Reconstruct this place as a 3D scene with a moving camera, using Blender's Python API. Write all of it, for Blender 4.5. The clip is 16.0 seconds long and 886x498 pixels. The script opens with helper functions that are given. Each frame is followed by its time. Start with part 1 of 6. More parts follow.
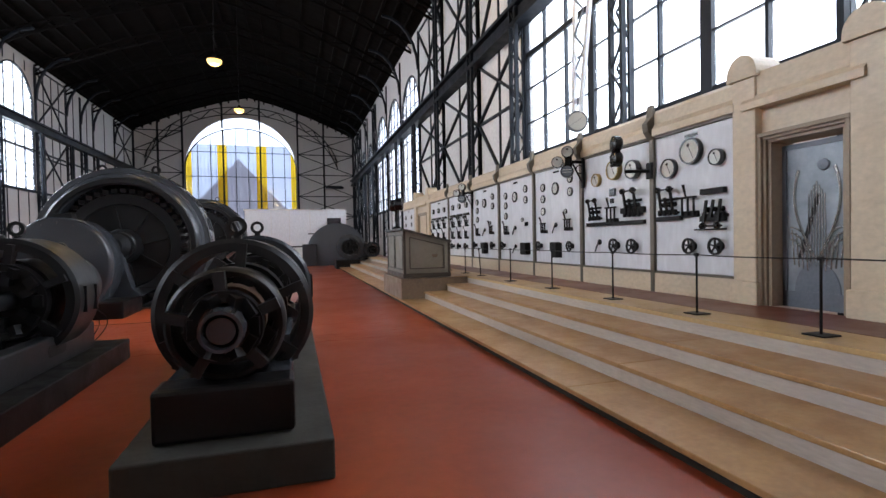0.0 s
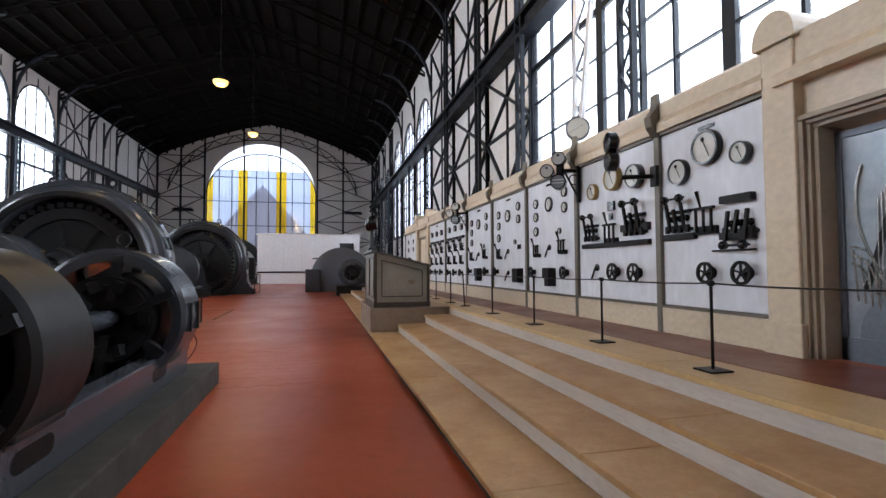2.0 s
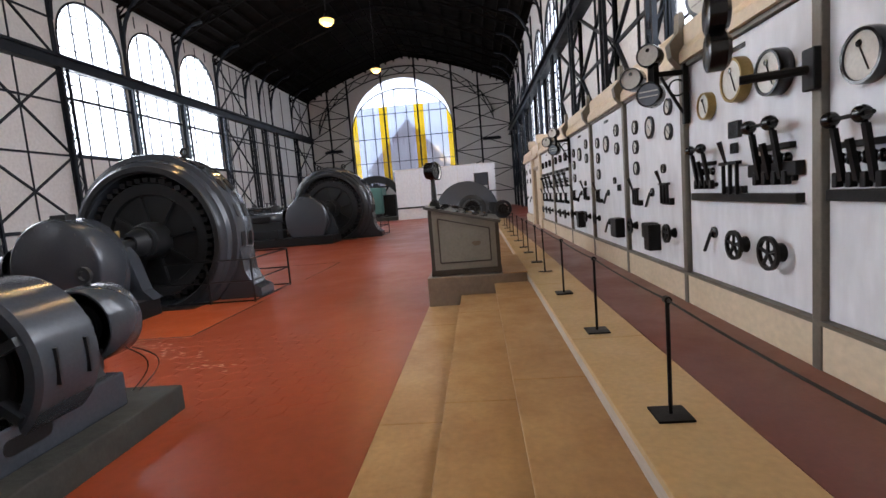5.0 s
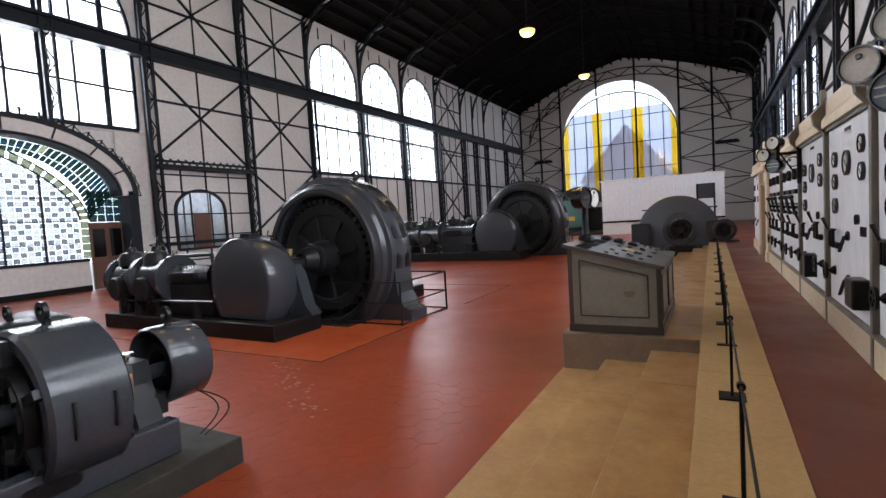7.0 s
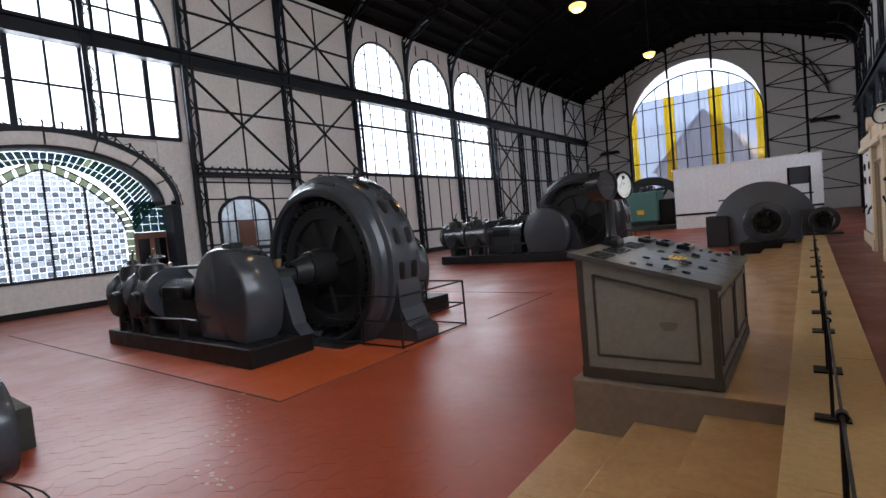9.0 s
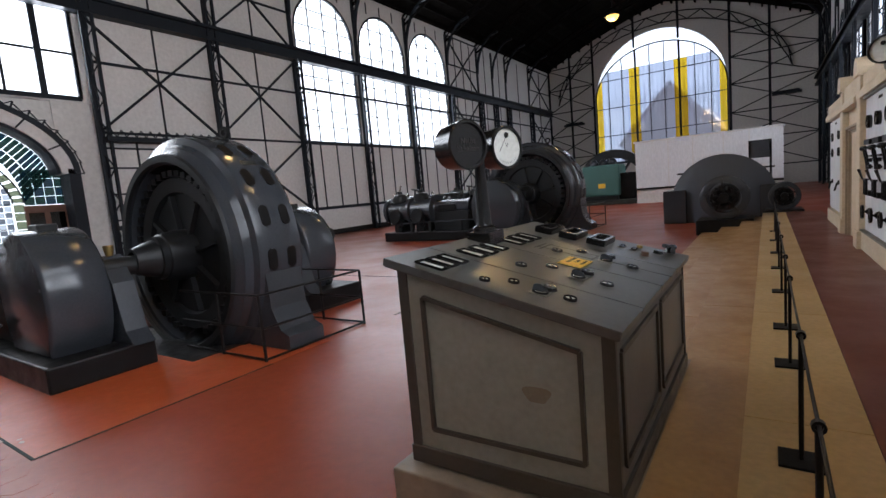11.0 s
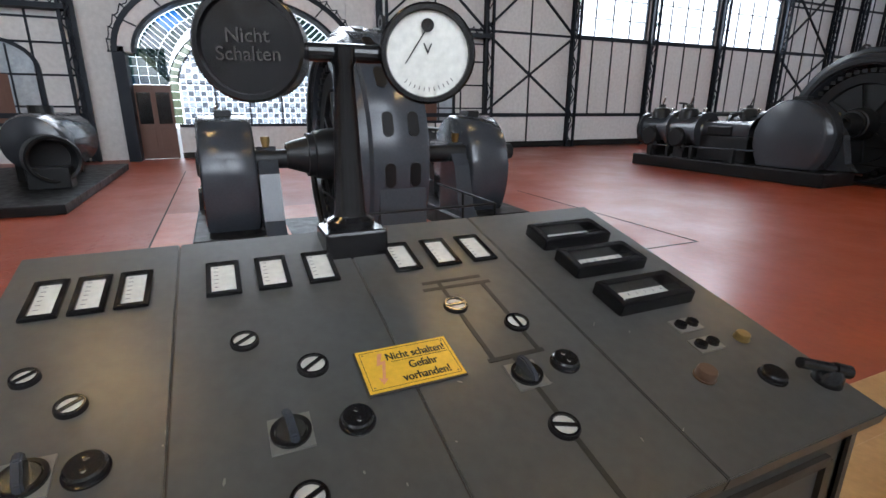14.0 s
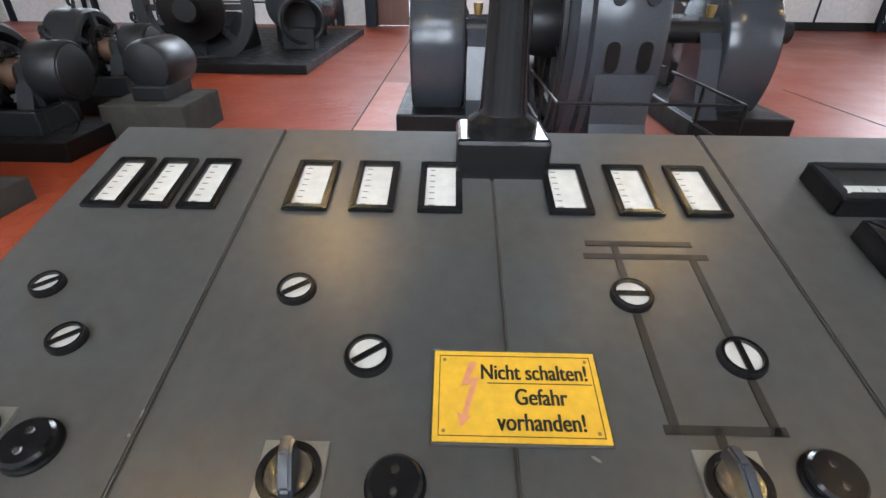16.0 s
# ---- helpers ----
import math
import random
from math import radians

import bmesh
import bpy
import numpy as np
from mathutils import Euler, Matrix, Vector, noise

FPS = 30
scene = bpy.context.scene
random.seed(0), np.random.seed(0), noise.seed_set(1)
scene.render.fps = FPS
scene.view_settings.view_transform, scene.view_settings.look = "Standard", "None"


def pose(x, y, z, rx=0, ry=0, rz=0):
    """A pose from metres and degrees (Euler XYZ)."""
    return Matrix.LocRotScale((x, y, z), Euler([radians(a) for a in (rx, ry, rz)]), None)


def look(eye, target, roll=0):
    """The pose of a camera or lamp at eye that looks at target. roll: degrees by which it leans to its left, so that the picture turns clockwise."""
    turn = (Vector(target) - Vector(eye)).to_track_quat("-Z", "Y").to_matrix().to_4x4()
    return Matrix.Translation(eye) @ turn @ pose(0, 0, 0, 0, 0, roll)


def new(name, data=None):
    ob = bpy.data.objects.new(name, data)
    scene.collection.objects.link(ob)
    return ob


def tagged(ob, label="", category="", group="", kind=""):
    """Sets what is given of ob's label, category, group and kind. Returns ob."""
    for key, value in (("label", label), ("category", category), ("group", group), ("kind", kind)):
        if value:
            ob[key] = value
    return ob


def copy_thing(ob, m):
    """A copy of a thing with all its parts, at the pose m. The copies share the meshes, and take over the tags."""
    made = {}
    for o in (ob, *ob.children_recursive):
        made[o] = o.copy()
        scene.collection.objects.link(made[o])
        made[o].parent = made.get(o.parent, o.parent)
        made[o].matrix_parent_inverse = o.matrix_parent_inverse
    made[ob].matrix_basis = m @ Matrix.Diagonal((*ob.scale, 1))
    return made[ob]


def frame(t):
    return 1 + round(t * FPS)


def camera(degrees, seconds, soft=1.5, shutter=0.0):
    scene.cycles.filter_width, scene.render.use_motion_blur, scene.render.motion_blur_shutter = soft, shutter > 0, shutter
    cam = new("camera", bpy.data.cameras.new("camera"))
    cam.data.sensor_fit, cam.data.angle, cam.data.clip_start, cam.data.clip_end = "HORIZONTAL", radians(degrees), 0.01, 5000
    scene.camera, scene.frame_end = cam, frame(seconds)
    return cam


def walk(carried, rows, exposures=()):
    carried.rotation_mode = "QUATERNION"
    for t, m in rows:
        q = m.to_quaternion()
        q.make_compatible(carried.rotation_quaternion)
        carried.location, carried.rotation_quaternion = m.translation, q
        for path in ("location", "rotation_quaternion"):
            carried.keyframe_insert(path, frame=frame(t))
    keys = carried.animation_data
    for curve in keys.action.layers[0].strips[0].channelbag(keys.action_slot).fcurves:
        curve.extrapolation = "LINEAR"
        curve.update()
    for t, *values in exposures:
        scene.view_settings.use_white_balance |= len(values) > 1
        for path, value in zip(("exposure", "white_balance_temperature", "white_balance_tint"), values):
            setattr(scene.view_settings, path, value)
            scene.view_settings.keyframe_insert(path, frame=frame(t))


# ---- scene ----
cam = camera(84.5, 16.0)
PATH = [
    (0, (3.392, -0.944, 1.495), (3.976, 0.968, 1.459), -1.1),
    (0.5, (3.868, -0.527, 1.484), (4.536, 1.358, 1.472), 0.7),
    (1, (4.187, -0.222, 1.442), (4.883, 1.652, 1.472), 0.5),
    (1.5, (4.473, 0.052, 1.436), (5.064, 1.962, 1.493), -1.1),
    (2, (4.828, 0.336, 1.401), (5.313, 2.275, 1.481), -0.3),
    (2.5, (5.053, 0.543, 1.44), (5.532, 2.485, 1.43), -0.2),
    (3, (5.316, 0.895, 1.456), (5.867, 2.817, 1.382), -1.0),
    (5.5, (7.012, 2.625, 1.998), (6.62, 4.575, 1.781), -3.5),
    (6, (7.16, 2.989, 1.996), (6.58, 4.899, 1.874), -0.8),
    (6.5, (7.337, 3.474, 2.025), (6.598, 5.329, 1.906), -2.0),
    (7, (7.66, 3.867, 2.233), (6.691, 5.613, 2.115), -3.5),
    (7.5, (7.713, 4.243, 2.237), (6.529, 5.851, 2.115), -3.6),
    (8, (7.734, 4.889, 2.228), (6.582, 6.521, 2.147), -5.6),
    (10.5, (7.636, 7.799, 2.126), (6.344, 9.32, 1.98), -4.7),
    (11, (7.637, 8.438, 2.132), (6.528, 10.087, 1.908), -5.0),
    (11.5, (7.635, 8.932, 2.125), (6.583, 10.613, 1.864), -3.9),
    (12, (7.571, 9.613, 2.114), (6.466, 11.256, 1.829), -4.7),
    (12.5, (7.593, 10.014, 2.083), (6.524, 11.687, 1.836), -3.2),
    (13, (7.686, 10.361, 2.107), (6.509, 11.951, 1.815), -1.1),
    (13.5, (7.763, 10.791, 2.242), (6.231, 12.003, 1.815), 0.0),
    (14, (7.667, 11.101, 2.26), (5.913, 11.884, 1.701), 0.3),
    (14.5, (7.501, 11.357, 2.198), (5.642, 11.669, 1.529), -5.3),
    (15, (7.382, 11.418, 2.176), (5.553, 11.341, 1.372), -3.2),
    (15.5, (7.219, 11.415, 2.14), (5.51, 11.186, 1.127), -5.9),
    (16, (7.135, 11.378, 2.177), (5.397, 11.352, 1.188), 0.6),
]
EXPOSURES = [(0, -0.13, 6100, 12), (3, -0.1, 6050, 12), (5.5, 0.03, 6350, 14), (8, -0.33, 6250, 13), (10.5, -0.57, 6200, 12), (12.5, -0.29, 6400, 13), (14, -0.14, 6050, 10), (15, 0.22, 6080, 10), (16, 0.4, 6000, 10)]
walk(cam, [(t, look(eye, target, roll)) for t, eye, target, roll in PATH], EXPOSURES)

# ---- light ----
world = bpy.data.worlds.new("sky")
scene.world = world
world.use_nodes = True
_n, _l = world.node_tree.nodes, world.node_tree.links
_sky = _n.new("ShaderNodeTexSky")
_sky.sky_type, _sky.sun_disc = "NISHITA", False
_sky.sun_elevation, _sky.sun_rotation = radians(38), radians(250)
_l.new(_sky.outputs[0], _n["Background"].inputs[0])
_n["Background"].inputs[1].default_value = 0.15
sun = new("sun", bpy.data.lights.new("sun", "SUN"))
sun.data.energy, sun.data.angle, sun.data.color = 0.6, radians(12), (1, 0.97, 0.92)
sun.matrix_world = look((0, 0, 60), (20, 12, 20))


def window_light(name, x, y, z, turn, wide, high, watts, colour=(0.93, 0.97, 1.0)):
    """Daylight that stands in a window's opening, just outside the glass."""
    ob = new(name, bpy.data.lights.new(name, "AREA"))
    ob.data.shape, ob.data.size, ob.data.size_y = "RECTANGLE", wide, high
    ob.data.energy, ob.data.color = watts, colour
    ob.matrix_world = pose(x, y, z, 90, 0, turn)
    return ob


XL, XR, YF, YB = -17.3, 12.5, 74.8, -9.2
EAVE, APEX = 16.8, 22.5
DAY = 1.0
window_light("daylight_bays", XL - 0.6, 39.6, 11.2, -90, 18.4, 10.2, 5200 * DAY)
window_light("daylight_middle", XL - 0.9, 12.5, 11.0, -90, 13.5, 9.0, 6500 * DAY)
window_light("daylight_portal", XL - 0.9, 12.5, 3.7, -90, 9.0, 4.6, 350 * DAY)
window_light("daylight_near", XL - 0.6, -6.9, 11.2, -90, 3.6, 10.2, 300 * DAY)
window_light("daylight_gallery", XR + 0.6, 8.5, 10.0, 90, 14.5, 11.0, 3800 * DAY)
window_light("daylight_gallery_far", XR + 0.6, 45.0, 9.5, 90, 24.0, 9.5, 1300 * DAY)

# ---- materials ----


def material(name, colour, rough=0.6, metal=0.0, second=None, world_size=False, scale=3.0, fine=40.0, bump=0.05, wear=0.25, gloss_var=0.12, stretch=(1, 1, 1), coat=0.0, spec=0.5):
    """A surface with coarse stains and fine grain, at the size of the world."""
    m = bpy.data.materials.new(name)
    m.use_nodes = True
    nt = m.node_tree
    b = nt.nodes["Principled BSDF"]
    co = nt.nodes.new("ShaderNodeTexCoord")
    mp = nt.nodes.new("ShaderNodeMapping")
    mp.inputs["Scale"].default_value = stretch
    if world_size:
        co = nt.nodes.new("ShaderNodeNewGeometry")
    nt.links.new(co.outputs["Position" if world_size else "Object"], mp.inputs["Vector"])
    n1 = nt.nodes.new("ShaderNodeTexNoise")
    n1.inputs["Scale"].default_value, n1.inputs["Detail"].default_value, n1.inputs["Roughness"].default_value = scale, 6, 0.65
    n2 = nt.nodes.new("ShaderNodeTexNoise")
    n2.inputs["Scale"].default_value, n2.inputs["Detail"].default_value = fine, 4
    for n in (n1, n2):
        nt.links.new(mp.outputs[0], n.inputs["Vector"])
    second = second or tuple(c * 0.55 for c in colour)
    ramp = nt.nodes.new("ShaderNodeMapRange")
    ramp.inputs["From Min"].default_value, ramp.inputs["From Max"].default_value = 0.15, 0.88
    nt.links.new(n1.outputs["Fac"], ramp.inputs[0])
    amount = nt.nodes.new("ShaderNodeMath")
    amount.operation = "MULTIPLY"
    amount.inputs[1].default_value = wear
    nt.links.new(ramp.outputs[0], amount.inputs[0])
    mix = nt.nodes.new("ShaderNodeMix")
    mix.data_type = "RGBA"
    mix.inputs[6].default_value, mix.inputs[7].default_value = (*colour, 1), (*second, 1)
    nt.links.new(amount.outputs[0], mix.inputs[0])
    mix2 = nt.nodes.new("ShaderNodeMix")
    mix2.data_type, mix2.blend_type = "RGBA", "MULTIPLY"
    mix2.inputs[0].default_value = 0.35
    nt.links.new(mix.outputs[2], mix2.inputs[6])
    grey = nt.nodes.new("ShaderNodeMapRange")
    grey.inputs["From Min"].default_value, grey.inputs["From Max"].default_value = 0.3, 0.7
    grey.inputs["To Min"].default_value, grey.inputs["To Max"].default_value = 0.7, 1.15
    grey.clamp = False
    nt.links.new(n2.outputs["Fac"], grey.inputs[0])
    nt.links.new(grey.outputs[0], mix2.inputs[7])
    nt.links.new(mix2.outputs[2], b.inputs["Base Color"])
    rr = nt.nodes.new("ShaderNodeMapRange")
    rr.inputs["From Min"].default_value, rr.inputs["From Max"].default_value = 0.3, 0.7
    rr.inputs["To Min"].default_value, rr.inputs["To Max"].default_value = (max(0.285, rough - gloss_var), min(1, rough + gloss_var)) if rough > 0.28 else (max(0.03, rough - gloss_var), min(0.265, rough + gloss_var))
    nt.links.new(n1.outputs["Fac"], rr.inputs[0])
    nt.links.new(rr.outputs[0], b.inputs["Roughness"])
    b.inputs["Metallic"].default_value = metal
    b.inputs["Coat Weight"].default_value = coat
    b.inputs["Specular IOR Level"].default_value = spec
    if bump:
        bp = nt.nodes.new("ShaderNodeBump")
        bp.inputs["Strength"].default_value, bp.inputs["Distance"].default_value = bump, 0.02
        nt.links.new(n2.outputs["Fac"], bp.inputs["Height"])
        nt.links.new(bp.outputs[0], b.inputs["Normal"])
    return m


def pane_material(name, colour, clear=0.85, rough=0.08):
    """Thin glass: tinted and clear, with gloss."""
    m = bpy.data.materials.new(name)
    m.use_nodes = True
    nt = m.node_tree
    out = nt.nodes["Material Output"]
    nt.nodes.remove(nt.nodes["Principled BSDF"])
    t, d, g = nt.nodes.new("ShaderNodeBsdfTransparent"), nt.nodes.new("ShaderNodeBsdfTranslucent"), nt.nodes.new("ShaderNodeBsdfGlossy")
    t.inputs[0].default_value = d.inputs[0].default_value = (*colour, 1)
    g.inputs["Roughness"].default_value = rough
    m1, m2 = nt.nodes.new("ShaderNodeMixShader"), nt.nodes.new("ShaderNodeMixShader")
    m1.inputs[0].default_value, m2.inputs[0].default_value = clear, 0.06
    nt.links.new(d.outputs[0], m1.inputs[1])
    nt.links.new(t.outputs[0], m1.inputs[2])
    nt.links.new(m1.outputs[0], m2.inputs[1])
    nt.links.new(g.outputs[0], m2.inputs[2])
    nt.links.new(m2.outputs[0], out.inputs[0])
    return m


def glow_material(name, colour, power):
    m = bpy.data.materials.new(name)
    m.use_nodes = True
    b = m.node_tree.nodes["Principled BSDF"]
    b.inputs["Base Color"].default_value = b.inputs["Emission Color"].default_value = (*colour, 1)
    b.inputs["Emission Strength"].default_value = power
    return m


M_FLOOR = material("red_floor", (0.285, 0.048, 0.016), 0.36, second=(0.20, 0.045, 0.022), scale=0.45, fine=9, bump=0.05, wear=0.45, gloss_var=0.12, spec=0.32, world_size=True)
M_CHIP = material("chipped_pale_paint", (0.42, 0.27, 0.2), 0.6, scale=6, fine=40)
M_FLOOR2 = material("bright_red_floor", (0.42, 0.075, 0.018), 0.36, second=(0.32, 0.06, 0.02), scale=0.9, fine=9, bump=0.05, wear=0.45, gloss_var=0.1, world_size=True)
M_LINO = material("brown_red_lino", (0.17, 0.045, 0.025), 0.36, second=(0.12, 0.035, 0.02), scale=1.2, fine=30, bump=0.02, wear=0.6)
M_TREAD = material("ochre_tread", (0.50, 0.32, 0.135), 0.36, second=(0.31, 0.15, 0.055), scale=2.1, fine=22, bump=0.04, wear=1.0, gloss_var=0.1)
M_BORDER = material("pale_ochre_border", (0.60, 0.42, 0.19), 0.36, second=(0.46, 0.30, 0.13), scale=1.4, fine=22, bump=0.03, wear=0.7)
M_RISER = material("pale_marble_riser", (0.56, 0.50, 0.44), 0.45, second=(0.40, 0.36, 0.33), scale=3, fine=25, bump=0.05, wear=0.6, stretch=(1, 0.4, 2))
M_MARBLE = material("beige_marble", (0.66, 0.55, 0.40), 0.42, second=(0.54, 0.43, 0.29), scale=1.6, fine=16, bump=0.05, wear=0.7, stretch=(1, 0.8, 1.2))
M_JAMB = material("taupe_marble", (0.34, 0.265, 0.185), 0.4, second=(0.25, 0.19, 0.13), scale=1.8, fine=16, bump=0.05, wear=0.7)
M_PLINTH = material("veined_grey_marble", (0.30, 0.235, 0.17), 0.4, second=(0.15, 0.11, 0.085), scale=3.4, fine=16, bump=0.04, wear=0.8)
M_SLAB = material("white_marble_panel", (0.74, 0.74, 0.76), 0.32, second=(0.60, 0.63, 0.68), scale=1.6, fine=9, bump=0.02, wear=0.7, stretch=(1, 1, 0.35))
M_WHITE = material("white_wall_panel", (0.70, 0.69, 0.68), 0.75, second=(0.58, 0.57, 0.57), scale=0.5, fine=6, bump=0.03, wear=0.6)
M_STEEL = material("dark_steel", (0.014, 0.018, 0.025), 0.5, 0.2, second=(0.022, 0.026, 0.034), scale=2, fine=30, spec=0.2)
M_GREYSTEEL = material("grey_steel", (0.16, 0.18, 0.21), 0.45, 0.3, scale=2, fine=30)
M_WHEEL = material("slate_blue_paint", (0.07, 0.08, 0.10), 0.45, 0.1, second=(0.05, 0.055, 0.065), scale=1.5, fine=30)
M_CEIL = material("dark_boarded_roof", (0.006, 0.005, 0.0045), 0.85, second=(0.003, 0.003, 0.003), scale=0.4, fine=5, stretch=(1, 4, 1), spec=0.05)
M_MACHINE = material("dark_grey_machine_paint", (0.012, 0.013, 0.0145), 0.36, 0.05, spec=0.28, second=(0.014, 0.015, 0.016), scale=2.2, fine=35, bump=0.04, wear=0.8)
M_MACHINE2 = material("blue_grey_machine_paint", (0.042, 0.047, 0.056), 0.24, 0.05, spec=0.5, second=(0.033, 0.037, 0.043), scale=1.8, fine=35, bump=0.04, wear=0.8)
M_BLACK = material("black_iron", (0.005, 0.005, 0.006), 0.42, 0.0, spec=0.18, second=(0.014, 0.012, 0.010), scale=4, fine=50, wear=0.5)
M_BAKE = material("black_bakelite", (0.008, 0.008, 0.009), 0.22, second=(0.014, 0.013, 0.012), scale=12, fine=60, bump=0.01)
M_COPPER = material("worn_copper", (0.17, 0.10, 0.065), 0.42, 0.6, second=(0.09, 0.065, 0.05), scale=6, fine=60)
M_BRASS = material("dull_brass", (0.34, 0.24, 0.09), 0.38, 0.8, second=(0.2, 0.14, 0.06), scale=6, fine=60)
M_CHROME = material("worn_nickel", (0.55, 0.54, 0.5), 0.25, 0.95, second=(0.4, 0.38, 0.34), scale=8, fine=60)
M_DIAL = material("ivory_dial", (0.62, 0.61, 0.56), 0.4, second=(0.52, 0.50, 0.43), scale=6, fine=40, bump=0, wear=0.4)
M_CONCRETE = material("dark_concrete", (0.030, 0.028, 0.021), 0.85, second=(0.015, 0.014, 0.012), scale=3, fine=30, bump=0.15, wear=0.8)
M_DESK = material("grey_green_sheet_metal", (0.103, 0.105, 0.101), 0.31, 0.35, second=(0.088, 0.084, 0.075), scale=1.2, fine=28, bump=0.0015, wear=0.35, gloss_var=0.04)
M_DESKSIDE = material("pale_grey_panel_paint", (0.27, 0.265, 0.225), 0.5, second=(0.19, 0.175, 0.14), scale=3, fine=25, bump=0.03, wear=0.6)
M_FRAME = material("dark_brown_frame", (0.055, 0.045, 0.035), 0.4, second=(0.03, 0.026, 0.02), scale=5, fine=40)
M_STRAP = material("bronze_grey_strap", (0.16, 0.14, 0.11), 0.45, 0.4, second=(0.09, 0.08, 0.065), scale=4, fine=40)
M_YELLOW = material("yellow_enamel", (0.78, 0.46, 0.035), 0.35, second=(0.66, 0.38, 0.03), scale=10, fine=60, bump=0.01, wear=0.4)
M_PINK = material("faded_red_print", (0.72, 0.30, 0.18), 0.45, scale=20, fine=80, bump=0)
M_PRINT = material("black_print", (0.012, 0.010, 0.008), 0.5, scale=20, fine=80, bump=0)
M_LINE = material("dark_line_paint", (0.018, 0.017, 0.015), 0.45, scale=14, fine=60, bump=0)
M_GREEN = material("turquoise_machine_paint", (0.06, 0.16, 0.14), 0.45, second=(0.04, 0.10, 0.09), scale=2, fine=25)
M_RED = material("red_paint", (0.5, 0.03, 0.02), 0.35, scale=5, fine=40)
M_WOOD = material("brown_door_wood", (0.12, 0.05, 0.03), 0.5, second=(0.07, 0.03, 0.02), scale=3, fine=30, stretch=(1, 1, 0.2))
# house colours are paled: the haze of distance is put into brick and tile
M_BRICKFAR = material("hazed_brick", (0.50, 0.40, 0.38), 0.9, second=(0.42, 0.33, 0.32), scale=0.8, fine=6)
M_ROOFFAR = material("hazed_roof_tile", (0.44, 0.33, 0.32), 0.9, scale=0.8, fine=6)
M_GROUND = material("pale_paving", (0.34, 0.33, 0.31), 0.9, scale=0.3, fine=4)
M_DOORFOIL = material("silver_blue_door_glass", (0.55, 0.61, 0.66), 0.28, 0.4, second=(0.26, 0.30, 0.34), scale=2.3, fine=12, bump=0.02, wear=1.0)
G_CLEAR = pane_material("clear_pane", (0.96, 0.97, 0.98), 0.92)
G_YELLOW = pane_material("yellow_pane", (0.50, 0.33, 0.02), 0.6)
G_BLUE = pane_material("blue_pane", (0.42, 0.46, 0.55), 0.66)
G_WHITE = pane_material("milk_white_pane", (0.24, 0.27, 0.30), 0.6)
G_GREY = pane_material("grey_pane", (0.065, 0.075, 0.09), 0.6)
M_NICKEL = material("dull_nickel_plate", (0.26, 0.255, 0.23), 0.33, 0.4, second=(0.16, 0.15, 0.13), scale=9, fine=60)
M_STAIN = material("brown_stain", (0.205, 0.165, 0.12), 0.5, second=(0.16, 0.11, 0.07), scale=14, fine=60, wear=0.9)
M_TEXTDIM = material("faint_brown_lettering", (0.024, 0.02, 0.017), 0.4, scale=12, fine=60, bump=0)
G_GREEN = pane_material("green_pane", (0.004, 0.013, 0.011), 0.5)
G_TEAL = pane_material("teal_pane", (0.003, 0.011, 0.019), 0.5)
G_SKYBLUE = pane_material("bright_blue_pane", (0.005, 0.06, 0.2), 0.5)
G_OLIVE = pane_material("pale_olive_pane", (0.08, 0.095, 0.06), 0.5)
E_SKY = glow_material("overcast_sky", (0.93, 0.96, 1.0), 2.6)
E_SKYFAR = glow_material("overcast_sky_far", (0.86, 0.92, 1.0), 0.95)
E_LAMP = glow_material("warm_lamp_glass", (1.0, 0.62, 0.16), 2.6)

# ---- mesh tools ----


def root_of(ob):
    while ob.parent:
        ob = ob.parent
    return ob


def finish(bm, name, mat, smooth=False):
    me = bpy.data.meshes.new(name)
    bm.normal_update()
    if smooth:
        for e in bm.edges:
            if len(e.link_faces) == 2 and e.calc_face_angle(0) > radians(38):
                e.smooth = False
        for f in bm.faces:
            f.smooth = True
    bm.to_mesh(me)
    bm.free()
    me.materials.append(mat)
    return me


def part(name, bm, mat, parent, label="", smooth=False):
    """Links bm, given in world metres, as one mesh under a thing or part."""
    loc = root_of(parent).location
    bmesh.ops.translate(bm, vec=-Vector(loc), verts=bm.verts)
    ob = new(name, finish(bm, name, mat, smooth))
    ob.parent = parent
    return tagged(ob, label) if label else ob


def thing(name, at, label, category, group="", kind=""):
    ob = new(name)
    ob.empty_display_size = 0.1
    ob.location = at
    return tagged(ob, label, category, group, kind)


def solo(name, bm, mat, label, category, group="", kind="", smooth=False):
    """A thing of one mesh."""
    return tagged(new(name, finish(bm, name, mat, smooth)), label, category, group, kind)


def box(bm, x0, x1, y0, y1, z0, z1, bevel=0.0):
    vs = [bm.verts.new((x, y, z)) for x in (x0, x1) for y in (y0, y1) for z in (z0, z1)]
    fs = [bm.faces.new([vs[i] for i in q]) for q in ((0, 1, 3, 2), (4, 6, 7, 5), (0, 4, 5, 1), (2, 3, 7, 6), (0, 2, 6, 4), (1, 5, 7, 3))]
    if bevel:
        bmesh.ops.bevel(bm, geom=list({e for f in fs for e in f.edges}), offset=bevel, segments=2, affect="EDGES", profile=0.5)
    return bm


def B(x0, x1, y0, y1, z0, z1, bevel=0.0):
    return box(bmesh.new(), x0, x1, y0, y1, z0, z1, bevel)


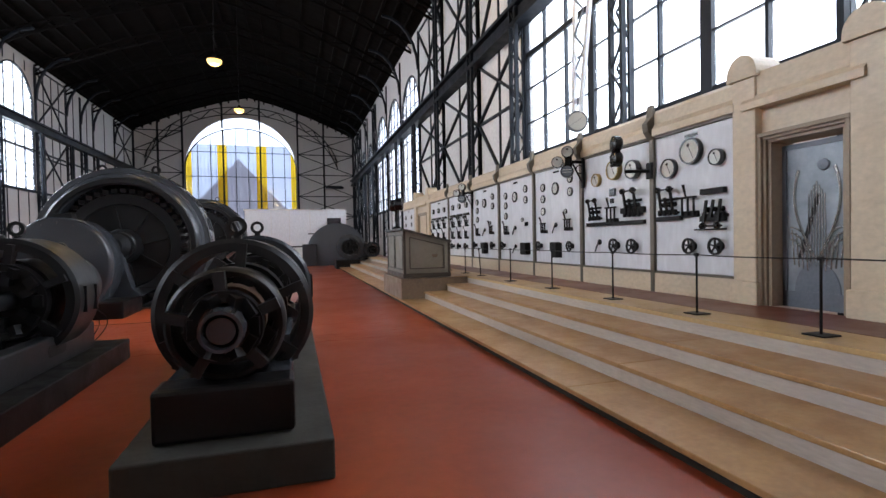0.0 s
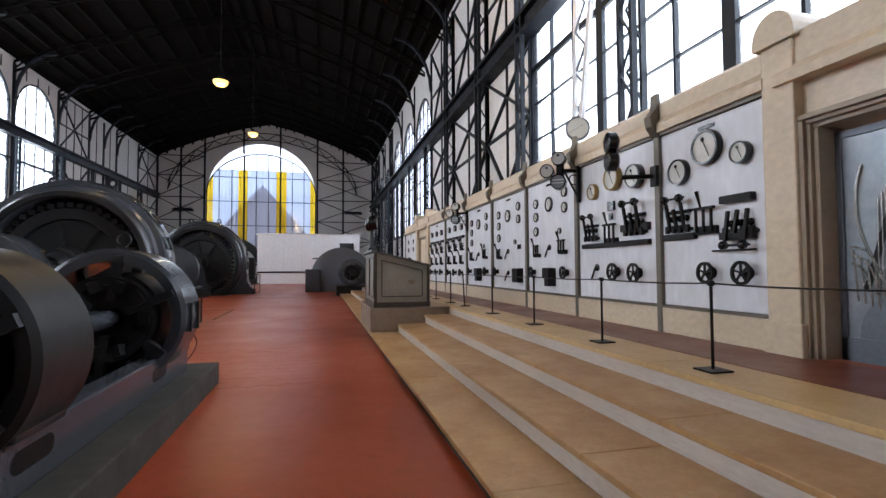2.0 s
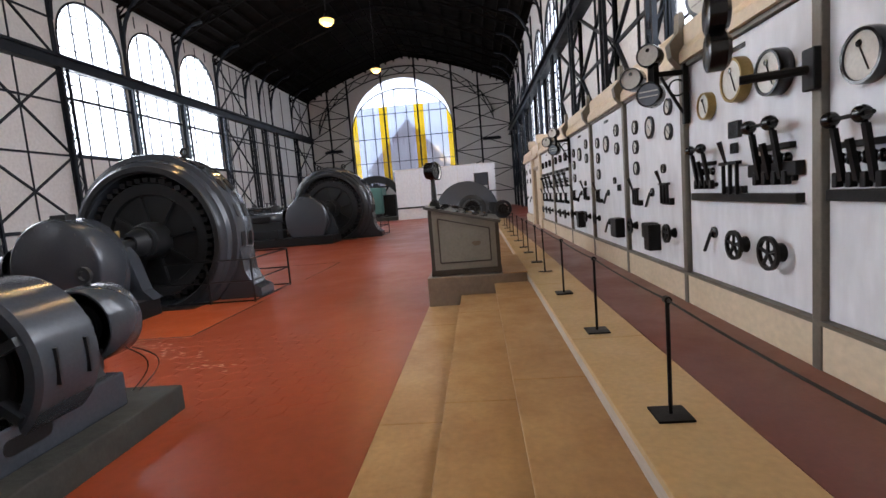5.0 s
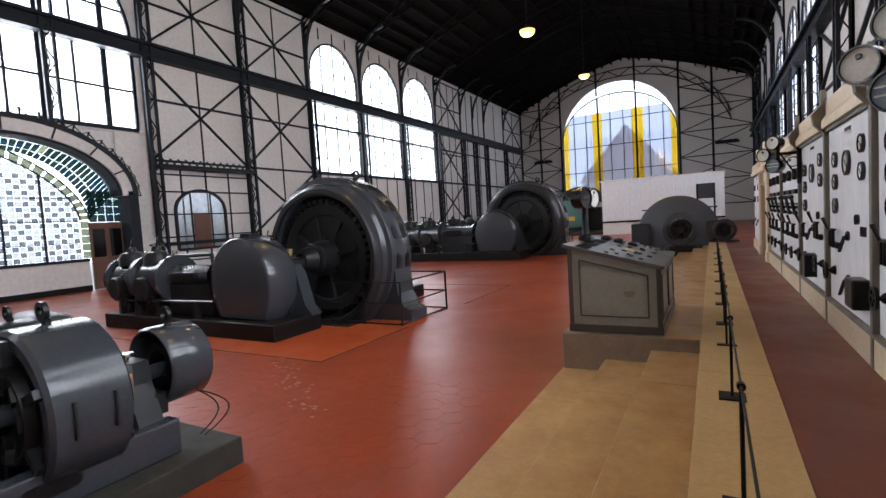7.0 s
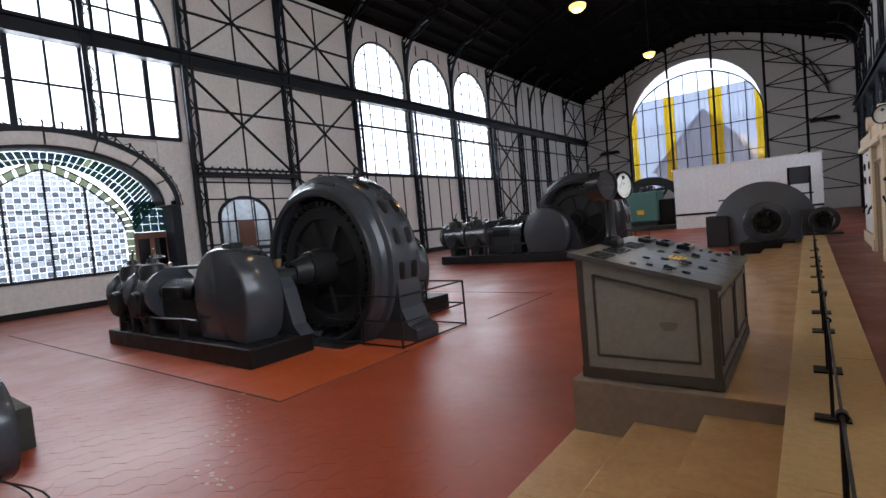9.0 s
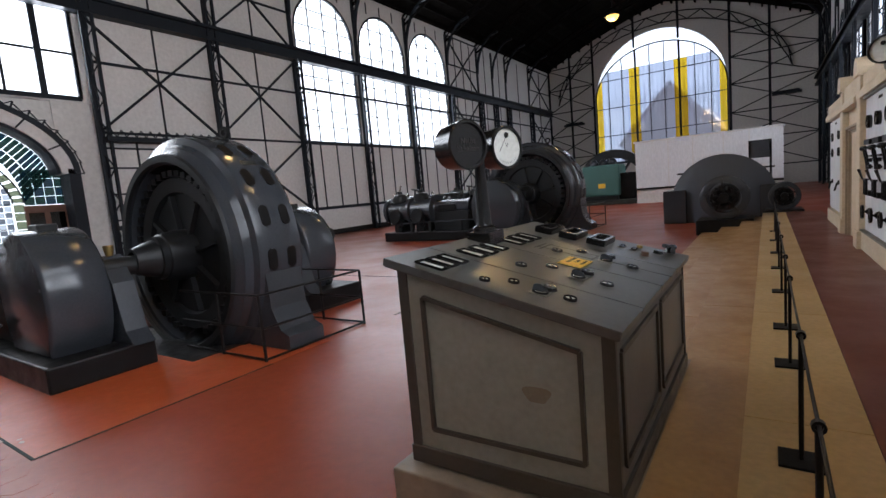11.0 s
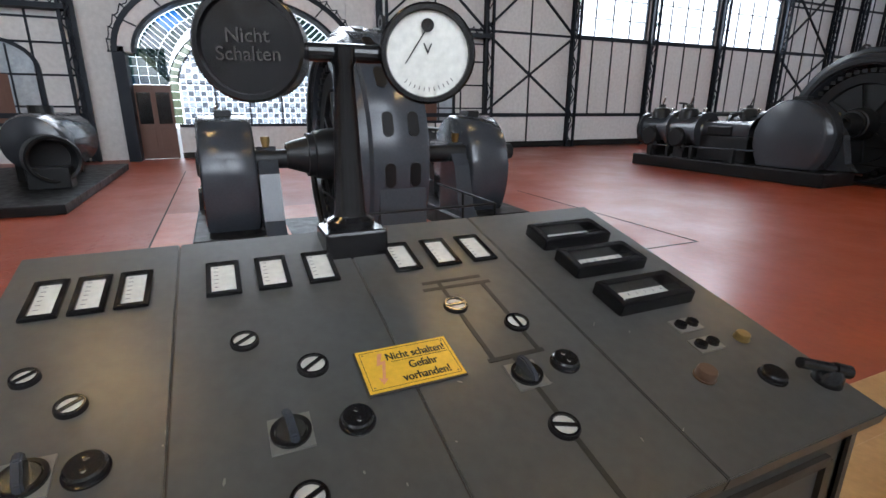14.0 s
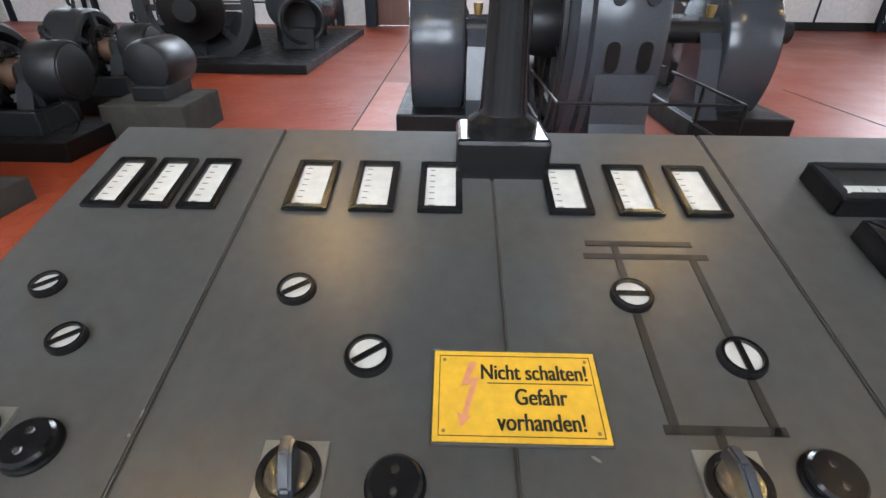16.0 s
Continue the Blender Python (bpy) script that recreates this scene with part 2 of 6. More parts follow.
def rod(bm, a, b, r, r2=None, n=12, caps=True):
    """A round bar or cone from a to b."""
    a, b = Vector(a), Vector(b)
    d = (b - a).normalized()
    u = d.orthogonal().normalized()
    v = d.cross(u)
    r2 = r if r2 is None else r2
    rings = []
    for p, rr in ((a, r), (b, r2)):
        rings.append([bm.verts.new(p + rr * (math.cos(2 * math.pi * i / n) * u + math.sin(2 * math.pi * i / n) * v)) for i in range(n)])
    for i in range(n):
        bm.faces.new((rings[0][i], rings[0][(i + 1) % n], rings[1][(i + 1) % n], rings[1][i]))
    if caps:
        bm.faces.new(rings[0][::-1])
        bm.faces.new(rings[1])
    return bm


def R(a, b, r, r2=None, n=12):
    return rod(bmesh.new(), a, b, r, r2, n)


def beam(bm, a, b, w, d=None):
    """A square bar from a to b."""
    a, b = Vector(a), Vector(b)
    t = (b - a).normalized()
    u = t.cross((0, 0, 1)) if abs(t.z) < 0.95 else t.cross((1, 0, 0))
    u.normalize()
    v = t.cross(u)
    d = w if d is None else d
    c = [[bm.verts.new(p + s * u * w / 2 + q * v * d / 2) for s, q in ((-1, -1), (1, -1), (1, 1), (-1, 1))] for p in (a, b)]
    for i in range(4):
        bm.faces.new((c[0][i], c[0][(i + 1) % 4], c[1][(i + 1) % 4], c[1][i]))
    bm.faces.new(c[0][::-1])
    bm.faces.new(c[1])
    return bm


def lathe(bm, centre, axis, profile, n=32, close=False):
    """Turns (along, radius) pairs round an axis."""
    c, d = Vector(centre), Vector(axis).normalized()
    u = d.orthogonal().normalized() if abs(d.z) > 0.9 else Vector((0, 0, 1))
    u = (u - d * u.dot(d)).normalized()
    v = d.cross(u)
    rings = []
    for s, r in profile:
        if r < 1e-6:
            rings.append([bm.verts.new(c + s * d)] * n)
        else:
            rings.append([bm.verts.new(c + s * d + r * (math.cos(2 * math.pi * i / n) * u + math.sin(2 * math.pi * i / n) * v)) for i in range(n)])
    pairs = list(zip(rings, rings[1:])) + ([(rings[-1], rings[0])] if close else [])
    for p, q in pairs:
        for i in range(n):
            j = (i + 1) % n
            f = [p[i], p[j], q[j], q[i]]
            f = [w for k, w in enumerate(f) if w not in f[:k]]
            if len(f) > 2:
                bm.faces.new(f)
    return bm


def L(centre, axis, profile, n=32, close=False):
    return lathe(bmesh.new(), centre, axis, profile, n, close)


def prism(bm, pts, axis, a, b):
    """Extrudes a flat outline. axis x: pts are (y, z); y: (x, z); z: (x, y)."""
    def at(p, s):
        return {"x": (s, p[0], p[1]), "y": (p[0], s, p[1]), "z": (p[0], p[1], s)}[axis]
    lo, hi = [bm.verts.new(at(p, a)) for p in pts], [bm.verts.new(at(p, b)) for p in pts]
    k = len(pts)
    for i in range(k):
        bm.faces.new((lo[i], lo[(i + 1) % k], hi[(i + 1) % k], hi[i]))
    bm.faces.new(lo[::-1])
    bm.faces.new(hi)
    bmesh.ops.recalc_face_normals(bm, faces=bm.faces)
    return bm


def P(pts, axis, a, b):
    return prism(bmesh.new(), pts, axis, a, b)


def arc(cx, cz, r, a0, a1, n, rz=None):
    rz = r if rz is None else rz
    return [(cx + r * math.cos(radians(a0 + (a1 - a0) * i / n)), cz + rz * math.sin(radians(a0 + (a1 - a0) * i / n))) for i in range(n + 1)]


def ring_wall(bm, inner, outer, axis, a, b):
    """A band between two open outlines of as many points."""
    for i in range(len(inner) - 1):
        prism(bm, [inner[i], inner[i + 1], outer[i + 1], outer[i]], axis, a, b)
    return bm


def text_mesh(body, size):
    cu = bpy.data.curves.new("words", "FONT")
    cu.body, cu.size, cu.align_x, cu.align_y = body, size, "CENTER", "CENTER"
    cu.extrude = 0.0004
    ob = bpy.data.objects.new("words", cu)
    me = bpy.data.meshes.new_from_object(ob)
    bm = bmesh.new()
    bm.from_mesh(me)
    bpy.data.objects.remove(ob)
    return bm


def tube(pts, r, n=8):
    """One connected round tube along a line of points."""
    bm = bmesh.new()
    pts = [Vector(p) for p in pts]
    rings = []
    for i, p in enumerate(pts):
        d = (pts[min(i + 1, len(pts) - 1)] - pts[max(i - 1, 0)]).normalized()
        u = d.cross((0, 0, 1)) if abs(d.z) < 0.9 else d.cross((1, 0, 0))
        u.normalize()
        v = d.cross(u)
        rings.append([bm.verts.new(p + r * (math.cos(2 * math.pi * k / n) * u + math.sin(2 * math.pi * k / n) * v)) for k in range(n)])
    for a, b in zip(rings, rings[1:]):
        for k in range(n):
            bm.faces.new((a[k], a[(k + 1) % n], b[(k + 1) % n], b[k]))
    bm.faces.new(rings[0][::-1])
    bm.faces.new(rings[-1])
    bmesh.ops.recalc_face_normals(bm, faces=bm.faces)
    return bm

# ---- ground, floor, walls, roof ----
solo("ground", B(-400, 400, -400, 400, -0.6, -0.45), M_GROUND, "pale paved ground around the hall", "ground", kind="structure")
for nm, x in (("backdrop_left", XL - 45), ("backdrop_right", XR + 45)):
    solo(nm, B(x - 0.1, x, -90, 150, -0.4, 90), E_SKY, "plain bright overcast sky", "backdrop", kind="structure")
solo("backdrop_far", B(-90, 90, 160, 160.1, -0.4, 110), E_SKYFAR, "plain bright overcast sky", "backdrop", kind="structure")
floor = thing("floor", (0, 0, 0), "glossy red painted hall floor with worn patches", "floor", kind="structure")
part("slab", B(XL, XR, YB, YF, -0.3, 0.0), M_FLOOR, floor)
part("bright_patch", B(-4.2, 1.88, 9.82, 13.6, 0.0, 0.004), M_FLOOR2, floor, "brighter orange-red paint")
for x0, y0, x1, y1 in ((1.9, 9.82, -12.1, 9.82), (1.9, 9.82, 1.9, 12.5), (1.9, 15.2, 1.9, 18.6), (1.9, 18.6, -4.0, 18.6)):
    part("joint", beam(bmesh.new(), (x0, y0, 0.002), (x1, y1, 0.002), 0.03, 0.006), M_CONCRETE, floor)


def arch_wall(bm, to, u0, u1, z0, z1, o0, o1, sill, spring, thick, n=14):
    """A wall field with a round-headed opening. to(u, z, depth) gives world metres."""
    def quad(q):
        a, b = [bm.verts.new(to(u, z, 0)) for u, z in q], [bm.verts.new(to(u, z, thick)) for u, z in q]
        for i in range(len(q)):
            bm.faces.new((a[i], a[(i + 1) % len(q)], b[(i + 1) % len(q)], b[i]))
        bm.faces.new(a[::-1])
        bm.faces.new(b)
    quad([(u0, z0), (u1, z0), (u1, sill), (u0, sill)])
    quad([(u0, sill), (o0, sill), (o0, z1), (u0, z1)])
    quad([(o1, sill), (u1, sill), (u1, z1), (o1, z1)])
    r = (o1 - o0) / 2
    rise = min(r, z1 - spring - 0.1)
    for i in range(n):
        a, b = math.pi * (1 - i / n), math.pi * (1 - (i + 1) / n)
        p, q = (o0 + r + r * math.cos(a), spring + rise * math.sin(a)), (o0 + r + r * math.cos(b), spring + rise * math.sin(b))
        quad([p, q, (q[0], z1), (p[0], z1)])
    bmesh.ops.recalc_face_normals(bm, faces=bm.faces)
    return rise


def left(u, z, d):
    return (XL - d, u, z)


def right(u, z, d):
    return (XR + d, u, z)


def far(u, z, d):
    return (u, YF + d, z)


def steel_box(bm, to, u0, u1, z0, z1, d0, d1):
    a = [to(u, z, d) for u in (u0, u1) for z in (z0, z1) for d in (d0, d1)]
    box(bm, min(p[0] for p in a), max(p[0] for p in a), min(p[1] for p in a), max(p[1] for p in a), min(p[2] for p in a), max(p[2] for p in a))


def steel_bar(bm, to, u0, z0, u1, z1, w=0.12, d=-0.06):
    beam(bm, to(u0, z0, d), to(u1, z1, d), w, 0.1)


WINDOWS = [0]


def arched_window(to, o0, o1, sill, spring, rise, cols, rows, glass=G_CLEAR, label="tall arched window of small clear panes", edge_glass=None, heavy=(), glazed=True, bar=0.054):
    """Glazing bars and panes of a round-headed window."""
    WINDOWS[0] += 1
    w = thing("window_%d" % WINDOWS[0], to((o0 + o1) / 2, sill, 0.1), label, "window", kind="structure")
    r, mid = (o1 - o0) / 2, (o0 + o1) / 2

    def top(u):
        k = max(0.0, 1 - ((u - mid) / r) ** 2)
        return spring + rise * math.sqrt(k)
    bm = bmesh.new()
    for i in range(24):
        a, b = math.pi * i / 24, math.pi * (i + 1) / 24
        beam(bm, to(mid + r * math.cos(a), spring + rise * math.sin(a), 0.06), to(mid + r * math.cos(b), spring + rise * math.sin(b), 0.06), 0.16, 0.14)
    for u in (o0, o1):
        steel_box(bm, to, u - 0.08, u + 0.08, sill, spring, 0.0, 0.14)
    steel_box(bm, to, o0, o1, sill - 0.1, sill + 0.1, -0.02, 0.14)
    part("window_frame", bm, M_STEEL, w)
    for i in range(1, cols):
        u = o0 + (o1 - o0) * i / cols
        wide = bar * 2.4 if i in heavy else bar
        bm = bmesh.new()
        steel_box(bm, to, u - wide / 2, u + wide / 2, sill, top(u), 0.02, 0.12)
        part("glazing_bar", bm, M_STEEL, w)
    zmax = spring + rise
    for j in range(1, rows):
        z = sill + (zmax - sill) * j / rows
        s = r if z < spring else r * math.sqrt(max(0.0, 1 - ((z - spring) / rise) ** 2))
        bm = bmesh.new()
        steel_box(bm, to, mid - s, mid + s, z - bar / 2, z + bar / 2, 0.03, 0.10)
        part("glazing_bar", bm, M_STEEL, w)
    n = cols if glazed else 0
    for i in range(n):
        a, b = o0 + (o1 - o0) * i / n, o0 + (o1 - o0) * (i + 1) / n
        steps = 5
        pts = [(a, sill), (b, sill)] + [(b + (a - b) * k / steps, top(b + (a - b) * k / steps)) for k in range(steps + 1)]
        pts = [p for k, p in enumerate(pts) if not k or (abs(p[0] - pts[k - 1][0]) + abs(p[1] - pts[k - 1][1])) > 1e-4]
        bm = bmesh.new()
        bm.faces.new([bm.verts.new(to(u, max(z, sill + 0.001), 0.07)) for u, z in pts])
        g = edge_glass[i] if edge_glass else glass
        ob = part("pane", bm, g, w)
        ob.visible_shadow = False
    return w


def stained_field(w, to, o0, o1, sill, spring, rise, split):
    """Panes of the great window: yellow strips beside blue fields below, clear above."""
    r, mid = (o1 - o0) / 2, (o0 + o1) / 2
    top = lambda u: spring + rise * math.sqrt(max(0.0, 1 - ((u - mid) / r) ** 2))
    third = (o1 - o0) / 3
    for k in range(3):
        a = o0 + third * k
        cuts = (0, 0.17, 0.42, 0.62, 0.84, 1.0) if k != 1 else (0, 0.09, 0.36, 0.64, 0.88, 1.0)
        for i in range(5):
            u, v = a + third * cuts[i], a + third * cuts[i + 1]
            n = 5
            pts = [(u, sill), (v, sill)] + [(v + (u - v) * j / n, min(split, top(v + (u - v) * j / n))) for j in range(n + 1)]
            bm = bmesh.new()
            vs = [bm.verts.new(to(p, max(q, sill + 0.002 * j), 0.07)) for j, (p, q) in enumerate(pts)]
            bm.faces.new(vs)
            part("pane", bm, G_YELLOW if i in (0, 4) else G_BLUE, w).visible_shadow = False
    n = 24
    h = r * math.sqrt(max(0, 1 - ((split - spring) / rise) ** 2))
    bm = bmesh.new()
    bm.faces.new([bm.verts.new(to(mid - h, split, 0.07)), bm.verts.new(to(mid + h, split, 0.07))] + [bm.verts.new(to(mid + h - 2 * h * j / n, top(mid + h - 2 * h * j / n), 0.07)) for j in range(1, n)])
    part("pane", bm, G_CLEAR, w).visible_shadow = False


def lattice_column(to, u, z0, z1, d=-0.5, w=0.45):
    """A riveted lattice stanchion in front of a wall."""
    c = thing("steel_column", to(u, z0, d / 2), "dark riveted lattice steel column against the wall", "column", "hall columns", "structure")
    for q in (-w / 2, w / 2):
        bm = bmesh.new()
        steel_box(bm, to, u + q - 0.06, u + q + 0.06, z0, z1, d, d + 0.14)
        part("chord", bm, M_STEEL, c)
    bm = bmesh.new()
    steel_box(bm, to, u - 0.05, u + 0.05, z0, z1, -0.16, 0.0)
    part("back_chord", bm, M_STEEL, c)
    bm = bmesh.new()
    n = max(4, int((z1 - z0) / 0.75))
    for i in range(n):
        a, b = z0 + (z1 - z0) * i / n, z0 + (z1 - z0) * (i + 1) / n
        s = w / 2 if i % 2 else -w / 2
        beam(bm, to(u - s, a, d + 0.07), to(u + s, b, d + 0.07), 0.05)
        beam(bm, to(u, a, -0.08 if i % 2 else d + 0.07), to(u, b, d + 0.07 if i % 2 else -0.08), 0.05)
    part("lattice", bm, M_STEEL, c)
    return c


def bracket(to, u, z, reach, drop):
    """A curved brace from a column up to the roof."""
    bm = bmesh.new()
    pts = [(0.1 + reach * (1 - math.cos(radians(a))), z - drop + drop * math.sin(radians(a))) for a in range(0, 91, 15)]
    for p, q in zip(pts, pts[1:]):
        beam(bm, to(u, p[1], -p[0]), to(u, q[1], -q[0]), 0.22, 0.16)
    return solo("roof_brace", bm, M_STEEL, "curved dark steel brace under the roof", "brace", "roof braces", "structure")


# left wall
GL = 11.6
BAYS_L = [(30.4, 36.4), (36.4, 42.5), (42.5, 48.8), (-8.9, -4.9)]
wl = thing("wall_left", (XL, 15, 0), "white panelled hall wall in a dark steel frame", "wall", kind="structure")
for a, b in BAYS_L:
    bm = bmesh.new()
    rise = arch_wall(bm, left, a, b, 0, EAVE + 0.4, a + 0.35, b - 0.35, 6.25, 13.3, 0.35)
    part("panel", bm, M_WHITE, wl)
for a, b in ((18.8, 30.4), (48.8, YF), (-4.9, 6.2), (YB, -8.9)):
    part("panel", B(XL - 0.35, XL, a, b, 0, EAVE + 0.4), M_WHITE, wl)
bm = bmesh.new()
arch_wall(bm, left, 6.2, 18.8, 7.45, EAVE + 0.4, 6.7, 18.3, 7.6, 12.0, 0.35)
part("panel", bm, M_WHITE, wl)
for a, b in BAYS_L:
    arched_window(left, a + 0.35, b - 0.35, 6.25, 13.3, min((b - a - 0.7) / 2, 3.8), 4, 9, label="tall arched steel window with bright clear panes")
arched_window(left, 6.7, 18.3, 7.6, 12.0, min(5.85, EAVE + 0.4 - 12.1), 9, 5, label="wide bright steel window above the portal", heavy=(2, 4, 6, 8), bar=0.1)

bm = bmesh.new()
for u in [-8.9, -4.9, 0.6, 6.2, 18.8, 24.7, 30.4, 36.4, 42.5, 48.8, 54.6, 57.9, 61.2, 67.8]:
    steel_box(bm, left, u - 0.14, u + 0.14, 0, EAVE, -0.1, 0.0)
for a, b in BAYS_L + [(48.8, 54.6), (54.6, 61.2), (61.2, YF)]:
    for k in range(1, 4):
        u = a + (b - a) * k / 4
        steel_box(bm, left, u - 0.04, u + 0.04, 1.9, 6.2, -0.05, 0.0)
        steel_box(bm, left, u - 0.04, u + 0.04, 16.0 if b < 49 else 6.2, EAVE, -0.05, 0.0)
    steel_box(bm, left, a, b, 6.1, 6.3, -0.09, 0.0)
    steel_box(bm, left, a, b, 9.6, 9.75, -0.07, 0.1)
for a, b in ((18.8, 24.7), (24.7, 30.4), (0.6, 6.2), (-4.9, 0.6), (48.8, 54.6), (67.8, YF)):
    m = (a + b) / 2
    steel_box(bm, left, m - 0.04, m + 0.04, 0.2, EAVE, -0.05, 0.0)
    for z0, z1 in ((1.9, 6.2), (6.2, 9.3), (9.3, GL), (GL, 14.2), (14.2, EAVE)):
        steel_box(bm, left, a, b, z1 - 0.06, z1 + 0.06, -0.07, 0.0)
    for z0, z1 in ((6.2, GL - 0.4), (GL + 0.3, EAVE)) if a in (18.8, 0.6) else ((2.0, 6.1), (6.3, GL - 0.4), (GL + 0.3, EAVE)):
        steel_bar(bm, left, a, z0, b, z1)
        steel_bar(bm, left, a, z1, b, z0)
for a, b in ((18.8, 24.7), (0.6, 6.2)):
    for k in range(1, 4):
        u = a + (b - a) * k / 4
        steel_box(bm, left, u - 0.04, u + 0.04, 0.8, 5.8, -0.05, 0.0)
    for z in (0.9, 2.2, 3.4, 4.6, 5.5):
        steel_box(bm, left, a, b, z - 0.04, z + 0.04, -0.06, 0.0)
steel_box(bm, left, YB, 6.2, 1.75, 1.95, -0.12, 0.0)
steel_box(bm, left, 18.8, YF, 1.75, 1.95, -0.12, 0.0)
part("steel_frame", bm, M_STEEL, wl, "dark steel bars and crossed braces")
part("base_band", B(XL, XL + 0.08, 18.8, YF, 0, 0.35), M_BLACK, wl)
solo("crane_girder", box(box(B(XL, XL + 0.55, YB, YF, GL - 0.35, GL - 0.2), XL + 0.05, XL + 0.4, YB, YF, GL - 0.2, GL + 0.25), XL, XL + 0.6, YB, YF, GL + 0.25, GL + 0.4), M_STEEL, "long dark riveted crane girder along the wall", "girder", kind="structure")
for u in (6.2, 10.4, 14.6, 18.8, 24.7, 30.4, 36.4, 42.5, 48.8, 54.6, 57.9, 61.2, 67.8, 0.6, -4.9):
    lattice_column(left, u, 7.0 if u in (10.4, 14.6) else 0, GL - 0.35 if u > 30 or u < 0 else EAVE)
for u in (24.7, 30.4, 36.4, 42.5, 48.8, 54.6, 57.9, 61.2, 67.8):
    bracket(left, u, EAVE + 0.9, 2.6, 3.6)

# right wall
GR = 10.4
wr = thing("wall_right", (XR, 15, 0), "white panelled hall wall behind the switchboard, dark steel frame", "wall", kind="structure")
BAYS_R = [(34.0, 40.5), (40.5, 47.0), (47.0, 53.5), (56.0, 60.0), (62.0, 66.0)]
for a, b in BAYS_R:
    bm = bmesh.new()
    arch_wall(bm, right, a, b, 0, EAVE + 0.4, a + 0.35, b - 0.35, 4.6, 11.6, 0.35)
    part("panel", bm, M_WHITE, wr)
    arched_window(right, a + 0.35, b - 0.35, 4.6, 11.6, min((b - a - 0.7) / 2, 3.4), 4, 8, label="tall arched window with bright clear panes")
for a, b in ((17.0, 34.0), (53.5, 56.0), (60.0, 62.0), (66.0, YF), (YB, -1.0)):
    part("panel", B(XR, XR + 0.35, a, b, 0, EAVE + 0.4), M_WHITE, wr)
part("panel", B(XR, XR + 0.35, -1.0, 17.0, 0, 3.4), M_WHITE, wr)
part("panel", B(XR, XR + 0.35, -1.0, 17.0, 15.6, EAVE + 0.4), M_WHITE, wr)
WINDOWS[0] += 1
w = thing("window_%d" % WINDOWS[0], (XR, 8, 3.4), "very large bright steel window above the gallery", "window", kind="structure")
for i in range(13):
    u = -1.0 + 18 * i / 12
    bm = bmesh.new()
    steel_box(bm, right, u - (0.16 if i % 3 == 0 else 0.04), u + (0.16 if i % 3 == 0 else 0.04), 3.4, 15.6, -0.02, 0.12)
    part("glazing_bar", bm, M_STEEL, w)
for j in range(10):
    z = 3.4 + 12.2 * j / 9
    bm = bmesh.new()
    steel_box(bm, right, -1.0, 17.0, z - (0.10 if j % 3 == 1 else 0.02), z + (0.10 if j % 3 == 1 else 0.02), 0.0, 0.1)
    part("glazing_bar", bm, M_STEEL, w)
for i in range(12):
    a = -1.0 + 18 * i / 12
    bm = bmesh.new()
    bm.faces.new([bm.verts.new(right(u, z, 0.07)) for u, z in ((a, 3.4), (a + 1.5, 3.4), (a + 1.5, 15.6), (a, 15.6))])
    part("pane", bm, G_CLEAR, w).visible_shadow = False
bm = bmesh.new()
for a, b in ((17.0, 22.0), (22.0, 28.0), (28.0, 34.0), (53.5, 56.0), (66.0, 70.0), (70.0, YF)):
    m = (a + b) / 2
    for u in (a, m, b):
        steel_box(bm, right, u - (0.05 if u == m else 0.13), u + (0.05 if u == m else 0.13), 0, EAVE, -0.08, 0.0)
    for z in (1.9, 4.4, 7.2, GR, 13.5, EAVE - 0.1):
        steel_box(bm, right, a, b, z - 0.07, z + 0.07, -0.08, 0.0)
    for z0, z1 in ((2.0, 7.2), (7.2, GR - 0.3), (GR + 0.3, EAVE)):
        steel_bar(bm, right, a, z0, b, z1, 0.16)
        steel_bar(bm, right, a, z1, b, z0, 0.16)
for a, b in BAYS_R:
    for u in (a, b):
        steel_box(bm, right, u - 0.13, u + 0.13, 0, EAVE, -0.1, 0.0)
    steel_box(bm, right, a, b, 4.45, 4.65, -0.1, 0.0)
    for k in (1, 2, 3):
        u = a + (b - a) * k / 4
        steel_box(bm, right, u - 0.04, u + 0.04, 1.9, 4.5, -0.05, 0.0)
part("steel_frame", bm, M_STEEL, wr, "dark steel bars and crossed braces")
solo("crane_girder", box(box(B(XR - 0.6, XR, YB, YF, GR - 0.4, GR - 0.22), XR - 0.42, XR - 0.05, YB, YF, GR - 0.22, GR + 0.3), XR - 0.65, XR, YB, YF, GR + 0.3, GR + 0.46), M_STEEL, "long dark riveted crane girder along the wall", "girder", kind="structure")
for u in (4.5, 10.5, 17.0, 22.0, 28.0, 34.0, 40.5, 47.0, 53.5, 60.0, 66.0, 70.0):
    lattice_column(right, u, 0, EAVE if u < 30 else GR - 0.4, -0.6, 0.5)
for u in (17.0, 22.0, 28.0, 34.0, 40.5, 47.0, 53.5, 60.0, 66.0, 70.0):
    bracket(right, u, EAVE + 0.9, 2.6, 3.6)

# far wall with the great stained window
FW0, FW1, FSILL, FSPR = -10.9, 4.0, 4.2, 12.2
wf = thing("wall_far", (-3, YF, 0), "white end wall with dark steel bracing and a great window", "wall", kind="structure")
bm = bmesh.new()
frise = arch_wall(bm, far, XL, XR, 0, APEX, FW0, FW1, FSILL, FSPR, 0.35, 24)
part("panel", bm, M_WHITE, wf)
fwin = arched_window(far, FW0, FW1, FSILL, FSPR, 5.9, 9, 4, label="great round-headed window with yellow and bluish stained panes", heavy=(3, 6), glazed=False, bar=0.1)
stained_field(fwin, far, FW0, FW1, FSILL, FSPR, 5.9, 15.7)
bm = bmesh.new()
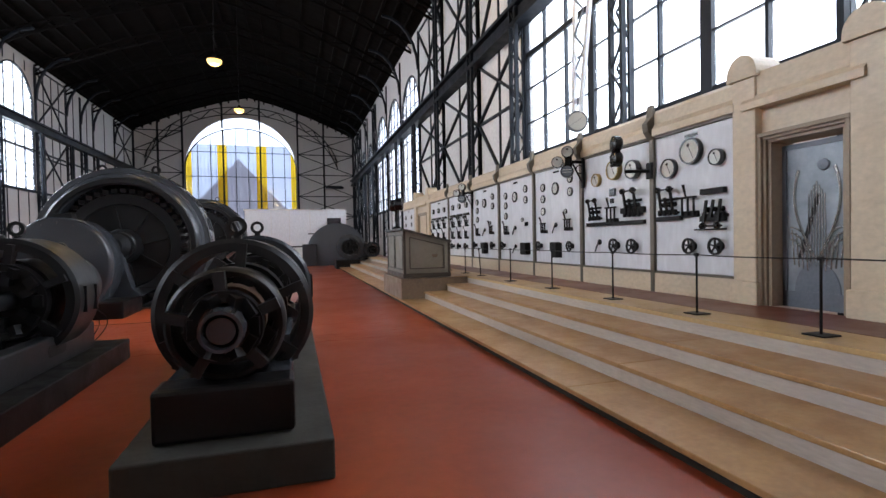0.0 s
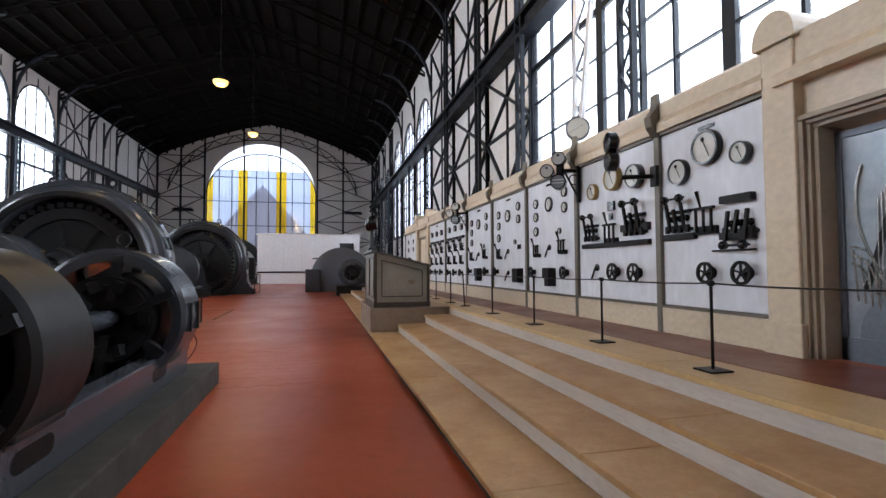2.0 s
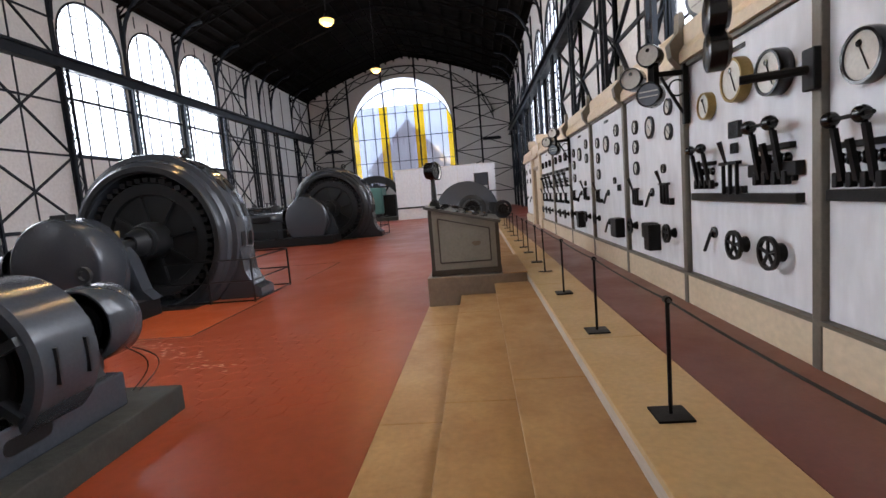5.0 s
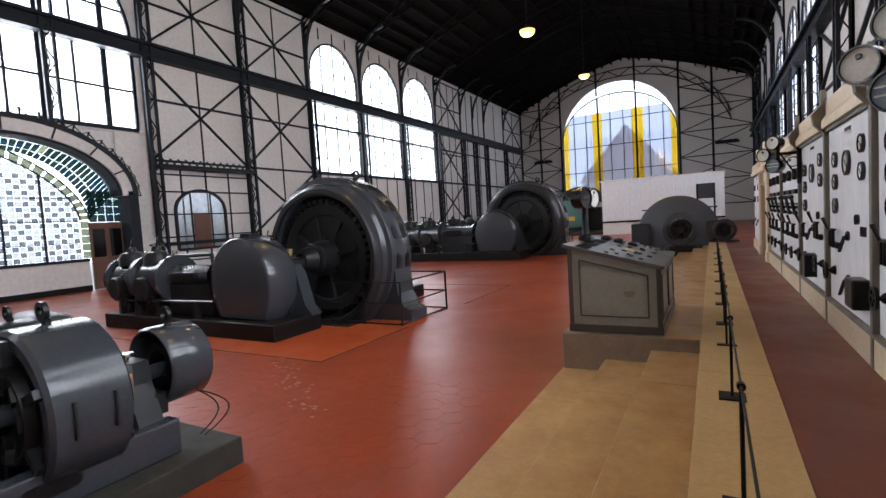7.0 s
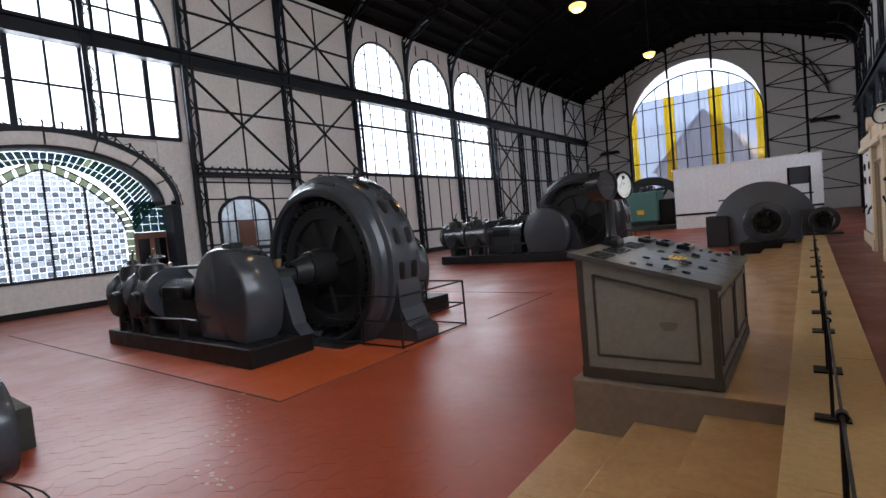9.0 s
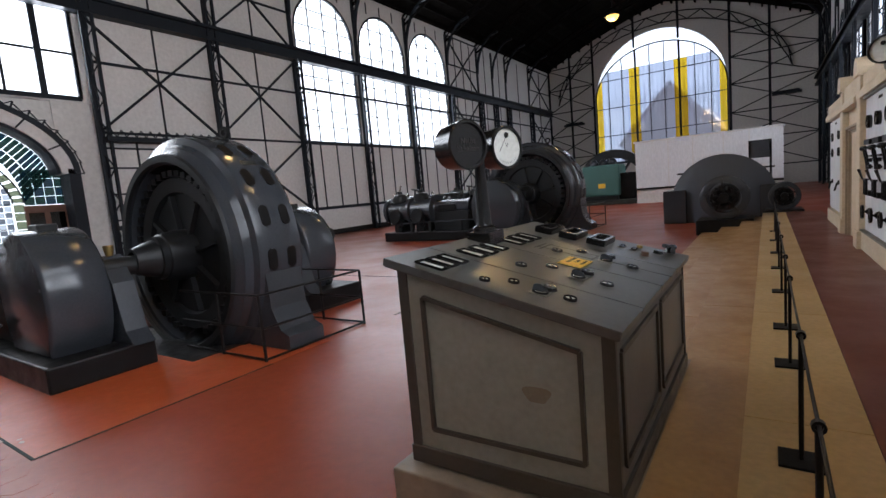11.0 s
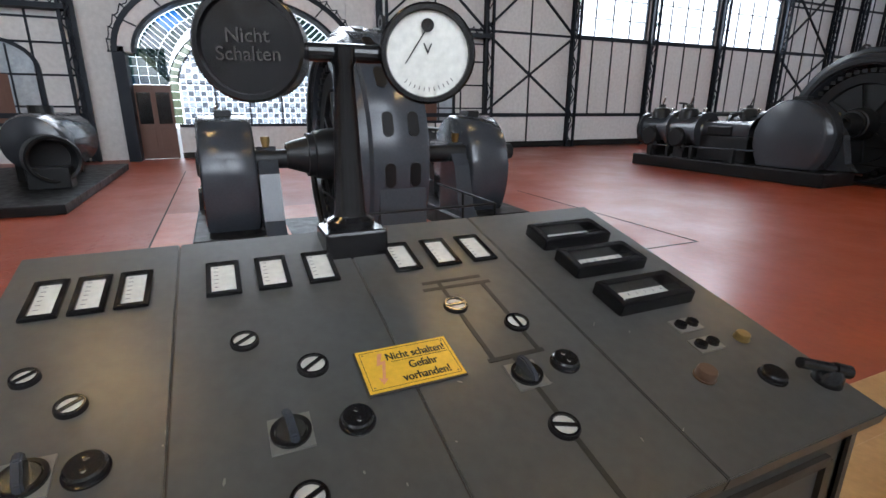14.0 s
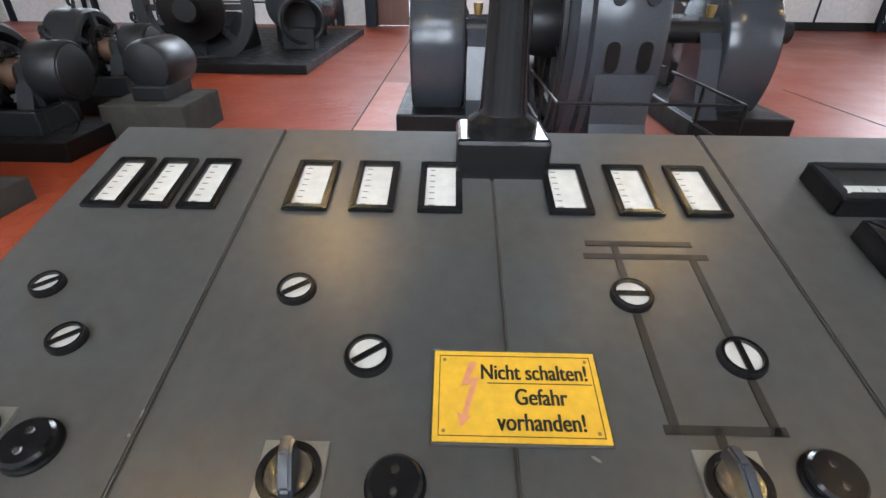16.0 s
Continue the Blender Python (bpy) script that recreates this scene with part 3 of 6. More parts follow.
for i in range(1, 30):
    u = FW0 + (FW1 - FW0) * i / 30
    t = FSPR + 5.9 * math.sqrt(max(0, 1 - ((u - (FW0 + FW1) / 2) / ((FW1 - FW0) / 2)) ** 2))
    steel_box(bm, far, u - 0.022, u + 0.022, FSILL, min(t, 15.7), 0.09, 0.11)
for j in range(1, 32):
    steel_box(bm, far, FW0 + 0.05, FW1 - 0.05, FSILL + j * 0.26 - 0.018, FSILL + j * 0.26 + 0.018, 0.09, 0.11)
tagged(part("leading", bm, M_STEEL, wf, "fine lead bars of the stained window"), kind="stuff")
bm = bmesh.new()
for u in (XL + 0.15, -14.2, FW0 - 0.25, -6.0, -1.0, FW1 + 0.25, 8.0, XR - 0.15):
    inside = FW0 < u < FW1
    steel_box(bm, far, u - 0.13, u + 0.13, 18.0 if inside else 0, APEX, -0.1, 0.0)
for a, b in ((XL, FW0 - 0.25), (FW1 + 0.25, XR)):
    for z in (2.2, 5.4, 8.4, 11.6, 14.6, 17.4):
        steel_box(bm, far, a, b, z - 0.06, z + 0.06, -0.08, 0.0)
    for z0, z1 in ((2.2, 5.4), (5.4, 8.4), (8.4, 11.6), (11.6, 14.6), (14.6, 17.4)):
        steel_bar(bm, far, a, z0, b, z1, 0.13)
        steel_bar(bm, far, a, z1, b, z0, 0.13)
pts = arc(-2.9, 10.5, 13.2, 168, 12, 24, 9.6)
for k in (0.0, 1.0):
    for p, q in zip(pts, pts[1:]):
        steel_bar(bm, far, p[0], p[1] + k, q[0], q[1] + k, 0.14, -0.3)
for i, (p, q) in enumerate(zip(pts, pts[1:])):
    steel_bar(bm, far, p[0], p[1] + (i % 2), q[0], q[1] + (1 - i % 2), 0.09, -0.3)
steel_box(bm, far, FW0 - 0.3, FW1 + 0.3, FSILL - 0.2, FSILL, -0.1, 0.0)
part("steel_frame", bm, M_STEEL, wf, "dark steel bars, braces and arched truss")
for x0 in (XL + 2.2, 8.2):
    solo("crane_stop", box(B(x0, x0 + 2.6, YF - 0.7, YF - 0.1, 9.6, 9.85), x0 + 0.2, x0 + 2.4, YF - 0.6, YF - 0.2, 9.85, 10.0), M_STEEL, "short dark steel platform on the end wall", "platform", kind="structure")
# unseen back wall, its place assumed, set close to limit light from behind
part("panel", B(XL - 0.35, XR + 0.35, YB - 0.35, YB, 0, APEX), M_WHITE, thing("wall_back", (0, YB, 0), "unseen plain white end wall, added close behind", "wall", kind="structure"))

# roof: boarded, with purlins and trusses
mid = (XL + XR) / 2
prof = [(XL - 0.35, EAVE + 0.3), (XL + 2.5, EAVE + 1.6), (XL + 6, 19.9), (mid - 3.5, 21.7), (mid, APEX), (mid + 3.5, 21.7), (XR - 6, 19.9), (XR - 2.5, EAVE + 1.6), (XR + 0.35, EAVE + 0.3)]
bm = bmesh.new()
for p, q in zip(prof, prof[1:]):
    prism(bm, [p, q, (q[0], q[1] + 0.25), (p[0], p[1] + 0.25)], "y", YB - 0.35, YF + 0.35)
for p, q in zip(prof, prof[1:]):
    for k in (0.25, 0.6, 0.95):
        x, z = p[0] + (q[0] - p[0]) * k, p[1] + (q[1] - p[1]) * k
        box(bm, x - 0.08, x + 0.08, YB, YF, z - 0.3, z)
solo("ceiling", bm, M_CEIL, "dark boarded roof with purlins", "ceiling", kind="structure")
for y in (0.6, 6.2, 18.8, 24.7, 30.4, 36.4, 42.5, 48.8, 54.6, 61.2, 67.8):
    bm = bmesh.new()
    for p, q in zip(prof, prof[1:]):
        beam(bm, (p[0], y, p[1] - 0.35), (q[0], y, q[1] - 0.35), 0.12, 0.16)
        beam(bm, (p[0], y, p[1] - 1.1), (q[0], y, q[1] - 1.1), 0.12, 0.16)
        m = ((p[0] + q[0]) / 2, y, (p[1] + q[1]) / 2 - 0.35)
        beam(bm, (p[0], y, p[1] - 1.1), m, 0.08)
        beam(bm, m, (q[0], y, q[1] - 1.1), 0.08)
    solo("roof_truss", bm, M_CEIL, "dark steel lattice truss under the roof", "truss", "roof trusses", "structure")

# pendant lamps
for LX, y, LZ in ((-0.7, 29.6, 12.0), (-0.7, 43.0, 12.7), (-0.7, 8.2, 12.6), (7.2, 7.0, 12.6), (-0.7, 17.0, 12.6), (7.2, 17.7, 12.6)):
    lp = thing("pendant_lamp", (LX, y, LZ + 0.1), "round hanging lamp with warm yellow glow", "lamp", "hall lamps")
    part("shade", L((LX, y, LZ), (0, 0, 1), [(0.0, 0.36), (0.08, 0.3), (0.2, 0.12), (0.34, 0.08), (0.34, 0.0)], 20), M_BLACK, lp, smooth=True)
    part("diffuser", L((LX, y, LZ), (0, 0, 1), [(0.0, 0.4), (-0.14, 0.37), (-0.26, 0.24), (-0.3, 0.0)], 20), E_LAMP, lp, "glowing warm glass", smooth=True)
    part("rod", R((LX, y, LZ + 0.5), (LX, y, 22.2), 0.03, n=8), M_BLACK, lp)
    bulb = new("lamp_light", bpy.data.lights.new("lamp_light", "POINT"))
    bulb.data.energy, bulb.data.color, bulb.data.shadow_soft_size = 330, (1.0, 0.66, 0.28), 0.3
    bulb.location = (LX, y, LZ - 0.6)

# house seen through the far window
house = thing("house", (0, 112, -0.45), "brick house with steep gable far outside", "house")
HX = -7.5
part("wall", prism(B(HX - 9, HX + 9, 112, 126, -0.45, 9), [(HX - 9, 9), (HX + 9, 9), (HX, 19)], "y", 112, 126), M_BRICKFAR, house)
part("roof", beam(beam(bmesh.new(), (HX - 9.6, 119, 8.6), (HX, 119, 19.4), 15, 0.4), (HX + 9.6, 119, 8.6), (HX, 119, 19.4), 15, 0.4), M_ROOFFAR, house)
for x in (-5, 0, 5):
    part("window", B(HX + x - 0.8, HX + x + 0.8, 111.9, 112.05, 4, 6.4), M_DIAL, house)

# ---- gallery: steps, platform, switchboard wall ----
PZ = 0.6
SX = (5.80, 6.37, 6.94, 7.50)
SZ = (0.10, 0.265, 0.43, 0.60)
Y0, Y1 = YB, 27.6
steps = thing("gallery_steps", (6.5, 5, 0), "four long shallow steps with ochre treads and pale marble risers", "steps", kind="structure")
for i in range(3):
    for k in range(12):
        a, b = Y0 + (Y1 - Y0) * k / 12, Y0 + (Y1 - Y0) * (k + 1) / 12
        part("tread", B(SX[i], SX[i + 1] + 0.02, a + 0.002, b - 0.002, SZ[i] - 0.045, SZ[i], 0.008), M_TREAD, steps)
        # the lowest riser is near-black, those above it pale marble
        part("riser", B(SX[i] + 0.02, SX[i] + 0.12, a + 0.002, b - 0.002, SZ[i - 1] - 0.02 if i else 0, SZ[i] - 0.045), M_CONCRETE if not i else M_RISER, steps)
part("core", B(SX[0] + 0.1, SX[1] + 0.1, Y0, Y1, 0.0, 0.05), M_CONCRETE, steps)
part("end_nosing", L((SX[3], Y1, 0), (0, 0, 1), [(0.0, 1.5), (0.10, 1.5), (0.10, 1.1), (0.26, 1.1), (0.26, 0.55), (0.43, 0.55), (0.43, 0.0)], 40), M_TREAD, steps, "rounded end of the steps", smooth=True)
plat = thing("gallery_platform", (8.5, 5, 0), "raised platform with ochre border and brown-red runner", "platform", kind="structure")
part("core", B(SX[3] + 0.02, 9.0, Y0, Y1, 0.0, PZ - 0.05), M_RISER, plat)
for k in range(14):
    a, b = Y0 + (Y1 - Y0) * k / 14, Y0 + (Y1 - Y0) * (k + 1) / 14
    part("border_slab", B(SX[3], 8.12, a + 0.002, b - 0.002, PZ - 0.05, PZ, 0.006), M_BORDER, plat)
part("runner", B(8.12, 9.02, Y0, Y1, PZ - 0.05, PZ + 0.002), M_LINO, plat, "brown-red linoleum")

PX = 9.0
gw = thing("wall_gallery", (PX, 10, PZ), "beige marble switchboard wall with base, cornice and pilasters", "wall", kind="structure")


def up(z):
    """Heights on the switchboard wall."""
    return PZ + (z - 0.6) * 1.06


def wall_box(x0, x1, y0, y1, z0, z1, bevel=0.0):
    """A box on the wall that keeps its own height."""
    m, h = up((z0 + z1) / 2), (z1 - z0) / 2
    return B(x0, x1, y0, y1, m - h, m + h, bevel)


ZB, ZT, ZC = up(0.92), up(2.93), up(3.34)
SPANS = [(4.09, 5.57), (5.66, 7.60), (7.70, 9.64), (9.75, 11.74), (11.85, 13.92), (14.03, 16.42), (16.53, 19.0), (21.9, 24.4)]
part("base", B(PX - 0.06, PX + 0.5, 4.05, 19.1, PZ, ZB - 0.03, 0.01), M_MARBLE, gw)
part("base", B(PX - 0.06, PX + 0.5, 21.7, 24.6, PZ, ZB - 0.03, 0.01), M_MARBLE, gw)
part("base_line", B(PX - 0.075, PX + 0.4, 4.05, 19.1, ZB - 0.03, ZB), M_STRAP, gw)
part("backing", B(PX + 0.03, PX + 0.5, 4.05, 24.6, PZ, ZT), M_MARBLE, gw)
part("backing", B(PX, PX + 0.5, Y0, 2.4, PZ, ZT), M_MARBLE, gw)
part("cornice", P([(PX - 0.10, ZT + 0.02), (PX - 0.10, ZT + 0.12), (PX - 0.05, ZT + 0.2), (PX - 0.05, ZC - 0.06), (PX + 0.02, ZC), (PX + 0.5, ZC), (PX + 0.5, ZT + 0.02)], "y", 4.05, 24.6), M_MARBLE, gw)
part("cornice", P([(PX - 0.10, ZT + 0.02), (PX - 0.10, ZT + 0.12), (PX - 0.05, ZT + 0.2), (PX - 0.05, ZC - 0.06), (PX + 0.02, ZC), (PX + 0.5, ZC), (PX + 0.5, ZT + 0.02)], "y", Y0, 2.35), M_MARBLE, gw)
part("cornice_line", B(PX - 0.06, PX + 0.3, 4.05, 19.0, ZT - 0.02, ZT + 0.02), M_STRAP, gw)


def pilaster(y0, y1):
    p = thing("pilaster", (PX, (y0 + y1) / 2, PZ), "beige marble pilaster with a rounded cap", "pilaster", "switchboard pilasters", "structure")
    part("shaft", B(PX - 0.09, PX + 0.5, y0, y1, PZ, up(3.3), 0.015), M_MARBLE, p)
    part("foot", B(PX - 0.12, PX + 0.5, y0 - 0.03, y1 + 0.03, PZ, PZ + 0.3, 0.012), M_MARBLE, p)
    m, r = (y0 + y1) / 2, (y1 - y0) / 2 + 0.05
    pts = [(m - r, up(3.3)), (m + r, up(3.3))] + arc(m, up(3.36), r, 0, 180, 12, 0.24)
    part("cap", P(pts, "x", PX - 0.13, PX + 0.3), M_MARBLE, p)
    return p


for a, b in ((3.74, 4.07), (2.30, 2.66), (19.1, 19.45), (21.35, 21.7), (-1.2, -0.85)):
    pilaster(a, b)


DT = up(2.46)


def doorway(y0, y1, label, n):
    """A moulded marble doorway; between y0 and y1 the clear opening."""
    for k, (g, d) in enumerate(((0.12, 0.06), (0.085, 0.02), (0.045, -0.02))):
        for s, t in ((y0 - g, y0 - g + 0.046), (y1 + g - 0.046, y1 + g)):
            part("jamb", B(PX - d, PX + 0.4, s, t, PZ, DT + g, 0.008), M_JAMB, gw)
        part("lintel", B(PX - d - 0.003, PX + 0.4, y0 - g - 0.002, y1 + g + 0.002, DT + 0.002 + g, DT + 0.05 + g, 0.008), M_JAMB, gw)
    for s, t in ((y0 - 0.14, y0 - 0.005), (y1 + 0.005, y1 + 0.14)):
        part("jamb_fill", B(PX + 0.035, PX + 0.4, s, t, PZ, DT + 0.24), M_MARBLE, gw)
    part("lintel_fill", B(PX + 0.02, PX + 0.4, y0 - 0.3, y1 + 0.3, DT + 0.14, ZC), M_MARBLE, gw)
    part("head_moulding", P([(PX - 0.13, up(2.92)), (PX - 0.13, up(3.0)), (PX - 0.06, up(3.08)), (PX - 0.06, ZC), (PX + 0.5, ZC), (PX + 0.5, up(2.92))], "y", y0 - 0.3, y1 + 0.3), M_MARBLE, gw)
    d = thing("door_%d" % n, (PX + 0.25, (y0 + y1) / 2, PZ), label, "door", kind="structure")
    part("leaf", B(PX + 0.22, PX + 0.27, y0, y1, PZ + 0.02, DT, 0.004), M_DOORFOIL, d)
    m, X = (y0 + y1) / 2, PX + 0.21
    if n == 1:
        part("rim", box(box(box(B(X - 0.01, X + 0.02, y0, y0 + 0.05, PZ, DT), X - 0.01, X + 0.02, y1 - 0.05, y1, PZ, DT), X - 0.01, X + 0.02, y0, y1, DT - 0.06, DT), X - 0.01, X + 0.02, y0, y1, PZ, PZ + 0.2), M_GREYSTEEL, d)
        for s in (-1, 1):
            bm = bmesh.new()
            for r in (0.24, 0.19, 0.14):
                q = arc(m + s * 0.31, 1.22, r, 90, 90 + s * 100, 12, r * 1.45)
                for a, b in zip(q, q[1:]):
                    beam(bm, (X, *a), (X, *b), 0.018)
            for k in range(4):
                beam(bm, (X, m + s * (0.10 + 0.055 * k), 1.05 + 0.02 * k), (X, m + s * (0.13 + 0.055 * k), 1.42 + 0.04 * k), 0.012)
            part("grille", bm, M_CHROME, d, "curved bright metal grille")
            bm = bmesh.new()
            q = [(m + s * (0.02 + 0.24 * math.sin(math.pi * k / 14)), 1.2 + 1.05 * k / 10) for k in range(11)]
            for a, b in zip(q, q[1:]):
                beam(bm, (X, *a), (X, *b), 0.022)
            part("arch_rib", bm, M_CHROME, d)
        bm = bmesh.new()
        for k in range(-3, 4):
            beam(bm, (X, m + k * 0.035, 1.1), (X, m + k * 0.03, 2.1 - abs(k) * 0.05), 0.010)
        part("rods", bm, M_CHROME, d)
        part("foot_panel", P(arc(m, PZ + 0.2, 0.26, 0, 180, 14, 0.36) + [(m - 0.26, PZ + 0.2)], "x", X - 0.005, X + 0.02), M_GREYSTEEL, d)
        part("diagonal", beam(bmesh.new(), (X + 0.01, m + 0.2, 1.2), (X + 0.01, m - 0.02, 1.95), 0.05, 0.02), M_BLACK, d)
        part("shield", L((X, m - 0.08, 2.28), (-1, 0, 0), [(0, 0.07), (0.02, 0.06), (0.03, 0.0)], 16), M_GREYSTEEL, d)
    else:
        part("shade_panel", B(PX + 0.20, PX + 0.22, y0 + 0.05, y1 - 0.05, PZ + 0.1, DT - 0.06), M_WOOD, d)


doorway(2.80, 3.62, "narrow door with silvery ornamental metalwork on glass", 1)
doorway(19.75, 21.05, "plain dark door in a marble doorway", 2)


def gauge(parent, y, z, r, depth=0.10, brass=False, x=PX, mark=True):
    """A round instrument: case, dial, needle."""
    z = up(z)
    g = part("gauge", L((x, y, z), (-1, 0, 0), [(0.0, r * 0.95), (0.02, r), (depth - 0.02, r), (depth, r * 0.97), (depth, r * 0.86), (depth - 0.012, r * 0.84)], 28), M_BRASS if brass else M_BAKE, parent, smooth=True)
    part("dial", L((x, y, z), (-1, 0, 0), [(depth - 0.014, r * 0.86), (depth - 0.013, 0.0)], 28), M_DIAL, g)
    X = x - depth + 0.008
    part("needle", beam(bmesh.new(), (X, y + r * 0.15, z + r * 0.5), (X, y - r * 0.35, z - r * 0.55), 0.008, 0.004), M_PRINT, g)
    if mark:
        part("hub", L((X, y + r * 0.1, z + r * 0.45), (-1, 0, 0), [(0, r * 0.14), (0.006, r * 0.12), (0.008, 0)], 12), M_BAKE, g)
    return g


def ring_gauge(parent, y, z, r):
    z = up(z)
    g = part("gauge", L((PX, y, z), (-1, 0, 0), [(0.0, r), (0.05, r), (0.055, r * 0.92), (0.055, r * 0.76), (0.045, r * 0.74)], 24), M_BAKE, parent, smooth=True)
    part("dial", L((PX, y, z), (-1, 0, 0), [(0.044, r * 0.76), (0.045, 0.0)], 24), M_DIAL, g)
    part("needle", beam(bmesh.new(), (PX - 0.048, y + r * 0.3, z + r * 0.3), (PX - 0.048, y - r * 0.4, z - r * 0.35), 0.007, 0.003), M_PRINT, g)
    return g


def handwheel(parent, y, z, r):
    z, r = up(z), r * 0.86
    w = part("handwheel", L((PX - 0.12, y, z), (-1, 0, 0), [(-0.014, r - 0.014), (-0.014, r + 0.014), (0.014, r + 0.014), (0.014, r - 0.014)], 28, True), M_BLACK, parent, smooth=True)
    bm = bmesh.new()
    for k in range(5):
        a = 2 * math.pi * k / 5 + 0.3
        beam(bm, (PX - 0.12, y, z), (PX - 0.12, y + r * math.cos(a), z + r * math.sin(a)), 0.022, 0.016)
    part("spokes", bm, M_BLACK, w)
    part("rheostat", L((PX, y, z), (-1, 0, 0), [(0, r * 0.62), (0.03, r * 0.62), (0.06, r * 0.45), (0.08, r * 0.2), (0.12, 0.0)], 24), M_BLACK, w, smooth=True)
    return w


def breaker(parent, y, z, s=1.0, flip=1):
    """A heavy knife breaker: two jaw rows, limbs with round insulators and a cross bar with end knobs."""
    z = up(z)
    b = part("breaker", B(PX - 0.05 * s, PX, y - 0.21 * s, y + 0.21 * s, z - 0.13 * s, z - 0.09 * s, 0.01), M_BLACK, parent)
    part("contact_bar", B(PX - 0.06 * s, PX, y - 0.19 * s, y + 0.19 * s, z + flip * 0.10 * s - 0.02 * s, z + flip * 0.10 * s + 0.02 * s, 0.008), M_BLACK, b)
    top = z + flip * 0.25 * s
    for q in (-0.12, 0.0, 0.12):
        limb = part("limb", beam(bmesh.new(), (PX - 0.07 * s, y + q * s, z - flip * 0.11 * s), (PX - 0.12 * s, y + q * s, z + flip * (0.2 if q else 0.13) * s), 0.035 * s, 0.03 * s), M_BLACK, b)
        part("insulator", L((PX, y + q * s, z + flip * 0.02 * s), (-1, 0, 0), [(0, 0.03 * s), (0.03 * s, 0.04 * s), (0.05 * s, 0.028 * s), (0.07 * s, 0.036 * s), (0.09 * s, 0.0)], 14), M_BAKE, limb, smooth=True)
        if q:
            part("link", beam(bmesh.new(), (PX - 0.12 * s, y + q * s, z + flip * 0.19 * s), (PX - 0.14 * s, y + q * s, top), 0.022 * s), M_BLACK, limb)
            part("knob", L((PX - 0.14 * s, y + q * s - 0.035 * s, top), (0, 1, 0), [(0, 0.015 * s), (0, 0.035 * s), (0.02 * s, 0.048 * s), (0.05 * s, 0.048 * s), (0.07 * s, 0.035 * s), (0.07 * s, 0.0)], 16), M_BAKE, limb, smooth=True)
    part("handle", R((PX - 0.14 * s, y - 0.2 * s, top), (PX - 0.14 * s, y + 0.17 * s, top), 0.013 * s, n=10), M_BLACK, b)
    for q in (-0.16, -0.05, 0.06, 0.17):
        part("jaw", B(PX - 0.085 * s, PX - 0.04 * s, y + (q - 0.022) * s, y + (q + 0.022) * s, z - 0.15 * s, z - 0.06 * s, 0.006), M_BLACK, b)
    return b


def knife_switch(parent, y, z, s=1.0):
    z = up(z)
    k = part("knife_switch", B(PX - 0.07, PX, y - 0.15 * s, y + 0.15 * s, z - 0.17 * s, z - 0.08 * s, 0.008), M_BLACK, parent)
    part("top_bar", B(PX - 0.11, PX - 0.06, y - 0.15 * s, y + 0.15 * s, z + 0.10 * s, z + 0.13 * s, 0.006), M_BLACK, k)
    for q in (-0.11, 0.0, 0.11):
        part("blade", B(PX - 0.10, PX - 0.07, y + q * s - 0.011, y + q * s + 0.011, z - 0.15 * s, z + 0.12 * s, 0.005), M_BLACK, k)
    part("grip", R((PX - 0.12, y, z + 0.12 * s), (PX - 0.17, y, z + 0.30 * s), 0.012, 0.022, 10), M_BAKE, k)
    return k


def small_key(parent, y, z):
    z = up(z)
    k = part("key_switch", L((PX, y, z + 0.06), (-1, 0, 0), [(0, 0.055), (0.04, 0.055), (0.05, 0.04), (0.05, 0)], 18), M_BAKE, parent, smooth=True)
    part("lever", beam(bmesh.new(), (PX - 0.06, y, z + 0.06), (PX - 0.10, y + 0.05, z - 0.12), 0.03, 0.02), M_BLACK, k)
    return k


def switch_panel(a, b, label):
    p = thing("switchboard_panel", (PX, (a + b) / 2, ZB), label, "switchboard", "switchboard panels")
    part("slab", B(PX - 0.02, PX + 0.03, a, b, ZB + 0.005, ZT - 0.025, 0.004), M_SLAB, p, "white marble slab")
    m = (a + b) / 2
    part("label_plate", B(PX - 0.03, PX, m - 0.12, m + 0.12, ZT - 0.13, ZT - 0.09, 0.003), M_BAKE, p)
    return p


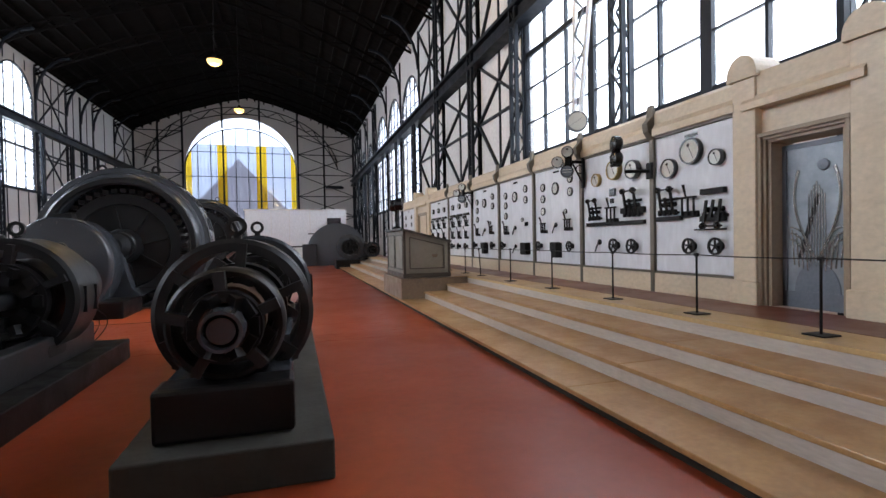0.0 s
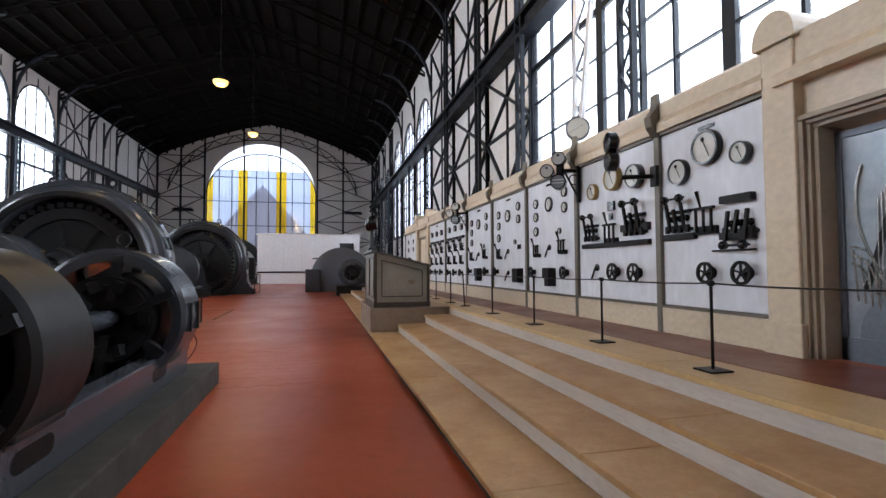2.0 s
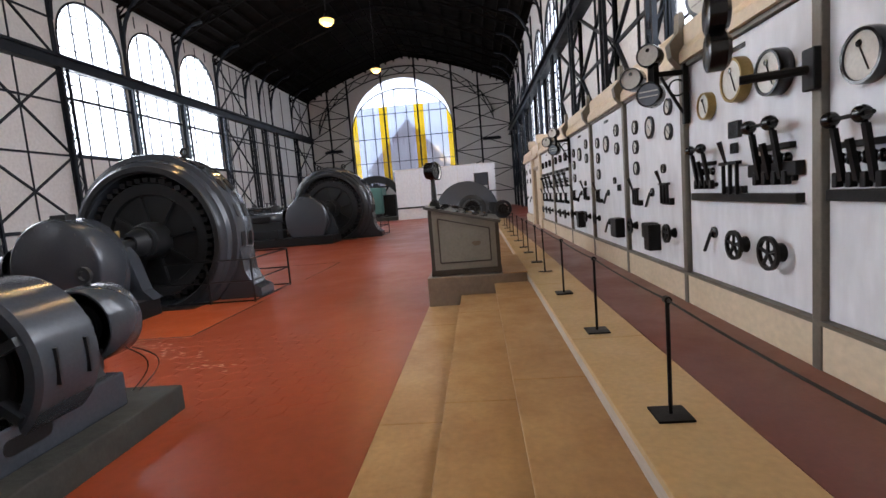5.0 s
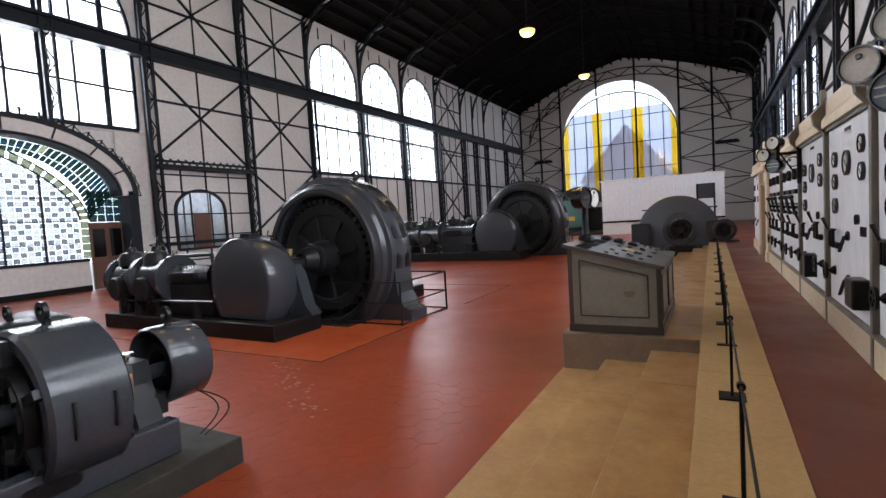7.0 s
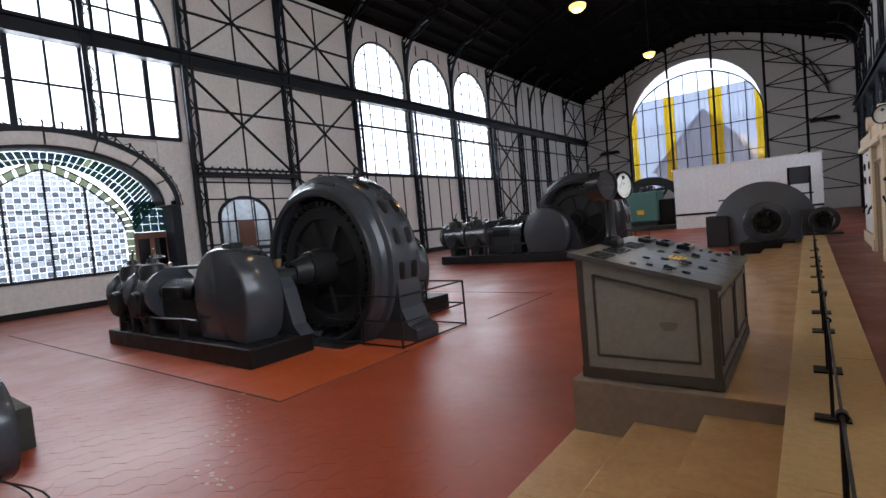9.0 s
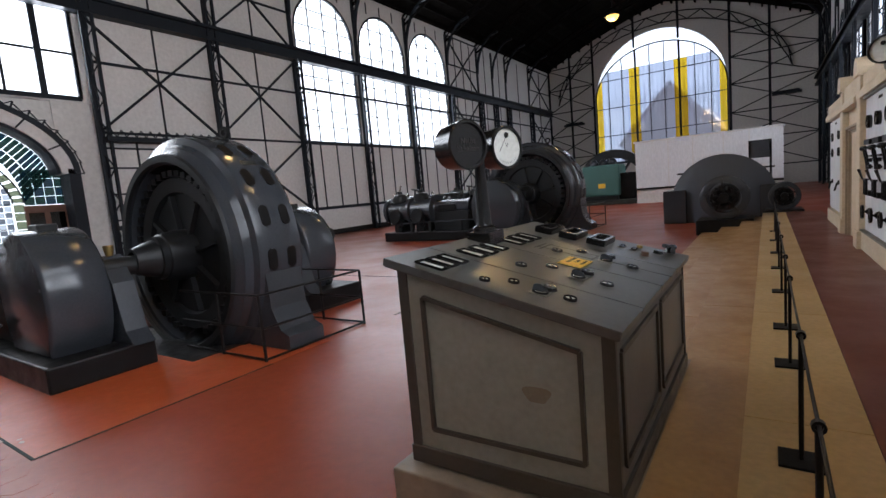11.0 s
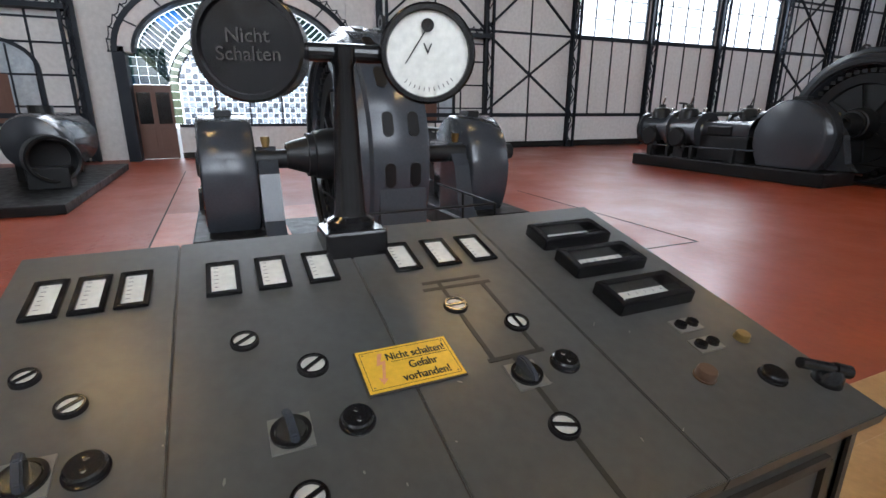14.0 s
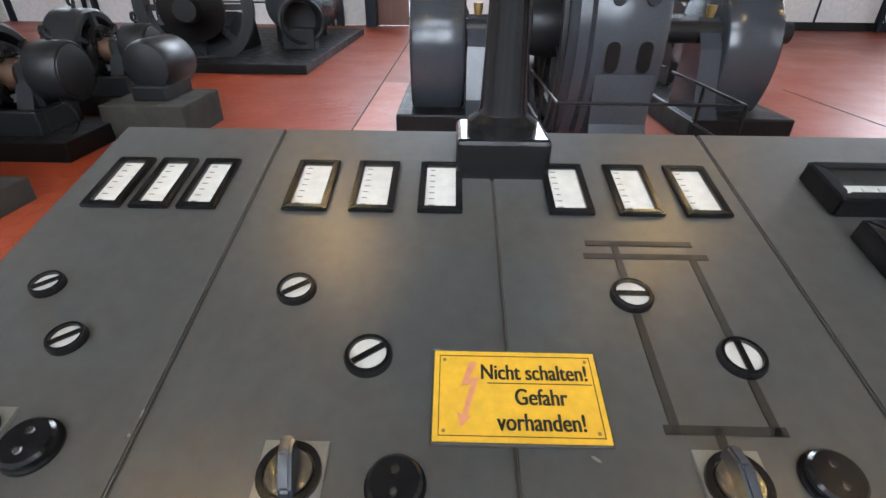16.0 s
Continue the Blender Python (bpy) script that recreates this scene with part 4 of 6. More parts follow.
for i, (a, b) in enumerate(SPANS):
    m, w = (a + b) / 2, b - a
    if i < 2:
        p = switch_panel(a, b, "white marble panel with large gauges, knife breakers and handwheels")
    elif i < 5:
        p = switch_panel(a, b, "white marble panel with rows of small round gauges and switches")
    elif i < 7:
        p = switch_panel(a, b, "white marble panel crowded with black switchgear")
    else:
        p = switch_panel(a, b, "white marble end panel with small instruments")
    if i == 0:
        gauge(p, 5.24, 2.42, 0.155, 0.09)
        gauge(p, 4.80, 2.60, 0.195, 0.10)
        gauge(p, 4.35, 2.45, 0.115, 0.10)
        breaker(p, 5.27, 1.88, 1.0)
        part("bus_bar", wall_box(PX - 0.08, PX, 5.0, 5.52, 1.66, 1.73, 0.008), M_BLACK, p)
        knife_switch(p, 4.84, 1.86)
        part("bus_bar", wall_box(PX - 0.09, PX, 4.22, 4.62, 1.98, 2.06, 0.008), M_BLACK, p)
        part("bus_bar", wall_box(PX - 0.10, PX, 4.22, 4.62, 1.62, 1.70, 0.008), M_BLACK, p)
        breaker(p, 4.40, 1.80, 1.0, -1)
        handwheel(p, 4.80, 1.30, 0.12)
        handwheel(p, 4.33, 1.30, 0.125)
        part("rod", R((PX - 0.06, 4.2, up(1.52)), (PX - 0.06, 4.75, up(1.52)), 0.01, n=8), M_BLACK, p)
    elif i == 1:
        gauge(p, 7.13, 2.47, 0.125, 0.09, True)
        gauge(p, 6.58, 2.58, 0.18, 0.11, True)
        gauge(p, 6.06, 2.52, 0.165, 0.12)
        breaker(p, 7.2, 1.88, 0.95)
        breaker(p, 6.10, 1.92, 1.1)
        part("bus_bar", wall_box(PX - 0.08, PX, 5.80, 7.45, 1.64, 1.71, 0.008), M_BLACK, p)
        part("bus_bar", wall_box(PX - 0.08, PX, 5.80, 6.4, 1.82, 1.92, 0.008), M_BLACK, p)
        knife_switch(p, 6.66, 1.84)
        part("fuse_box", wall_box(PX - 0.06, PX, 6.58, 6.74, 2.14, 2.28, 0.008), M_BAKE, p)
        part("fuse_box", wall_box(PX - 0.05, PX, 6.64, 6.73, 2.02, 2.11, 0.006), M_BAKE, p)
        small_key(p, 7.08, 1.30)
        handwheel(p, 6.55, 1.30, 0.13)
        handwheel(p, 6.06, 1.29, 0.135)
    elif i < 5:
        for dy, zs, rr in ((0.30, (2.55, 2.30, 2.03), 0.095), (-0.30, (2.62, 2.36), 0.095)):
            for z in zs:
                ring_gauge(p, m + dy * w, z, rr)
        ring_gauge(p, m + 0.02, 2.48, 0.14)
        gauge(p, m - 0.2 * w, 1.98 if i == 2 else 1.9, 0.055, 0.05, mark=False)
        knife_switch(p, m + 0.27 * w, 1.68, 0.8)
        small_key(p, m + 0.02, 1.66)
        if i == 3:
            for q in (0.0, 0.1):
                part("fuse_box", wall_box(PX - 0.04, PX, m - 0.35 * w + q, m - 0.35 * w + q + 0.07, 1.74, 1.84, 0.006), M_BAKE, p)
            part("contactor_box", wall_box(PX - 0.16, PX, m - 0.40 * w, m - 0.24 * w, 1.06, 1.36, 0.02), M_BLACK, p)
            small_key(p, m + 0.02, 1.2)
        else:
            knife_switch(p, m - 0.27 * w, 1.72, 0.85)
            part("contactor_box", box(B(PX - 0.16, PX, m - 0.12, m + 0.1, up(1.18), up(1.36), 0.015), PX - 0.17, PX, m - 0.2, m - 0.01, up(1.04), up(1.35), 0.015), M_BLACK, p)
        handwheel(p, m + 0.36 * w, 1.28, 0.11)
        if i != 3:
            handwheel(p, m - 0.33 * w, 1.28, 0.11)
    elif i < 7:
        for q in (-0.3, 0.0, 0.3):
            gauge(p, m + q * w, 2.55, 0.10, 0.08)
            breaker(p, m + q * w, 1.98, 0.8)
            knife_switch(p, m + q * w, 1.62, 0.9)
            part("bus_bar", wall_box(PX - 0.08, PX, m + q * w - 0.24, m + q * w + 0.24, 2.22, 2.30, 0.008), M_BLACK, p)
            handwheel(p, m + q * w, 1.24, 0.11)
    else:
        for q in (-0.25, 0.25):
            for z in (2.55, 2.2):
                ring_gauge(p, m + q * w, z, 0.1)
            small_key(p, m + q * w, 1.5)

for y in (5.615, 7.65, 9.695, 11.795, 13.975, 16.475):
    s = thing("strap", (PX, y, PZ), "bronze-grey metal strap with a hooked top between marble panels", "strap", "switchboard straps")
    part("bar", B(PX - 0.07, PX + 0.0, y - 0.045, y + 0.045, PZ, up(3.0), 0.008), M_STRAP, s)
    part("hook", P([(PX - 0.07, up(2.9)), (PX - 0.17, up(3.02)), (PX - 0.19, up(3.14)), (PX - 0.10, up(3.24)), (PX - 0.09, up(3.42)), (PX - 0.04, up(3.42)), (PX - 0.03, up(3.2)), (PX, up(2.95))], "y", y - 0.06, y + 0.06), M_STRAP, s)


LIFT = 0.13


def gauge_cluster(y, label):
    """Three round instruments on a bracket arm that stands off the wall."""
    c = thing("gauge_cluster", (PX, y, 2.4 + LIFT), label, "gauge", "bracket gauges")
    part("plate", B(PX - 0.09, PX - 0.03, y - 0.03, y + 0.03, 2.35 + LIFT, 2.95 + LIFT, 0.01), M_BLACK, c)
    part("arm", box(B(PX - 0.36, PX - 0.06, y - 0.02, y + 0.02, 2.84 + LIFT, 2.89 + LIFT), PX - 0.37, PX - 0.32, y - 0.02, y + 0.16, 2.7 + LIFT, 3.05 + LIFT), M_BLACK, c)
    bm = bmesh.new()
    beam(bm, (PX - 0.06, y, 2.42 + LIFT), (PX - 0.3, y, 2.84 + LIFT), 0.025)
    q = arc(PX - 0.14, 2.72 + LIFT, 0.08, 0, 360, 14)
    for a, b in zip(q, q[1:]):
        beam(bm, (a[0], y, a[1]), (b[0], y, b[1]), 0.016)
    part("scroll_brace", bm, M_BLACK, c)
    for k, (cx, dy, cz, r) in enumerate(((8.56, 0.22, 2.88, 0.116), (8.68, 0.04, 3.06, 0.116), (8.68, 0.06, 2.68, 0.126))):
        cy, cz = y + dy, cz + LIFT
        g = part("gauge", L((cx, cy + 0.08, cz), (-0.75, -1, 0), [(0.0, 0.0), (0.0, r * 0.9), (0.03, r), (0.17, r), (0.19, r * 0.97), (0.19, r * 0.88), (0.175, r * 0.86)], 28), M_BAKE, c, smooth=True)
        part("dial", L((cx, cy + 0.08, cz), (-0.75, -1, 0), [(0.174, r * 0.88), (0.175, 0.0)], 28), M_DIAL if k < 2 else M_GREYSTEEL, g)
        d = Vector((-0.75, -1, 0)).normalized() * 0.18
        s = Vector((1, -0.75, 0)).normalized()
        o = Vector((cx, cy + 0.08, cz)) + d
        if k < 2:
            part("hub", L(o + Vector((0, 0, 0.05)), d, [(0, 0.02), (0.01, 0.015), (0.01, 0)], 10), M_BAKE, g)
        else:
            for dz2 in (0.03, -0.02):
                part("slot", beam(bmesh.new(), o - s * 0.09 + Vector((0, 0, dz2)), o + s * 0.09 + Vector((0, 0, dz2)), 0.022, 0.01), M_DIAL, g)
    return c


gauge_cluster(7.56, "three round gauges on a scrolled black bracket arm")
gauge_cluster(13.88, "three round gauges on a scrolled black bracket arm")
gc = thing("swing_gauge", (PX, 5.55, 2.6), "black double instrument on a swing arm seen edge-on", "gauge")
part("arm", R((PX - 0.05, 5.6, 2.55), (PX - 0.45, 5.78, 2.55), 0.03, n=10), M_BLACK, gc)
part("mount", B(PX - 0.12, PX - 0.07, 5.56, 5.68, 2.42, 2.68, 0.01), M_BLACK, gc)
for z in (2.76, 3.0):
    g = part("gauge", L((PX - 0.5, 5.80, z), (-1, 0.25, 0), [(0, 0), (0, 0.10), (0.03, 0.13), (0.13, 0.13), (0.14, 0.11), (0.14, 0)], 24), M_BAKE, gc, smooth=True)

CX, CY, CZ = 10.05, 9.5, 4.3
ck = thing("clock", (CX, CY, CZ), "round white clock hung on pale steel arms above the switchboard", "clock")
part("case", L((CX, CY, CZ), (-0.5, -1, 0), [(0, 0), (0, 0.21), (0.03, 0.25), (0.14, 0.25), (0.15, 0.22), (0.14, 0.21)], 32), M_GREYSTEEL, ck, smooth=True)
part("face", L((CX, CY, CZ), (-0.5, -1, 0), [(0.141, 0.22), (0.142, 0)], 32), M_DIAL, ck)
_o = Vector((CX, CY, CZ)) + Vector((-0.5, -1, 0)).normalized() * 0.146
_s = Vector((1, -0.5, 0)).normalized()
part("minute_needle", beam(bmesh.new(), _o, _o - _s * 0.17 - Vector((0, 0, 0.09)), 0.014, 0.004), M_PRINT, ck)
part("hour_needle", beam(bmesh.new(), _o, _o + _s * 0.1 + Vector((0, 0, 0.07)), 0.02, 0.004), M_PRINT, ck)
for q in (-0.16, 0.16):
    part("arm", beam(bmesh.new(), (CX + 0.02, CY + q * 0.9, CZ + 0.2), (CX + 0.3, CY + q * 2.6, CZ + 4.4), 0.12, 0.08), M_SLAB, ck, "pale steel arm")
bm = bmesh.new()
for k in range(8):
    beam(bm, (CX + 0.1, CY - 0.2 if k % 2 else CY + 0.2, CZ + 0.4 + k * 0.45), (CX + 0.1, CY + 0.2 if k % 2 else CY - 0.2, CZ + 0.85 + k * 0.45), 0.04)
part("lattice", bm, M_GREYSTEEL, ck)
part("wall_bracket", box(B(CX + 0.2, XR - 0.1, CY - 0.5, CY + 0.5, CZ + 4.3, CZ + 4.45), XR - 0.6, XR - 0.1, CY - 0.1, CY + 1.2, CZ + 4.0, CZ + 4.3), M_STEEL, ck)

# barrier posts and rails
POSTS = [2.15, 3.52, 5.05, 6.78, 8.52, 10.25, 11.38, 12.87, 13.92, 15.5, 17.15, 18.7, 20.4, 22.1]
RXP = 7.77
proto = thing("barrier_post", (RXP, POSTS[0], PZ), "slim black barrier post on a square foot plate", "barrier post", "gallery barrier")
part("foot_plate", B(RXP - 0.1, RXP + 0.1, POSTS[0] - 0.1, POSTS[0] + 0.1, PZ, PZ + 0.014, 0.003), M_BLACK, proto)
part("pole", R((RXP, POSTS[0], PZ + 0.01), (RXP, POSTS[0], PZ + 0.68), 0.012, n=10), M_BLACK, proto)
part("eye", L((RXP, POSTS[0] - 0.02, PZ + 0.675), (0, 1, 0), [(0, 0.012), (0, 0.022), (0.04, 0.022), (0.04, 0.012)], 12, True), M_BLACK, proto)
for i, y in enumerate(POSTS[1:]):
    c = copy_thing(proto, pose(RXP, y, PZ, 0, 0, 0) if i != 4 else pose(RXP, y, PZ, -9, 0, 0))
    if i == 4:
        tagged(c, "slim black barrier post leaning over on its foot plate")
for i, (a, b) in enumerate(zip([-2.0] + POSTS, POSTS)):
    bm = tube([(RXP, a + (b - a) * k / 8, PZ + 0.675 - 0.05 * (k / 8) * (1 - k / 8)) for k in range(9)], 0.0065)
    solo("barrier_rail", bm, M_BLACK, "thin black barrier cord between posts", "barrier rail", "gallery barrier cords")

# ---- control desk ----
DX0, DX1, DY0, DY1 = 5.84, 7.12, 10.50, 12.66
pl = solo("desk_plinth", B(5.815, 7.49, 10.43, 12.8, 0.09, PZ - 0.012, 0.01), M_PLINTH, "veined grey marble block carrying the control desk", "plinth", kind="structure")
solo("plinth_top", B(7.1, 7.52, 10.41, 12.82, PZ - 0.012, PZ - 0.001), M_TREAD, "ochre slab beside the control desk", "slab", kind="structure")
desk = thing("control_desk", (6.5, 11.6, PZ), "grey control desk with sloped metal top and pale framed sides", "desk")


def dz(x):
    return 1.74 - 0.25 * (x - 6.1)


BX0, BX1, BY0, BY1 = DX0 + 0.07, DX1 - 0.05, DY0 + 0.05, DY1 - 0.05
for a, b in ((BY0, BY0 + 0.04), (BY1 - 0.04, BY1)):
    part("end_panel", P([(BX0, PZ), (BX1, PZ), (BX1, dz(BX1) - 0.04), (BX0, dz(BX0) - 0.04)], "y", a, b), M_DESKSIDE, desk, "pale grey painted panel")
part("hall_side_panel", B(BX0, BX0 + 0.04, BY0, BY1, PZ, dz(BX0) - 0.04), M_DESKSIDE, desk, "pale grey painted panel")
part("operator_side_panel", B(BX1 - 0.04, BX1, BY0, BY1, PZ, dz(BX1) - 0.04), M_DESK, desk)
part("kick_board", B(BX0 - 0.02, BX1 + 0.02, BY0 - 0.02, BY1 + 0.02, PZ, PZ + 0.10, 0.006), M_FRAME, desk)
for y, s in ((BY0, -1), (BY1, 1)):
    for x in (BX0 + 0.02, BX1 - 0.02):
        part("corner_post", B(x - 0.03, x + 0.03, y - 0.012, y + 0.012, PZ + 0.1, dz(x) - 0.05), M_FRAME, desk)
    inset = [(BX0 + 0.15, PZ + 0.22), (BX1 - 0.15, PZ + 0.22), (BX1 - 0.15, dz(BX1 - 0.15) - 0.17), (BX0 + 0.15, dz(BX0 + 0.15) - 0.17)]
    for p, q in zip(inset, inset[1:] + inset[:1]):
        part("frame_strip", beam(bmesh.new(), (p[0], y + s * 0.006, p[1]), (q[0], y + s * 0.006, q[1]), 0.035, 0.02), M_FRAME, desk)
for y0, y1 in ((BY0 + 0.1, (BY0 + BY1) / 2 - 0.06), ((BY0 + BY1) / 2 + 0.06, BY1 - 0.1)):
    for x, top in ((BX0, dz(BX0) - 0.15), (BX1, dz(BX1) - 0.15)):
        q = [(y0, PZ + 0.2), (y1, PZ + 0.2), (y1, top), (y0, top)]
        for a, b in zip(q, q[1:] + q[:1]):
            part("frame_strip", beam(bmesh.new(), (x, *a), (x, *b), 0.03, 0.03), M_FRAME, desk)
part("stain", P([(6.69 + 0.07 * math.cos(radians(q)) * (1 + 0.2 * math.sin(radians(3 * q))), 1.12 + 0.05 * math.sin(radians(q)) * (1 + 0.2 * math.cos(radians(2 * q)))) for q in range(0, 360, 15)], "y", BY0 - 0.001, BY0 + 0.003), M_STAIN, desk, "small brown stain on the paint")
SEAMS = (DY0, 10.935, 11.475, 12.03, DY1)


def on_desk(x, y, h=0.0):
    return Vector((x, y, dz(x))) + Vector((0.2425, 0, 0.9701)) * h


def desk_prism(pts, h0, h1):
    """Extrudes an outline (x, y) on the sloped top."""
    bm = bmesh.new()
    lo, hi = [bm.verts.new(on_desk(x, y, h0)) for x, y in pts], [bm.verts.new(on_desk(x, y, h1)) for x, y in pts]
    k = len(pts)
    for i in range(k):
        bm.faces.new((lo[i], lo[(i + 1) % k], hi[(i + 1) % k], hi[i]))
    bm.faces.new(lo[::-1])
    bm.faces.new(hi)
    bmesh.ops.recalc_face_normals(bm, faces=bm.faces)
    return bm


def rect(x0, x1, y0, y1):
    return [(x0, y0), (x1, y0), (x1, y1), (x0, y1)]


part("top_body", desk_prism(rect(DX0 + 0.01, DX1 - 0.01, DY0 + 0.01, DY1 - 0.01), -0.05, -0.006), M_FRAME, desk)
for a, b in zip(SEAMS, SEAMS[1:]):
    bm = desk_prism(rect(DX0, DX1, a + 0.0025, b - 0.0025), -0.045, 0.0)
    bmesh.ops.bevel(bm, geom=bm.edges[:], offset=0.003, segments=2, affect="EDGES")
    part("top_sheet", bm, M_DESK, desk, "sloped grey-green sheet")


def frame_gauge(x0, x1, y0, y1, w, h, label, skew=0.0):
    """A framed strip instrument let into the top."""
    g = part("strip_gauge", bmesh.new(), M_BAKE, desk, label)
    out, inn = rect(x0, x1, y0, y1), rect(x0 + w, x1 - w, y0 + w, y1 - w)
    bm = bmesh.new()
    for i in range(4):
        j = (i + 1) % 4
        b2 = desk_prism([out[i], out[j], inn[j], inn[i]], 0.0, h)
        me = bpy.data.meshes.new("t")
        b2.to_mesh(me)
        b2.free()
        bm.from_mesh(me)
        bpy.data.meshes.remove(me)
    bmesh.ops.bevel(bm, geom=[e for e in bm.edges if e.calc_length() > 0.02], offset=min(0.004, h * 0.2), segments=2, affect="EDGES")
    part("frame", bm, M_BAKE, g)
    part("scale", desk_prism(inn, 0.001, 0.004), M_DIAL, g, "pale ivory scale")
    n = 7
    for k in range(n):
        t = (k + 0.5) / n
        if x1 - x0 > y1 - y0:
            xx = inn[0][0] + (inn[1][0] - inn[0][0]) * t
            q = rect(xx - 0.001, xx + 0.001, inn[0][1] + 0.008, inn[0][1] + 0.02)
        else:
            yy = inn[0][1] + (inn[2][1] - inn[0][1]) * t
            q = rect(inn[0][0] + 0.01, inn[0][0] + 0.022, yy - 0.001, yy + 0.001)
        part("tick", desk_prism(q, 0.004, 0.0046), M_PRINT, g)
    return g


for y in (10.58, 10.685, 10.79, 11.02, 11.165, 11.315, 11.60, 11.75, 11.895):
    wide = 0.085 if y < 11 else 0.098
    frame_gauge(6.0, 6.18, y - 0.008, y - 0.008 + wide, 0.015, 0.014, "narrow dark-framed strip gauge")
for x in (6.03, 6.23, 6.45):
    frame_gauge(x, x + 0.14, 12.2, 12.52, 0.03, 0.05, "thick black framed horizontal gauge")


def dial_knob(x, y, r, turn):
    """A round indicator with a white face and a dark bar."""
    k = part("indicator", L(on_desk(x, y), (0.2425, 0, 0.9701), [(0, r), (0.008, r), (0.014, r * 0.92), (0.014, r * 0.76), (0.008, r * 0.74)], 28), M_BAKE, desk, "black ring indicator with white face", smooth=True)
    part("face", L(on_desk(x, y), (0.2425, 0, 0.9701), [(0.007, r * 0.76), (0.009, 0)], 28), M_DIAL, k)
    c, s = math.cos(turn), math.sin(turn)
    pts = [(x + u * c * 0.97 - v * s * 0.97, y + u * s + v * c) for u, v in ((-r * 0.72, -r * 0.13), (r * 0.72, -r * 0.13), (r * 0.72, r * 0.13), (-r * 0.72, r * 0.13))]
    part("bar", desk_prism(pts, 0.009, 0.013), M_BAKE, k)
    return k


for x, y, r, t in ((6.40, 10.64, 0.036, 2.2), (6.515, 10.745, 0.038, 2.2), (6.82, 10.735, 0.042, 2.2), (6.40, 11.10, 0.043, 2.2), (6.535, 11.25, 0.047, 2.2), (6.40, 11.71, 0.046, 1.57), (6.525, 11.855, 0.046, 0.0), (6.89, 11.76, 0.046, 1.2), (6.88, 11.18, 0.046, 2.0)):
    dial_knob(x, y, r * 0.84, t)


def button(x, y, r, mat, h=0.022, label=""):
    return part("button", L(on_desk(x, y), (0.2425, 0, 0.9701), [(0, r * 1.12), (0.005, r * 1.12), (0.006, r), (h * 0.8, r), (h, r * 0.88), (h, 0)], 28), mat, desk, label, smooth=True)


for x, y in ((6.69, 10.80), (6.73, 11.312), (6.71, 11.895)):
    b = button(x, y, 0.037, M_BAKE, label="round black bakelite socket")
    for q in (-0.014, 0.014):
        part("screw", L(on_desk(x + q, y, 0.022), (0.2425, 0, 0.9701), [(0, 0.006), (0.002, 0.005), (0.002, 0)], 10), M_CHROME, b)


def lever_switch(x, y):
    k = part("lever_switch", desk_prism(rect(x - 0.045, x + 0.045, y - 0.045, y + 0.045), 0, 0.006), M_NICKEL, desk, "worn nickel plate switch with a grey fin")
    part("ring", L(on_desk(x, y), (0.2425, 0, 0.9701), [(0.006, 0.043), (0.014, 0.043), (0.014, 0.034), (0.006, 0.034)], 24, True), M_BAKE, k, smooth=True)
    part("disc", L(on_desk(x, y), (0.2425, 0, 0.9701), [(0.006, 0.033), (0.016, 0.031), (0.016, 0)], 24), M_CHROME, k, smooth=True)
    bm = bmesh.new()
    pts = [(-0.038, 0.01), (0.038, 0.01), (0.03, 0.03), (-0.012, 0.047), (-0.038, 0.041)]
    lo, hi = [bm.verts.new(on_desk(x + u, y - 0.009 + u * 0.15, h)) for u, h in pts], [bm.verts.new(on_desk(x + u, y + 0.009 + u * 0.15, h)) for u, h in pts]
    for i in range(5):
        bm.faces.new((lo[i], lo[(i + 1) % 5], hi[(i + 1) % 5], hi[i]))
    bm.faces.new(lo[::-1])
    bm.faces.new(hi)
    bmesh.ops.bevel(bm, geom=bm.edges[:], offset=0.004, segments=2, affect="EDGES")
    part("fin", bm, M_MACHINE2, k)
    return k


for x, y in ((6.68, 10.70), (6.72, 11.17), (6.72, 11.765)):
    lever_switch(x, y)
crng = random.Random(4)
for k in range(22):
    x, y = crng.uniform(6.55, 7.06), crng.choice((10.95, 11.3, 11.9, 12.2)) + crng.gauss(0, 0.12)
    a, w, h = crng.uniform(0, 3.14), crng.uniform(0.003, 0.011), crng.uniform(0.0015, 0.003)
    pts = [(x + w * math.cos(q) * math.cos(a) - h * math.sin(q) * math.sin(a), y + w * math.cos(q) * math.sin(a) + h * math.sin(q) * math.cos(a)) for q in (0.0, 0.9, 2.0, 3.1, 4.2, 5.3)]
    part("paint_chip", desk_prism(pts, 0.0, 0.0006), M_NICKEL, desk, "pale chip in the grey paint")
for x, y in ((6.68, 12.39), (6.77, 12.375)):
    k = part("socket", desk_prism(rect(x - 0.028, x + 0.028, y - 0.05, y + 0.05), 0, 0.005), M_NICKEL, desk, "small double socket on a nickel plate")
    for q in (-0.025, 0.025):
        part("hole", L(on_desk(x, y + q), (0.2425, 0, 0.9701), [(0.005, 0.02), (0.016, 0.018), (0.016, 0.01), (0.006, 0.009), (0.006, 0)], 16), M_BAKE, k, smooth=True)
button(6.87, 12.25, 0.028, M_COPPER, 0.03, "small dark red button")
button(6.93, 12.45, 0.035, M_BAKE)
button(6.78, 12.52, 0.022, M_BRASS)
lv = part("crank", L(on_desk(6.99, 12.60), (0.2425, 0, 0.9701), [(0, 0.04), (0.03, 0.035), (0.05, 0.02), (0.05, 0)], 20), M_BAKE, desk, "black crank handle", smooth=True)
